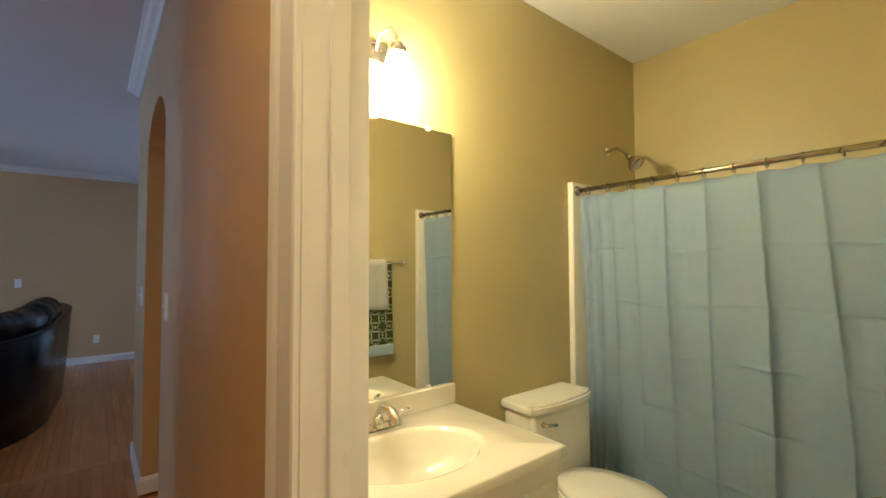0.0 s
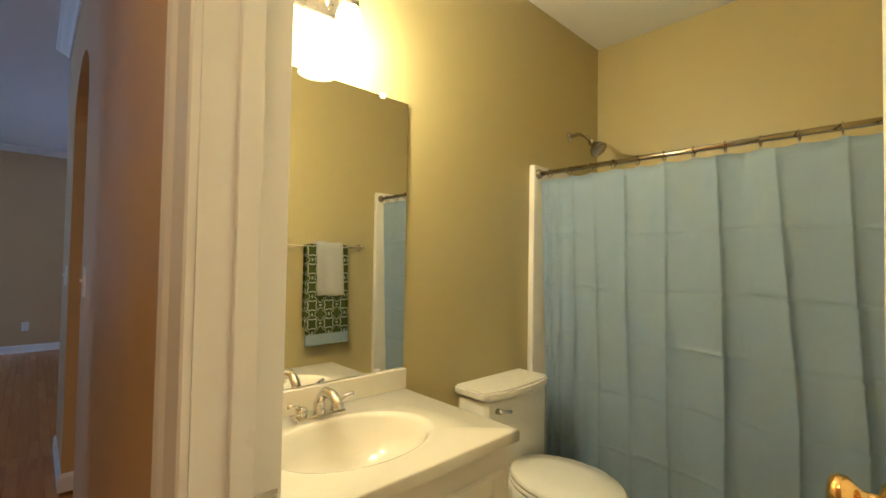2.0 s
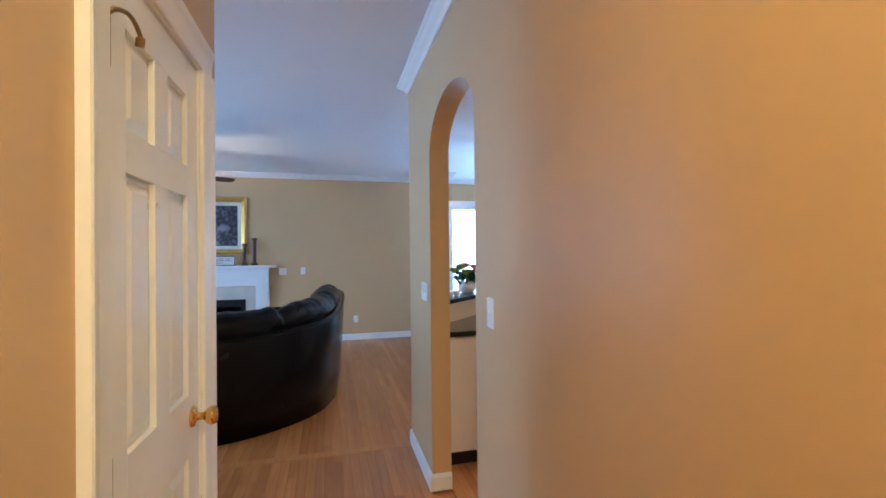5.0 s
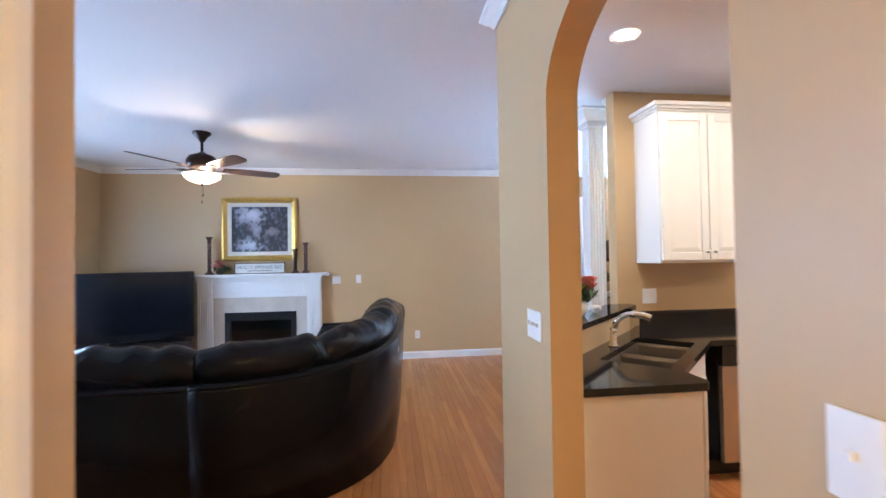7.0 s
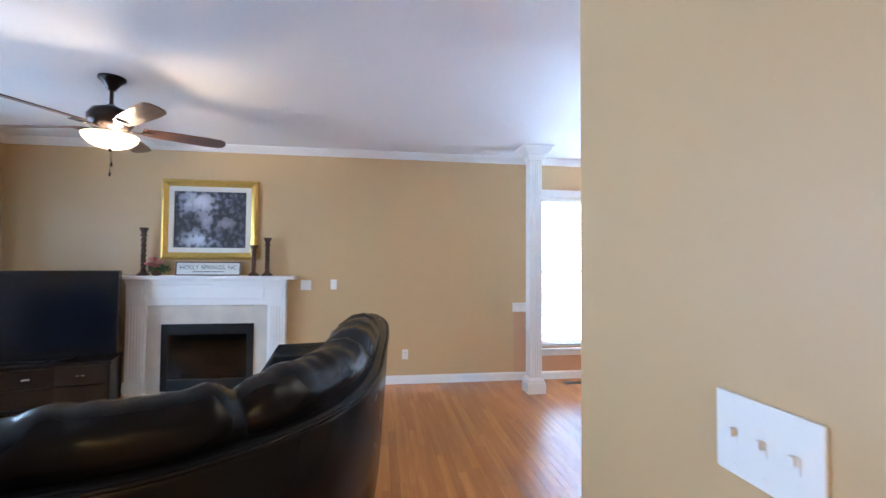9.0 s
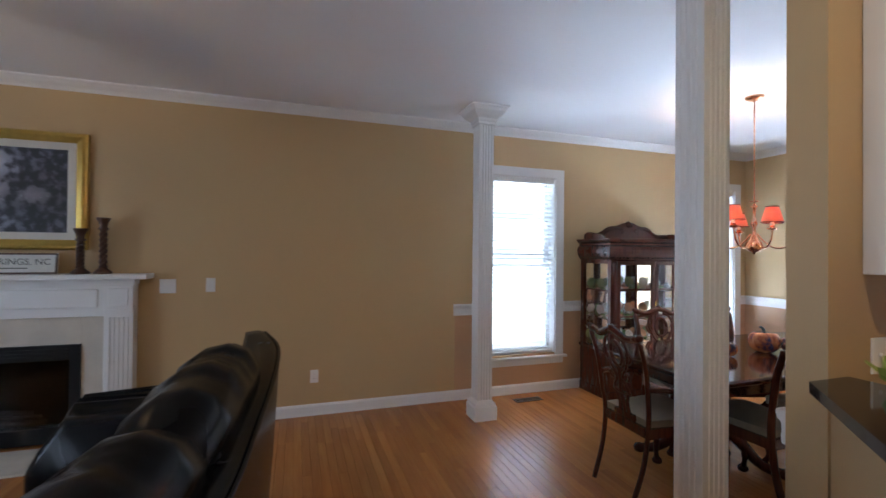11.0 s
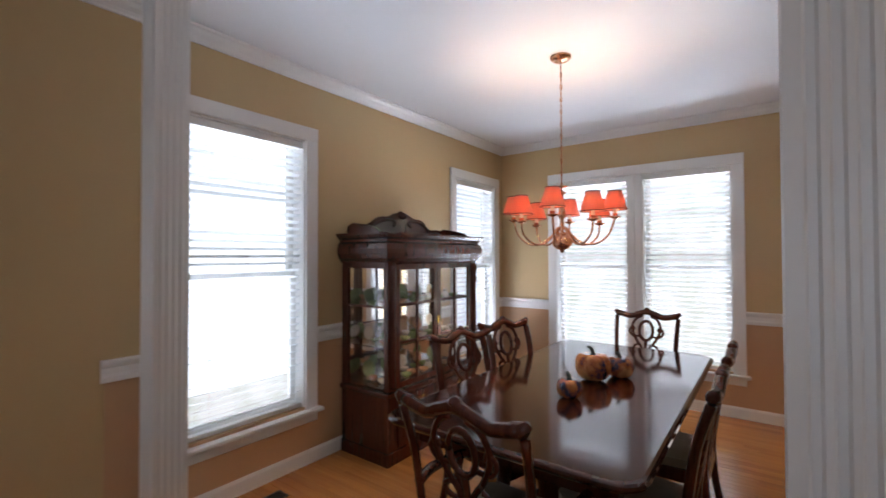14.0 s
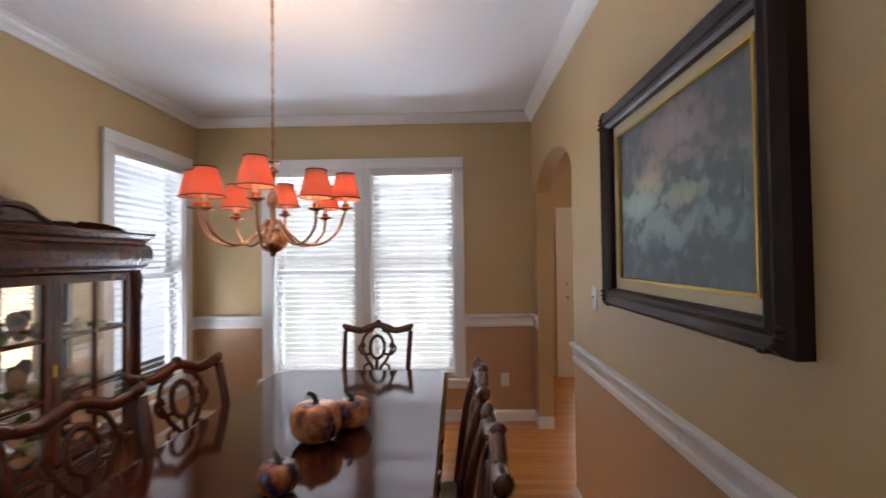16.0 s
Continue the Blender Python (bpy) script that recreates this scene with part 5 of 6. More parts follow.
def drape(y0, y1, seed):
    d = thing("window_curtain", "pale green curtain panel with a dark hem", "curtain", "window curtains")
    for nm, za, zb, material in (("cloth", 2.18, 0.62, DRAPE), ("hem", 0.62, 0.06, mat("dark_hem_cloth", (0.02, 0.022, 0.035), 0.8, noise_scale=20, vary=0.1))):
        bm, rows = bmesh.new(), []
        for j in range(21):
            v = j / 20
            rows.append([bm.verts.new((-3.97 + 0.035 * math.sin(i * 0.85 + seed) * (0.7 + 0.3 * v), y0 + (y1 - y0) * i / 48, za + (zb - za) * v)) for i in range(49)])
        for a, b2 in zip(rows, rows[1:]):
            for i in range(48):
                bm.faces.new((a[i], a[i + 1], b2[i + 1], b2[i]))
        bmesh.ops.solidify(bm, geom=bm.faces, thickness=0.002)
        part(nm, bm, material, d, "", True)


drape(7.32, 7.79, 0.0)
drape(6.05, 6.5, 1.5)

# ---- curved leather sectional ----
LEATHER = mat("black_leather", (0.005, 0.005, 0.006), 0.25, noise_scale=7, vary=0.1, bump=0.1, bump_scale=60, spec=0.16)
sofa = thing("sectional_sofa", "curved black leather sectional sofa with puffy cushions", "sofa")
BACK = curve3([(-3.6, 4.76, 0), (-2.4, 4.74, 0), (-1.28, 4.76, 0), (-0.78, 4.9, 0), (-0.38, 5.22, 0), (-0.19, 5.65, 0), (-0.135, 6.2, 0), (-0.105, 6.75, 0), (-0.115, 7.15, 0), (-0.20, 7.48, 0)], 10)


def along(points, a, b, steps):
    """Places and inward normals at even shares a..b of a line."""
    lens = [0]
    for p, q in zip(points, points[1:]):
        lens.append(lens[-1] + (q - p).length)
    out = []
    for k in range(steps + 1):
        s = (a + (b - a) * k / steps) * lens[-1]
        i = max(j for j in range(len(lens) - 1) if lens[j] <= s + 1e-9)
        u = (s - lens[i]) / (lens[i + 1] - lens[i])
        p = points[i].lerp(points[i + 1], u)
        d = (points[min(i + 2, len(points) - 1)] - points[max(i - 1, 0)]).normalized()
        out.append((p, Vector((-d.y, d.x, 0)), a + (b - a) * k / steps))
    return out


def strip(points, a, b, steps, section, bulge=0.0, lift=0.16):
    """A body swept along a stretch of the back line; section: (inward, up) pairs, up may rise along the line; bulge puffs it in the middle."""
    rings = []
    for k, (p, nrm, s) in enumerate(along(points, a, b, steps)):
        e = k / steps
        puff = 1 - bulge * (abs(2 * e - 1) ** 6)
        cx = sum(q[0] for q in section) / len(section)
        cz = sum(q[1] for q in section) / len(section)
        rise = lift * max(0.0, (s - 0.5) / 0.5)
        wob = (0.006 * math.sin(e * 23 + a * 50) + 0.016 * noise.noise((s * 70, a * 9, 0.4))) * (1 if bulge else 0)
        rings.append([p + nrm * (cx + (o - cx) * puff) + Vector((0, 0, cz + (u + (rise if u > 0.6 else 0) - cz) * puff + (wob if u > 0.6 else 0))) for o, u in section])
    return loft(rings)


JOIN = [0.0, 0.28, 0.413, 1.0]
for a, b2 in zip(JOIN, JOIN[1:]):
    part("back_shell", strip(BACK, a, b2, 40, [(0, 0.008), (-0.03, 0.42), (-0.055, 0.765), (-0.043, 0.798), (-0.01, 0.808), (0.06, 0.803), (0.16, 0.5), (0.16, 0.008)]), LEATHER, sofa, "", True)
    part("welt", strip(BACK, a, b2, 40, [(-0.061, 0.788), (-0.051, 0.781), (-0.043, 0.791), (-0.049, 0.801), (-0.059, 0.798)]), LEATHER, sofa, "", True)
for a, b2 in ((0.005, 0.285), (0.278, 0.416), (0.409, 0.551), (0.544, 0.716), (0.709, 0.868)):
    part("back_cushion", strip(BACK, a, b2, 64, [(0.06, 0.74), (0.0, 0.82), (-0.005, 0.90), (0.04, 0.97), (0.11, 1.0), (0.19, 0.985), (0.28, 0.92), (0.34, 0.79), (0.37, 0.6), (0.34, 0.45), (0.16, 0.46)], 0.3, 0.115), LEATHER, sofa, "", True)
    part("seat_cushion", strip(BACK, a, b2, 20, [(0.2, 0.28), (0.2, 0.44), (0.3, 0.475), (0.7, 0.485), (0.84, 0.47), (0.9, 0.4), (0.88, 0.28)], 0.06), LEATHER, sofa, "", True)
part("base", strip(BACK, 0.002, 0.93, 50, [(0.15, 0.05), (0.15, 0.28), (0.86, 0.28), (0.86, 0.05)]), LEATHER, sofa)
part("arm", strip(BACK, 0.875, 0.965, 12, [(0.16, 0.05), (0.16, 0.56), (0.2, 0.61), (0.3, 0.625), (0.8, 0.625), (0.9, 0.6), (0.94, 0.52), (0.94, 0.05)], 0.12), LEATHER, sofa, "", True)
for s in (0.02, 0.28, 0.413, 0.7, 0.95):
    p, nrm, _ = along(BACK, s, s, 1)[0]
    for o in (0.06, 0.78):
        q = p + nrm * o
        part("foot", lathe([(0.02, 0.0), (0.026, 0.05)], 12, None, (q.x, q.y, 0)), ESPRESSO, sofa)

# ---- hall ceiling lights, out of view and added to light the hall ----
for y in (0.9, -1.6):
    cl = thing("ceiling_light", "unseen round flush ceiling light with frosted glass, added for the hall", "ceiling lamp", "hall ceiling lights", (-0.1, y, 0))
    part("pan", lathe([(0.15, TOP - 0.02), (0.155, TOP - 0.001)], 28), NICKEL, cl, "", True)
    bm = lathe([(0.01, TOP - 0.075), (0.08, TOP - 0.068), (0.13, TOP - 0.045), (0.145, TOP - 0.02)], 28)
    gl = part("diffuser", bm, MILK, cl, "frosted glass diffuser", True)

# ---- dining table ----
CHERRY = wood("dark_cherry", (0.032, 0.008, 0.005), (0.062, 0.016, 0.008), 0.09, "X", 0.8, 0.0)
CHERRY_UP = wood("dark_cherry_upright", (0.042, 0.009, 0.005), (0.085, 0.020, 0.009), 0.25, "Z", 1.5, 0.12)
table = thing("dining_table", "long polished dark cherry dining table on pedestals", "table")
X0, X1, Y0, Y1, C = 2.16, 4.30, 6.33, 7.40, 0.10


def clipped(x0, x1, y0, y1, c, n=5):
    pts = []
    for sx, sy, a0 in ((x1, y1, 0), (x0, y1, 90), (x0, y0, 180), (x1, y0, 270)):
        ox, oy = sx - math.copysign(c, sx - (x0 + x1) / 2), sy - math.copysign(c, sy - (y0 + y1) / 2)
        pts += [(ox + c * math.cos(radians(a0 + 90 * k / n)), oy + c * math.sin(radians(a0 + 90 * k / n))) for k in range(n + 1)]
    return pts


rings = []
for inset, z in ((0.03, 0.722), (0.012, 0.727), (0.004, 0.735), (0.0, 0.744), (0.004, 0.752), (0.012, 0.757), (0.022, 0.76)):
    rings.append([(x, y, z) for x, y in clipped(X0 + inset, X1 - inset, Y0 + inset, Y1 - inset, C)])
part("tabletop", loft(rings), CHERRY, table, "glossy dark cherry tabletop")
part("apron", boxes((X0 + 0.12, X1 - 0.12, Y0 + 0.1, Y0 + 0.125, 0.635, 0.722), (X0 + 0.12, X1 - 0.12, Y1 - 0.125, Y1 - 0.1, 0.635, 0.722), (X0 + 0.12, X0 + 0.145, Y0 + 0.125, Y1 - 0.125, 0.635, 0.722), (X1 - 0.145, X1 - 0.12, Y0 + 0.125, Y1 - 0.125, 0.635, 0.722), bevel=0.004), CHERRY, table)
for px in (2.75, 3.75):
    part("pedestal", lathe([(0.06, 0.16), (0.085, 0.2), (0.075, 0.26), (0.05, 0.32), (0.06, 0.4), (0.095, 0.48), (0.1, 0.54), (0.07, 0.6), (0.09, 0.64), (0.15, 0.66), (0.15, 0.72)], 28, None, (px, 6.865, 0)), CHERRY_UP, table, "", True)
    for k in range(4):
        a = radians(45 + 90 * k)
        c, s = math.cos(a), math.sin(a)
        line = curve3([(px + c * r, 6.865 + s * r, z) for r, z in ((0.04, 0.24), (0.12, 0.25), (0.2, 0.18), (0.28, 0.09), (0.36, 0.045), (0.42, 0.04))], 6)
        part("leg", tube(line, [0.045 - 0.018 * i / (len(line) - 1) for i in range(len(line))], 12), CHERRY_UP, table, "", True)
        part("claw_foot", lathe([(0.012, 0.0), (0.036, 0.012), (0.042, 0.034), (0.034, 0.056), (0.01, 0.066)], 14, None, (px + c * 0.43, 6.865 + s * 0.43, 0)), CHERRY_UP, table, "", True)

# ---- dining chairs ----
SEAT = mat("striped_seat_cloth", (0.20, 0.16, 0.11), 0.85, noise_scale=30, vary=0.2, bump=0.4, bump_scale=500)


def dining_chair(name, label, arms):
    """A carved chair; it looks along +x, its back stands at x = 0."""
    ch = thing(name, label, "chair", "chairs round the table")
    w = 0.205 if arms else 0.19
    part("seat", slab([(0.05, -w + 0.02), (0.47, -w - 0.02), (0.5, -w + 0.02), (0.5, w - 0.02), (0.47, w + 0.02), (0.05, w - 0.02)], "z", 0.445, 0.485), SEAT, ch, "woven cloth seat")
    part("seat_rail", boxes((0.04, 0.49, -w - 0.005, -w + 0.025, 0.385, 0.445), bevel=0.004), CHERRY_UP, ch)
    part("seat_rail", boxes((0.04, 0.49, w - 0.025, w + 0.005, 0.385, 0.445), bevel=0.004), CHERRY_UP, ch)
    part("seat_rail", boxes((0.465, 0.5, -w + 0.025, w - 0.025, 0.375, 0.445), bevel=0.004), CHERRY_UP, ch)
    part("seat_rail", boxes((0.03, 0.06, -w + 0.025, w - 0.025, 0.385, 0.445), bevel=0.004), CHERRY_UP, ch)
    for s in (-1, 1):
        leg = part("front_leg", tube(curve3([(0.47, s * (w - 0.01), 0.44), (0.5, s * (w + 0.02), 0.36), (0.48, s * (w + 0.005), 0.22), (0.465, s * (w - 0.005), 0.1), (0.485, s * (w + 0.01), 0.035)], 6), [0.028] * 3 + [0.033] * 4 + [0.026] * 5 + [0.02] * 6 + [0.016] * 4 + [0.018] * 3, 10), CHERRY_UP, ch, "", True)
        part("foot", lathe([(0.014, 0), (0.03, 0.008), (0.034, 0.024), (0.022, 0.042), (0.01, 0.05)], 12, None, (0.49, s * (w + 0.012), 0)), CHERRY_UP, leg, "", True)
        part("back_post", tube(curve3([(-0.05, s * (w - 0.03), 0.0), (0.02, s * (w - 0.02), 0.22), (0.045, s * (w - 0.012), 0.44), (0.03, s * (w + 0.005), 0.6), (0.0, s * (w + 0.015), 0.8), (-0.045, s * (w + 0.022), 0.95)], 6), 0.02, 10, flat=0.75), CHERRY_UP, ch, "", True)
        part("crest_ear", tube([(-0.047, s * (w - 0.02), 0.972), (-0.05, s * (w + 0.02), 0.975), (-0.053, s * (w + 0.032), 0.985), (-0.053, s * (w + 0.04), 0.978)], [0.02, 0.024, 0.02, 0.012], 10), CHERRY_UP, ch, "", True)
    crest = curve3([(-0.05, -w - 0.01, 0.972), (-0.052, -w * 0.6, 0.955), (-0.055, -w * 0.3, 0.975), (-0.057, 0, 0.992), (-0.055, w * 0.3, 0.975), (-0.052, w * 0.6, 0.955), (-0.05, w + 0.01, 0.972)], 6)
    part("crest_rail", tube(crest, 0.021, 10, flat=1.15), CHERRY_UP, ch, "carved crest rail", True)
    part("crest_carving", lathe([(0.001, -0.02), (0.018, -0.012), (0.024, 0.0), (0.016, 0.012), (0.001, 0.018)], 12, None, (-0.06, 0, 1.01)), CHERRY_UP, ch, "", True)
    lean = lambda z: 0.045 - 0.1 * max(0, (z - 0.46)) ** 1.1 * 2.0

    def bent(pts, r, n=6):
        return tube(curve3([(lean(z), y, z) for y, z in pts], n), r, 8)
    oval_ = [(0.05 * math.cos(a), 0.845 + 0.075 * math.sin(a)) for a in [2 * math.pi * k / 16 for k in range(17)]]
    part("splat_ring", tube([(lean(z), y, z) for y, z in oval_], 0.012, 8), CHERRY_UP, ch, "pierced carved splat", True)
    for s in (-1, 1):
        part("splat_strap", bent([(s * 0.04, 0.47), (s * 0.035, 0.55), (s * 0.06, 0.63), (s * 0.025, 0.7), (s * 0.07, 0.77), (s * 0.105, 0.86), (s * 0.08, 0.93), (s * 0.03, 0.96)], 0.011), CHERRY_UP, ch, "", True)
        part("splat_scroll", bent([(s * 0.05, 0.80), (s * 0.10, 0.80), (s * 0.125, 0.84), (s * 0.10, 0.87), (s * 0.085, 0.845)], 0.009), CHERRY_UP, ch, "", True)
        part("splat_scroll", bent([(s * 0.03, 0.68), (s * 0.075, 0.69), (s * 0.085, 0.72), (s * 0.06, 0.735)], 0.009), CHERRY_UP, ch, "", True)
    part("splat_centre", bent([(0.0, 0.47), (0.0, 0.55), (0.012, 0.62), (0.0, 0.69), (0.0, 0.77)], 0.012), CHERRY_UP, ch, "", True)
    part("splat_shoe", boxes((0.03, 0.062, -0.09, 0.09, 0.445, 0.485), bevel=0.008), CHERRY_UP, ch)
    part("splat_bar", bent([(-0.075, 0.615), (0.0, 0.6), (0.075, 0.615)], 0.012), CHERRY_UP, ch, "", True)
    if arms:
        for s in (-1, 1):
            arm = part("arm", tube(curve3([(0.015, s * (w + 0.005), 0.68), (0.12, s * (w + 0.035), 0.675), (0.26, s * (w + 0.05), 0.655), (0.34, s * (w + 0.045), 0.645), (0.37, s * (w + 0.04), 0.625)], 6), 0.019, 10), CHERRY_UP, ch, "", True)
            part("arm_post", tube(curve3([(0.3, s * (w + 0.045), 0.645), (0.27, s * (w + 0.03), 0.56), (0.32, s * w, 0.43)], 6), 0.016, 10), CHERRY_UP, arm, "", True)
    return ch


side = dining_chair("dining_chair", "dark carved wooden dining chair with a cloth seat", False)
side.matrix_world = pose(2.95, 7.46, 0, 0, 0, -106)
copy_thing(side, pose(3.46, 7.46, 0, 0, 0, -108))
copy_thing(side, pose(2.70, 6.235, 0, 0, 0, 90))
copy_thing(side, pose(3.30, 6.235, 0, 0, 0, 90))
host = dining_chair("dining_armchair", "dark carved wooden armchair at the table's end", True)
host.matrix_world = pose(1.935, 6.79, 0, 0, 0, -2)
copy_thing(host, pose(4.53, 6.82, 0, 0, 0, 178))

# ---- chandelier ----
COPPER = mat("antique_copper_brass", (0.78, 0.44, 0.27), 0.24, 1.0, noise_scale=30, vary=0.2)
REDCLOTH = thin("red_shade_cloth", (0.84, 0.33, 0.22), 0.5, 0.85, 60, 0.08)
DARKTRIM = mat("dark_shade_trim", (0.10, 0.015, 0.012), 0.8)
CANDLE = mat("cream_candle_tube", (0.75, 0.66, 0.5), 0.5)
ch = thing("chandelier", "copper chandelier with eight red cloth shades", "chandelier", place=(3.52, 7.10, 0))
part("canopy", lathe([(0.02, TOP - 0.035), (0.045, TOP - 0.028), (0.066, TOP - 0.012), (0.068, TOP - 0.001)], 24), COPPER, ch, "", True)
part("rod", tube([(0, 0, TOP - 0.035), (0, 0, 1.87)], 0.004, 8), COPPER, ch, "", True)
for k in range(20):
    z = 1.9 + k * 0.04
    part("link", tube([(0.008 * math.cos(a) * (k % 2), 0.008 * math.cos(a) * (1 - k % 2), z + 0.018 * math.sin(a)) for a in [2 * math.pi * q / 10 for q in range(11)]], 0.0018, 5), COPPER, ch)
part("stem", lathe([(0.006, 1.87), (0.018, 1.86), (0.03, 1.85), (0.012, 1.84), (0.01, 1.76), (0.022, 1.74), (0.026, 1.70), (0.012, 1.68), (0.013, 1.645), (0.013, 1.60), (0.028, 1.59), (0.032, 1.58)][::-1], 20), COPPER, ch, "", True)
part("ball", lathe([(0.001, 1.462), (0.012, 1.467), (0.015, 1.482), (0.04, 1.49), (0.061, 1.512), (0.066, 1.533), (0.057, 1.56), (0.03, 1.582)], 28), COPPER, ch, "turned copper ball", True)
part("crown_disc", lathe([(0.005, 1.885), (0.034, 1.888), (0.034, 1.896), (0.005, 1.898)], 20), COPPER, ch, "", True)
for k in range(8):
    a = radians(12 + 45 * k)
    low = k % 2
    r = 0.32 if low == 0 else 0.30
    zc = 1.675 if low == 0 else 1.650
    c, s = math.cos(a), math.sin(a)
    arm = part("arm", tube(curve3([(c * q, s * q, z) for q, z in ((0.025, 1.63), (0.07, 1.57), (0.14, 1.52), (0.22, 1.525), (0.285, 1.58), (r, zc))], 7), 0.0065, 8), COPPER, ch, "", True)
    part("cup", lathe([(0.008, zc - 0.005), (0.034, zc + 0.006), (0.036, zc + 0.012), (0.014, zc + 0.014), (0.016, zc + 0.03)], 16, None, (c * r, s * r, 0)), COPPER, arm, "", True)
    part("candle", lathe([(0.011, zc + 0.03), (0.011, zc + 0.085)], 12, None, (c * r, s * r, 0)), CANDLE, arm)
    bm = lathe([(0.071, zc + 0.055), (0.04, zc + 0.17), (0.039, zc + 0.17), (0.07, zc + 0.055)], 24, None, (c * r, s * r, 0))
    bmesh.ops.delete(bm, geom=[f for f in bm.faces if len(f.verts) > 4], context="FACES")
    sh = part("shade", bm, REDCLOTH, ch, "red cloth empire shade", True)
    for zz, rr in ((zc + 0.055, 0.0725), (zc + 0.169, 0.0415)):
        part("trim", tube([(c * r + rr * math.cos(q), s * r + rr * math.sin(q), zz) for q in [2 * math.pi * i / 24 for i in range(25)]], 0.0025, 5), DARKTRIM, sh)
    part("bulb", lathe([(0.006, zc + 0.085), (0.012, zc + 0.1), (0.012, zc + 0.115), (0.005, zc + 0.135), (0.001, zc + 0.142)], 10, None, (c * r, s * r, 0)), BULB, arm, "", True).visible_shadow = False
    bulb("chandelier_bulb", (3.52 + c * r, 7.10 + s * r, zc + 0.11), 5.2, (1.0, 0.70, 0.40), 0.012)

# ---- pumpkins on the table ----
GOURD = mat("mottled_orange_glaze", (0.50, 0.17, 0.05), 0.22, coat=0.4)
n, l = GOURD.node_tree.nodes, GOURD.node_tree.links
tx, rp = n.new("ShaderNodeTexNoise"), n.new("ShaderNodeValToRGB")
tx.inputs["Scale"].default_value, tx.inputs["Detail"].default_value = 14, 5
l.new(n["Texture Coordinate"].outputs["Object"], tx.inputs["Vector"])
l.new(tx.outputs["Fac"], rp.inputs["Fac"])
rp.color_ramp.elements[0].position, rp.color_ramp.elements[0].color = 0.38, (0.03, 0.025, 0.06, 1)
rp.color_ramp.elements[1].position, rp.color_ramp.elements[1].color = 0.48, (0.36, 0.10, 0.03, 1)
q = rp.color_ramp.elements.new(0.62)
q.color = (0.62, 0.26, 0.10, 1)
l.new(rp.outputs["Color"], n["Principled BSDF"].inputs["Base Color"])
STEMG = mat("dark_green_stem", (0.03, 0.05, 0.04), 0.4, noise_scale=40, vary=0.3)


def pumpkin(x, y, r, h, turn):
    p = thing("ceramic_pumpkin", "glazed orange ceramic pumpkin on the dining table", "pumpkin", "pumpkins on the table", (x, y, 0.76), turn)
    bm, rows = bmesh.new(), []
    for j in range(1, 14):
        t = math.pi * j / 14
        rows.append([(r * math.sin(t) ** 0.75 * (1 - 0.09 * (0.5 + 0.5 * math.cos(8 * a)) ** 3) * math.cos(a), r * math.sin(t) ** 0.75 * (1 - 0.09 * (0.5 + 0.5 * math.cos(8 * a)) ** 3) * math.sin(a), h / 2 - h / 2 * math.cos(t) - (0.12 * h * max(0, -math.cos(t)) ** 6)) for a in [2 * math.pi * i / 64 for i in range(64)]])
    z0 = min(pt[2] for pt in rows[0])
    part("body", loft([[(px, py, pz - z0) for px, py, pz in rw] for rw in rows]), GOURD, p, "", True)
    part("stem", tube(curve3([(0, 0, h * 0.8), (0.004, 0.0, h * 0.95), (0.014, 0.006, h * 1.06), (0.03, 0.01, h * 1.08)]), [0.014] * 6 + [0.011] * 8 + [0.009] * 11, 8), STEMG, p, "curled dark green stem", True)


pumpkin(2.86, 6.81, 0.063, 0.105, 20)
pumpkin(3.23, 6.815, 0.098, 0.165, 70)
pumpkin(3.37, 6.71, 0.078, 0.13, 140)

# ---- china cabinet ----
cab = thing("china_cabinet", "tall dark cherry china cabinet with glass doors", "cabinet")
A, B, F, K = 2.96, 4.10, 8.12, 8.60
part("plinth", boxes((A, B, F, K, 0, 0.09), bevel=0.006), CHERRY_UP, cab)
part("base_cabinet", boxes((A + 0.01, B - 0.01, F + 0.01, K, 0.09, 0.47), bevel=0.003), CHERRY_UP, cab)
part("waist_moulding", boxes((A - 0.012, B + 0.012, F - 0.012, K, 0.47, 0.505), bevel=0.01), CHERRY_UP, cab)
for x0, x1 in ((A + 0.1, 3.525), (3.535, B - 0.1)):
    d = part("base_door", boxes((x0, x1, F - 0.008, F + 0.01, 0.11, 0.455), bevel=0.003), CHERRY_UP, cab)
    part("panel", boxes((x0 + 0.05, x1 - 0.05, F - 0.014, F - 0.0081, 0.16, 0.405), bevel=0.005), CHERRY_UP, d)
    part("pull", tube([((x0 + x1) / 2 - 0.03, F - 0.022, 0.42), ((x0 + x1) / 2, F - 0.03, 0.41), ((x0 + x1) / 2 + 0.03, F - 0.022, 0.42)], 0.005, 8), BRASS, d)
for x0, x1 in ((A + 0.012, A + 0.09), (B - 0.09, B - 0.012)):
    post = part("corner_post", boxes((x0, x1, F, F + 0.05, 0.505, 1.4), bevel=0.006), CHERRY_UP, cab)
    part("post_carving", lathe([(0.02, 0.53), (0.026, 0.56), (0.018, 0.6), (0.02, 0.9), (0.017, 1.2), (0.026, 1.25), (0.018, 1.28), (0.028, 1.34), (0.022, 1.38)], 14, None, ((x0 + x1) / 2, F - 0.002, 0)), CHERRY_UP, post, "", True)
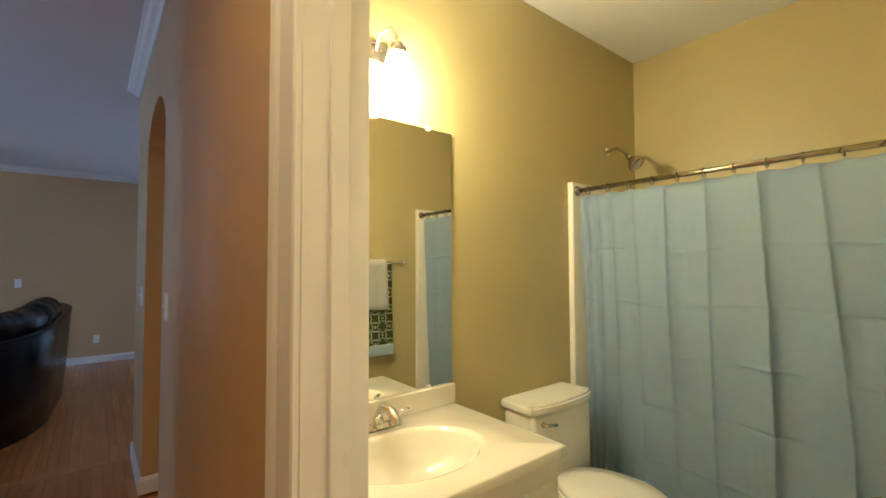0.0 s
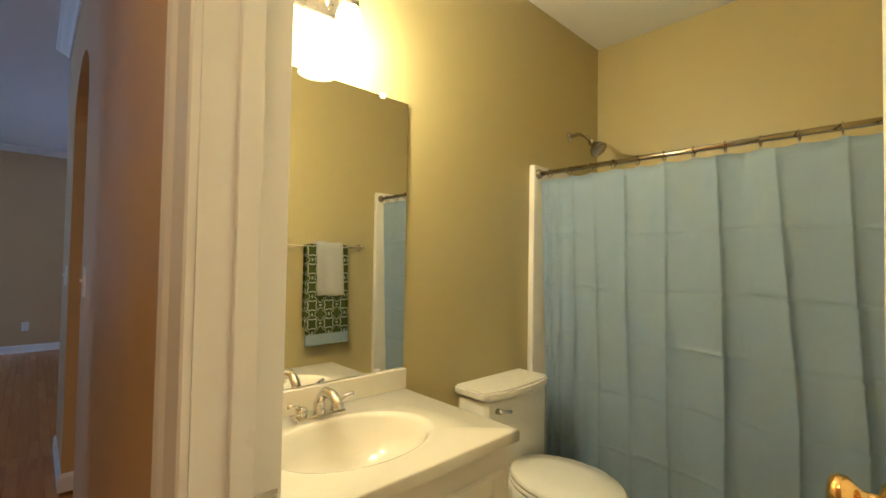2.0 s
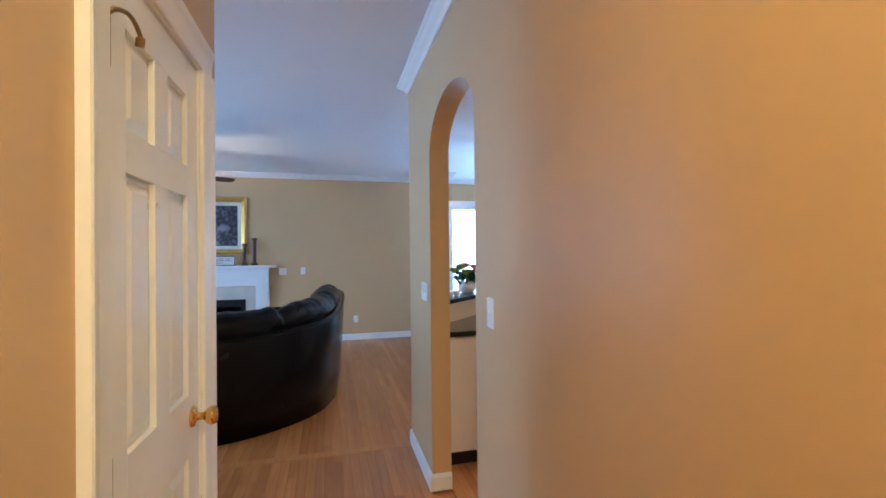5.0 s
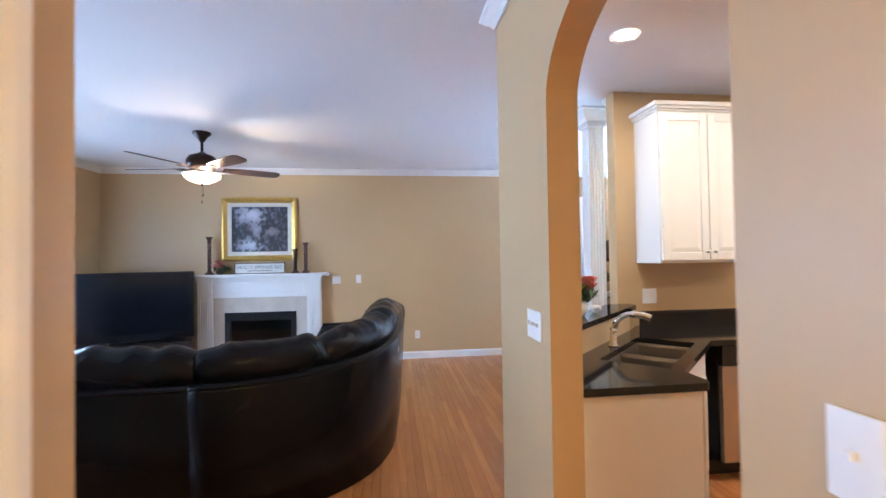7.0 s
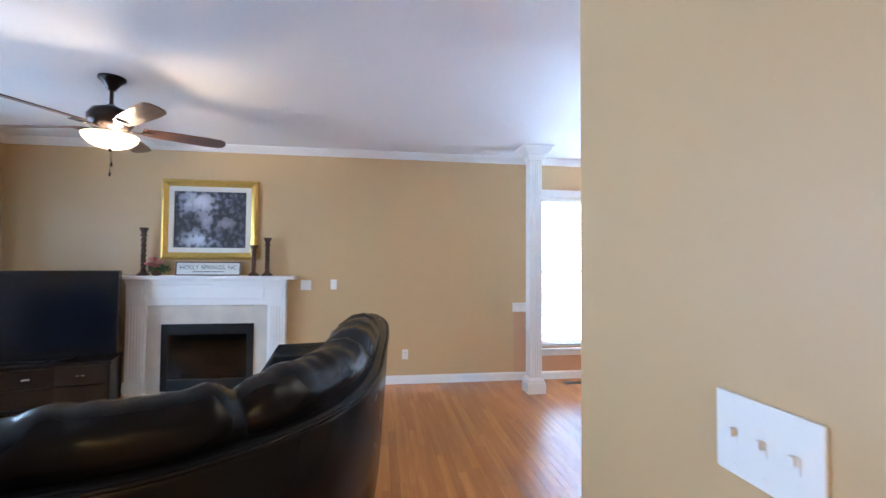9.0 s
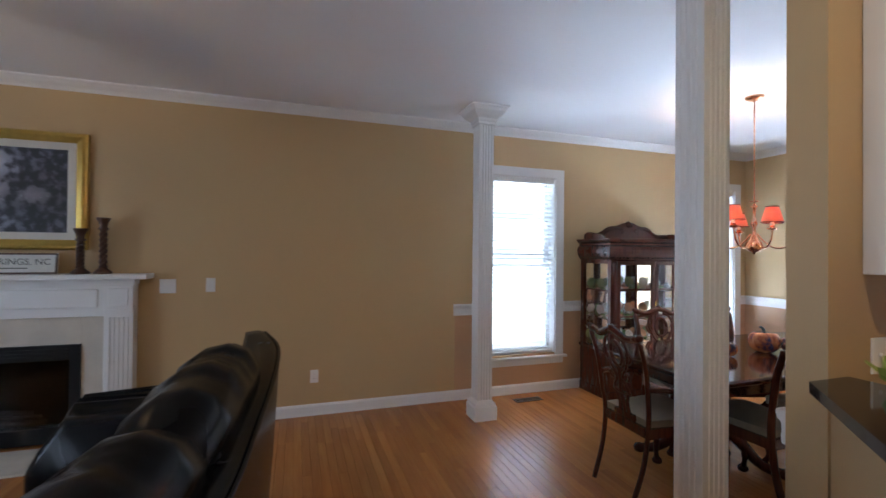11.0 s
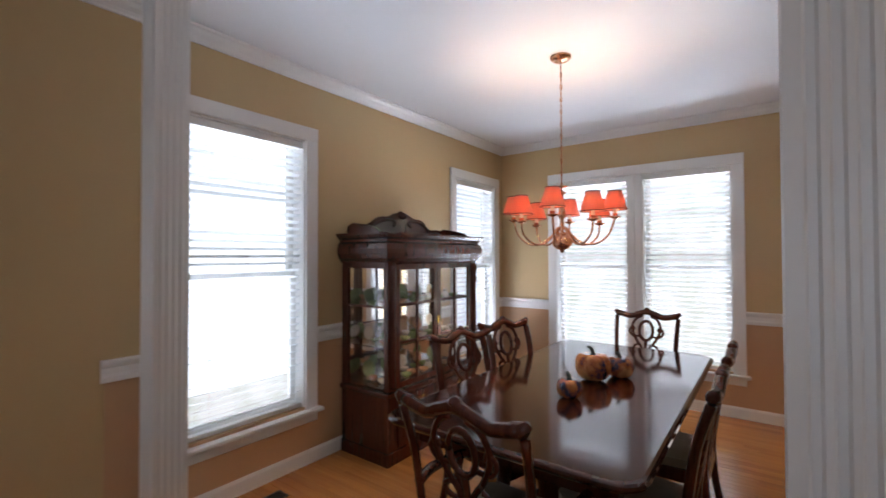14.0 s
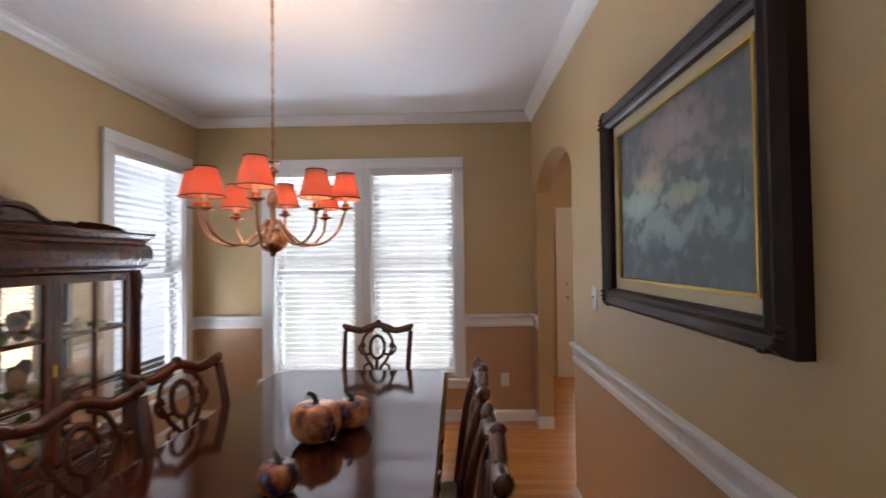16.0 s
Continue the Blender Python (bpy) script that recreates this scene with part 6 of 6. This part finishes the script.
for x in (A + 0.012, B - 0.042):
    part("back_post", boxes((x, x + 0.03, K - 0.06, K, 0.505, 1.4)), CHERRY_UP, cab)
    part("side_rail", boxes((x, x + 0.03, F + 0.05, K - 0.06, 1.36, 1.4)), CHERRY_UP, cab)
    g = part("side_glass", boxes((x + 0.012, x + 0.016, F + 0.05, K - 0.06, 0.505, 1.36)), GLASS, cab)
    g.visible_shadow = False
    part("side_bar", boxes((x + 0.004, x + 0.026, F + 0.05, K - 0.06, 1.08, 1.094)), CHERRY_UP, cab)
part("cabinet_back", boxes((A + 0.042, B - 0.042, K - 0.012, K, 0.505, 1.4)), MIRROR, cab, "mirrored back")
for x0, x1 in ((A + 0.092, 3.528), (3.532, B - 0.092)):
    z0, z1, m = 0.515, 1.39, 0.042
    d = part("glass_door", boxes((x0, x0 + m, F + 0.004, F + 0.028, z0, z1), (x1 - m, x1, F + 0.004, F + 0.028, z0, z1), (x0 + m, x1 - m, F + 0.004, F + 0.028, z0, z0 + m), (x0 + m, x1 - m, F + 0.004, F + 0.028, z1 - m, z1), bevel=0.003), CHERRY_UP, cab)
    mx_ = (x0 + x1) / 2
    part("muntin", boxes((mx_ - 0.008, mx_ + 0.008, F + 0.004, F + 0.02, z0 + m, z1 - m)), CHERRY_UP, d)
    for z in (0.83, 1.1):
        part("muntin", boxes((x0 + m, mx_ - 0.0081, F + 0.004, F + 0.02, z - 0.008, z + 0.008), (mx_ + 0.0081, x1 - m, F + 0.004, F + 0.02, z - 0.008, z + 0.008)), CHERRY_UP, d)
    g = part("pane", boxes((x0 + m, x1 - m, F + 0.021, F + 0.024, z0 + m, z1 - m)), GLASS, d)
    g.visible_shadow = False
part("door_key", boxes((3.522, 3.538, F - 0.004, F + 0.004, 0.92, 0.98), bevel=0.002), BRASS, cab)
SHELVES = (0.515, 0.80, 1.085)
for z in SHELVES[1:]:
    g = part("glass_shelf", boxes((A + 0.045, B - 0.045, F + 0.06, K - 0.014, z - 0.008, z)), GLASS, cab)
    g.visible_shadow = False
part("shelf_floor", boxes((A + 0.042, B - 0.042, F + 0.05, K - 0.012, 0.505, 0.515)), CHERRY, cab)
rings = [[(x, y, z) for x, y in ((A - o, F - o), (B + o, F - o), (B + o, K), (A - o, K))] for o, z in ((0.0, 1.4), (0.004, 1.41), (0.02, 1.43), (0.034, 1.465), (0.036, 1.5), (0.026, 1.535), (0.01, 1.55), (0.012, 1.565), (0.03, 1.58), (0.045, 1.6), (0.046, 1.612), (0.02, 1.615))]
part("cornice", loft(rings), CHERRY_UP, cab, "rounded frieze and cornice")
MID = (A + B) / 2 - 0.015
half = curve3([(0.56, 1.616, 0), (0.565, 1.64, 0), (0.54, 1.675, 0), (0.49, 1.685, 0), (0.44, 1.668, 0), (0.39, 1.664, 0), (0.345, 1.69, 0), (0.30, 1.735, 0), (0.24, 1.762, 0), (0.17, 1.765, 0), (0.12, 1.778, 0), (0.07, 1.80, 0), (0.03, 1.806, 0), (0.0, 1.822, 0)], 4)
line = [(MID - p.x, p.y) for p in half]
part("crest", slab(line + [(2 * MID - x, z) for x, z in line[::-1]], "y", K - 0.11, K - 0.08), CHERRY_UP, cab, "scrolled carved crest")
for s in (-1, 1):
    part("crest_scroll", tube(curve3([(MID + s * 0.53, K - 0.112, 1.65), (MID + s * 0.45, K - 0.115, 1.65), (MID + s * 0.38, K - 0.115, 1.648), (MID + s * 0.28, K - 0.115, 1.715), (MID + s * 0.16, K - 0.115, 1.742), (MID + s * 0.08, K - 0.115, 1.72), (MID + s * 0.11, K - 0.115, 1.69)]), 0.012, 8), CHERRY_UP, cab, "", True)
    side_x = MID + s * 0.55
    side_line = [(K - 0.08, 1.616), (K - 0.08, 1.665), (K - 0.14, 1.69), (K - 0.22, 1.665), (K - 0.29, 1.668), (K - 0.36, 1.65), (K - 0.41, 1.62), (K - 0.41, 1.616)]
    part("crest_return", slab(side_line, "x", side_x - 0.012, side_x + 0.012), CHERRY_UP, cab)
part("crest_shell", lathe([(0.001, -0.03), (0.03, -0.02), (0.042, 0.0), (0.03, 0.025), (0.001, 0.035)], 16, None, (MID, K - 0.112, 1.78)), CHERRY_UP, cab, "", True)

# china on the shelves
CREAM = mat("cream_china", (0.74, 0.70, 0.60), 0.15, coat=0.3, noise_scale=20, vary=0.06)
GREENC = mat("green_glazed_china", (0.20, 0.28, 0.12), 0.18, coat=0.3, noise_scale=18, vary=0.3)
PEACH = mat("peach_china", (0.62, 0.36, 0.22), 0.18, coat=0.3, noise_scale=18, vary=0.2)
rnd = random.Random(11)


def china(kind_, x, y, z, material, s, label):
    d = thing(kind_, label, "dish", "china in the cabinet", (x, y, z), rnd.uniform(0, 360))
    if kind_ == "bowl":
        part("body", lathe([(0.3 * s, 0), (0.32 * s, 0.06 * s), (0.7 * s, 0.3 * s), (s, 0.75 * s), (0.96 * s, 0.75 * s), (0.66 * s, 0.33 * s), (0.01, 0.12 * s)], 20), material, d, "", True)
    elif kind_ == "teacup":
        body = part("body", lathe([(0.4 * s, 0), (0.45 * s, 0.1 * s), (0.85 * s, 0.5 * s), (s, 1.2 * s), (0.94 * s, 1.2 * s), (0.78 * s, 0.5 * s), (0.01, 0.15 * s)], 18), material, d, "", True)
        part("handle", tube([(0.8 * s, 0, 0.4 * s), (1.4 * s, 0, 0.5 * s), (1.45 * s, 0, 0.9 * s), (0.95 * s, 0, 1.0 * s)], 0.1 * s, 6), material, d, "", True)
    else:
        part("body", lathe([(0.5 * s, 0), (0.9 * s, 0.3 * s), (s, 0.8 * s), (0.7 * s, 1.4 * s), (0.35 * s, 1.7 * s), (0.45 * s, 2.0 * s), (0.4 * s, 2.0 * s), (0.02, 1.6 * s)], 18), material, d, "", True)
    return d


for sz in SHELVES:
    for i in range(9):
        x = A + 0.14 + i * 0.107 + rnd.uniform(-0.01, 0.01)
        kind_ = rnd.choice(("bowl", "teacup", "vase", "bowl"))
        material, word = rnd.choice(((CREAM, "cream"), (GREENC, "green"), (PEACH, "peach"), (CREAM, "cream")))
        s = {"bowl": rnd.uniform(0.04, 0.048), "teacup": rnd.uniform(0.026, 0.03), "vase": rnd.uniform(0.032, 0.04)}[kind_]
        china(kind_, x, F + 0.17 + rnd.uniform(-0.02, 0.03), sz, material, s, "%s glazed china %s on the cabinet shelf" % (word, kind_))
    for i in range(8):
        kind_ = rnd.choice(("bowl", "teacup", "teacup", "vase"))
        material, word = rnd.choice(((CREAM, "cream"), (GREENC, "green"), (PEACH, "peach")))
        s = {"bowl": 0.04, "teacup": 0.03, "vase": 0.036}[kind_] * rnd.uniform(0.9, 1.1)
        china(kind_, A + 0.15 + i * 0.118 + rnd.uniform(-0.012, 0.012), F + 0.29 + rnd.uniform(-0.01, 0.01), sz, material, s, "%s glazed china %s on the cabinet shelf" % (word, kind_))
    for i in range(5):
        x, r = A + 0.2 + i * 0.19, rnd.uniform(0.05, 0.064)
        d = thing("plate", "round cream china plate standing on the shelf", "dish", "china in the cabinet", (x, K - 0.075, sz), 0)
        bm = lathe([(0.55 * r, 0), (0.6 * r, 0.004), (r, 0.016), (0.99 * r, 0.02), (0.58 * r, 0.008), (0.01, 0.007)], 28)
        bmesh.ops.transform(bm, verts=bm.verts, matrix=Matrix.Translation((0, 0.0, r * 0.985)) @ Matrix.Rotation(radians(76), 4, "X"))
        part("body", bm, rnd.choice((CREAM, GREENC, PEACH, GREENC)), d, "", True)

# ---- kitchen ----
GRANITE = mat("black_granite", (0.013, 0.012, 0.012), 0.07, noise_scale=160, vary=0.6, coat=0.0)
KW = SOUTH - 0.122
for k, x0 in enumerate((1.72, 2.47, 3.22)):
    x1 = x0 + 0.745
    u = thing("wall_cabinet", "white raised-panel kitchen wall cabinet", "cabinet", "kitchen wall cabinets")
    part("body", boxes((x0, x1, 5.155, KW, 1.40, 2.49), bevel=0.002), WHITE_CAB, u)
    m_ = (x0 + x1) / 2
    cab_door(u, x0 + 0.012, m_ - 0.004, 5.154, 1.42, 2.475, "door", (m_ - 0.03, 1.48))
    cab_door(u, m_ + 0.004, x1 - 0.012, 5.154, 1.42, 2.475, "door", (m_ + 0.03, 1.48))
    side_out = 1 if k == 0 else 0
    part("cornice", boxes((x0 - 0.04 * side_out, x1, 5.115, KW, 2.525, 2.555), (x0 - 0.025 * side_out, x1, 5.13, KW, 2.505, 2.525), (x0 - 0.012 * side_out, x1, 5.143, KW, 2.49, 2.505), bevel=0.006), WHITE_CAB, u)

# worktop: along the pillar, across the corner and along the wall
edge = [(0.51, 4.0), (1.165, 4.0), (1.19, 4.025), (1.19, 4.19), (1.83, 4.82), (4.3, 4.82), (4.3, KW), (1.70, KW), (1.57, 5.30), (0.51, 4.24)]
worktop = thing("worktop", "polished black granite kitchen worktop", "worktop")
SC, SD = Vector((1.28, 4.65)), Vector((0.7071, 0.7071))
SN = Vector((0.7071, -0.7071))


def at_sink(u, v):
    q = SC + SD * u + SN * v
    return (q.x, q.y)


hole = [at_sink(*p) for p in ((-0.38, -0.14), (0.38, -0.14), (0.38, 0.2), (-0.38, 0.2))]
bm = bmesh.new()
for poly in ([edge[9], edge[0], edge[1], edge[2], edge[3], hole[3], hole[0]], [edge[3], edge[4], hole[2], hole[3]], [edge[4], edge[5], edge[6], edge[7], edge[8], hole[1], hole[2]], [edge[8], edge[9], hole[0], hole[1]]):
    slab(poly, "z", 0.878, 0.912, bm)
part("slab", bm, GRANITE, worktop)
part("backsplash", boxes((1.73, 4.3, KW - 0.02, KW, 0.912, 1.025), bevel=0.003), GRANITE, worktop)

# Steel darkened in its colour to dim bright reflections in the bowls.
SINKSTEEL = mat("darkened_sink_steel", (0.29, 0.27, 0.24), 0.33, 1.0, noise_scale=12, vary=0.04)
sink = thing("kitchen_sink", "stainless steel double kitchen sink under a faucet", "sink")
for u0, u1 in ((-0.38, -0.015), (0.015, 0.38)):
    def ring(i, z):
        return [(*at_sink(u, v), z) for u, v in ((u0 + i, -0.14 + i), (u1 - i, -0.14 + i), (u1 - i, 0.2 - i), (u0 + i, 0.2 - i))]
    bm = bmesh.new()
    loops = [[bm.verts.new(p) for p in ring(i, z)] for i, z in ((-0.01, 0.877), (0.0, 0.8768), (0.006, 0.86), (0.02, 0.70), (0.05, 0.685))]
    for a, b2 in zip(loops, loops[1:]):
        for i in range(4):
            bm.faces.new((a[i], a[(i + 1) % 4], b2[(i + 1) % 4], b2[i]))
    bm.faces.new(loops[-1])
    part("bowl", bm, SINKSTEEL, sink)
part("divider", slab([at_sink(-0.016, -0.14), at_sink(0.016, -0.14), at_sink(0.016, 0.2), at_sink(-0.016, 0.2)], "z", 0.70, 0.872), SINKSTEEL, sink)
tap = thing("kitchen_faucet", "brushed chrome pull-out kitchen faucet", "faucet", place=(*at_sink(0.0, -0.18), 0.912), turn=-45)
part("base", lathe([(0.03, 0), (0.03, 0.008), (0.022, 0.014), (0.02, 0.09), (0.022, 0.11)], 20), CHROME, tap, "", True)
part("spout", tube(curve3([(0, 0, 0.09), (0.02, 0, 0.15), (0.08, 0, 0.195), (0.16, 0, 0.2), (0.215, 0, 0.185)]), [0.017] * 20 + [0.021] * 13, 12), CHROME, tap, "", True)
part("handle", tube([(0, 0.02, 0.08), (0, 0.05, 0.095), (0.0, 0.09, 0.13)], [0.012, 0.009, 0.007], 10), CHROME, tap, "", True)


def base_unit(label, poly, name="base_cabinet", top=0.876):
    u = thing(name, label, "cabinet", "kitchen base cabinets")
    part("body", slab(poly, "z", 0.1, top), WHITE_CAB, u)
    return u


end_unit = base_unit("white kitchen base cabinet with a plain end panel", [(0.512, 4.025), (1.16, 4.025), (1.16, 4.17), (0.75, 4.2), (0.512, 4.2)])
part("end_panel", boxes((0.53, 1.15, 4.0165, 4.0246, 0.105, 0.872), bevel=0.003), WHITE_CAB, end_unit)
part("corner_trim", boxes((1.1505, 1.166, 4.012, 4.0246, 0.1, 0.874), bevel=0.003), WHITE_CAB, end_unit)
u = base_unit("white corner sink base cabinet", [(1.165, 4.215), (1.81, 4.85), (1.81, KW), (1.74, KW), (0.76, 4.47), (0.76, 4.21)], top=0.67)
part("front_rail", slab([(1.14, 4.19), (1.81, 4.85), (1.80, 4.87), (1.12, 4.2)], "z", 0.671, 0.876), WHITE_CAB, u)
part("door", slab([(1.20, 4.236), (1.75, 4.786), (1.76, 4.775), (1.21, 4.225)], "z", 0.13, 0.7), WHITE_CAB, u)
u = thing("base_cabinet", "white kitchen base cabinet with a drawer and doors", "cabinet", "kitchen base cabinets")
part("body", boxes((2.535, 3.28, 4.87, KW, 0.1, 0.876)), WHITE_CAB, u)
cab_door(u, 2.55, 3.265, 4.87, 0.70, 0.86, "drawer", (2.9, 0.78))
cab_door(u, 2.55, 2.905, 4.87, 0.13, 0.68, "door", (2.875, 0.62))
cab_door(u, 2.91, 3.265, 4.87, 0.13, 0.68, "door", (2.94, 0.62))
copy_thing(u, pose(0.76, 0, 0))
part("toe_kick", boxes((1.9, 2.53, 4.95, KW, 0, 0.1)), BLACKPL, thing("toe_kick_board", "dark recessed kick board under the cabinets", "kick board"))
kb = thing("toe_kick_board", "dark recessed kick board under the cabinets", "kick board")
part("board", boxes((2.535, 4.04, 4.94, KW, 0, 0.1)), BLACKPL, kb)
kb = thing("toe_kick_board", "dark recessed kick board under the cabinets", "kick board")
part("board", boxes((0.52, 1.12, 4.06, 4.45, 0, 0.1)), BLACKPL, kb)

dw = thing("dishwasher", "stainless steel dishwasher with a black control panel", "dishwasher")
part("body", boxes((1.915, 2.53, 4.88, KW, 0.1, 0.876)), BLACKPL, dw)
part("door_panel", boxes((1.925, 2.52, 4.845, 4.88, 0.12, 0.735), bevel=0.004), STEEL, dw)
cp = part("control_panel", boxes((1.925, 2.52, 4.84, 4.88, 0.738, 0.87), bevel=0.004), BLACKPL, dw)
part("badge", boxes((2.18, 2.26, 4.8425, 4.845, 0.2, 0.208)), CHROME, dw)
part("status_light", boxes((2.46, 2.472, 4.8385, 4.84, 0.80, 0.81)), glow("blue_status_light", (0.1, 0.3, 1.0), 4), cp)
part("label_mark", boxes((2.40, 2.44, 4.8388, 4.84, 0.80, 0.81)), STEEL, cp)

# raised bar across the corner
bar_w = [(0.507, 4.24), (0.507, 4.40), (1.556, 5.45), (1.556, 5.29)]
structure("wall_bar", slab(bar_w, "z", 0.0, 1.05), WALL, "low tan painted wall behind the sink", "wall")
ledge = thing("bar_ledge", "black granite ledge on the low wall", "worktop")
part("slab", slab([(0.508, 4.22), (0.508, 4.49), (1.47, 5.456), (1.65, 5.456), (1.65, 5.36)], "z", 1.052, 1.085), GRANITE, ledge)
bq = thing("flower_bouquet", "bouquet of coral and lime flowers in a bowl", "flowers", place=(0.97, 4.90, 1.085))
part("vase", lathe([(0.05, 0), (0.075, 0.03), (0.08, 0.07), (0.06, 0.1)], 20), CREAM, bq, "", True)
leaves(bq, (0, 0, 0.14), (0.13, 0.13, 0.07), 140, LEAF, 0.035, 8)
for k, (dx, dy, dz, mt) in enumerate(((0.06, -0.06, 0.2, CORAL), (-0.07, -0.03, 0.2, LIME), (0.0, 0.07, 0.21, CORAL), (-0.03, -0.09, 0.16, LIME), (0.1, 0.02, 0.16, CORAL), (-0.1, 0.05, 0.17, LIME))):
    blossom(bq, (dx, dy, dz), 0.07, mt, k)
for k, (x, y) in enumerate(((0.80, 4.66), (0.72, 4.60), (1.16, 5.02))):
    china("teacup", x, y, 1.085, CREAM, 0.04, "white cup on the granite ledge")

# recessed lights; all but the first are unseen and added
for kx, ky in KITCHEN:
    rl = thing("recessed_light", "round white recessed ceiling light, lit, one of five, four added", "ceiling lamp", "kitchen ceiling lights", (kx, ky, 0))
    bm = lathe([(0.085, TOP - 0.006), (0.09, TOP - 0.001), (0.06, TOP - 0.001), (0.055, TOP - 0.004)], 28)
    bmesh.ops.delete(bm, geom=[f for f in bm.faces if len(f.verts) > 4], context="FACES")
    part("trim_ring", bm, PLASTIC, rl, "", True)
    part("lens", lathe([(0.06, TOP - 0.004), (0.06, TOP - 0.002)], 24), glow("lit_lens", (1.0, 0.86, 0.66), 9), rl)

# glazed back door seen through the arch
bdoor = thing("door_3", "white back door with a tall glass light", "door", kind="structure")
part("frame", boxes((6.86, 6.9, 4.12, 4.2, 0, 2.04), (6.86, 6.9, 4.985, 5.06, 0, 2.04), (6.86, 6.9, 4.2, 4.985, 1.97, 2.04), bevel=0.004), TRIM, bdoor)
dl = part("leaf", boxes((6.865, 6.895, 4.2, 4.33, 0, 1.97), (6.865, 6.895, 4.855, 4.985, 0, 1.97), (6.865, 6.895, 4.33, 4.855, 0, 0.22), (6.865, 6.895, 4.33, 4.855, 1.83, 1.97), bevel=0.004), TRIM, bdoor)
# The pane itself glows in place of daylight behind the glass.
pane = part("pane", boxes((6.878, 6.882, 4.33, 4.855, 0.22, 1.83)), glow("daylight_glow_pane", (0.92, 0.97, 1.0), 2.5), dl)
for z in (0.96, 1.12):
    part("knob", lathe([(0.001, -0.022), (0.018, -0.014), (0.022, 0), (0.018, 0.014), (0.001, 0.022)], 14, None, (6.845, 4.93, z)), BRASS, dl, "brass knob", True)

# ---- floor boards ----
W, GAP = 0.0575, 0.0005
near, far = [], []
rnd = random.Random(5)


def boards(x0, x1, y0, y1, keep):
    x = x0
    while x < x1 - 0.005:
        w, y = min(W, x1 - x), y0 - rnd.uniform(0, 0.8)
        while y < y1:
            n_ = y + rnd.uniform(0.55, 1.5)
            a, b2 = max(y, y0), min(n_, y1)
            if b2 - a > 0.02:
                (near if keep(x, (a + b2) / 2) else far).append((x, x + w, a, b2))
            y = n_
        x += W


def close(x, y):
    return (0.38 < x < 2.2 and 5.6 < y < 8.4) or (-0.1 < x < 0.5 and 4.5 < y < 8.4)


boards(WEST, EAST, 4.5, NORTH, close)
boards(-0.597, HALL, -3.0, 4.42, lambda x, y: False)
boards(WEST, -0.597, 2.9, 4.42, lambda x, y: False)
boards(0.505, 6.9, 2.07, 4.42, lambda x, y: False)
boards(EAST, 6.9, 4.5, 5.47, lambda x, y: False)
random.Random(3).shuffle(near)
far += near[300:]
near = near[:300]
verts, faces = [], []
for x0, x1, y0, y1 in far:
    i = len(verts)
    e = 0.0004
    verts += [(x0 + GAP, y0 + GAP, -0.02), (x1 - GAP, y0 + GAP, -0.02), (x1 - GAP, y1 - GAP, -0.02), (x0 + GAP, y1 - GAP, -0.02)]
    verts += [(x0 + GAP, y0 + GAP, -e), (x1 - GAP, y0 + GAP, -e), (x1 - GAP, y1 - GAP, -e), (x0 + GAP, y1 - GAP, -e)]
    verts += [(x0 + GAP + e, y0 + GAP + e, 0), (x1 - GAP - e, y0 + GAP + e, 0), (x1 - GAP - e, y1 - GAP - e, 0), (x0 + GAP + e, y1 - GAP - e, 0)]
    for o in (0, 4):
        faces += [(i + o + k, i + o + (k + 1) % 4, i + o + 4 + (k + 1) % 4, i + o + 4 + k) for k in range(4)]
    faces.append((i + 8, i + 9, i + 10, i + 11))
me = bpy.data.meshes.new("floor_boards")
me.from_pydata(verts, [], faces)
me.materials.append(OAK_REST)
floor = tagged(new("floor"), "warm oak strip floor, satin varnish", "floor", "", "structure")
rest = new("floor_boards", me)
rest.parent = floor
rest["kind"] = "stuff"
rest["label"] = "oak floor boards"
bm = boxes((-0.5, 0.5, -0.5, 0.5, -0.02, 0), bm=None)
bmesh.ops.bevel(bm, geom=[e for e in bm.edges if all(v.co.z > -0.01 for v in e.verts)], offset=0.0005, segments=1, affect="EDGES")
shapes = {}
for x0, x1, y0, y1 in near:
    key = (round((x1 - x0) * 1000), round((y1 - y0) / 0.1))
    if key not in shapes:
        b2 = bm.copy()
        L = max(0.02, y1 - y0) - 2 * GAP
        for v in b2.verts:
            v.co.x = math.copysign((x1 - x0) / 2 - GAP - (0.5 - abs(v.co.x)), v.co.x)
            v.co.y = math.copysign(L / 2 - (0.5 - abs(v.co.y)), v.co.y)
        shapes[key] = ([], b2, L, bpy.data.meshes.new("board"))
        b2.to_mesh(shapes[key][3])
        b2.free()
        shapes[key][3].materials.append(OAK)
    ob = new("board", shapes[key][3])
    ob.parent = floor
    ob.location = ((x0 + x1) / 2, (y0 + y1) / 2, 0)
    ob.scale.y = (y1 - y0 - 2 * GAP) / shapes[key][2]
bm.free()
# threshold strip where the hall floor meets the living room
structure("threshold_strip", boxes((-0.597, HALL, 4.421, 4.499, -0.02, 0.001), (WEST, -0.597, 4.421, 4.499, -0.02, 0.001), (0.505, EAST, 4.421, 4.499, -0.02, 0.0005), bevel=0.001), OAK_REST, "flush oak border board across the floor", "floor")
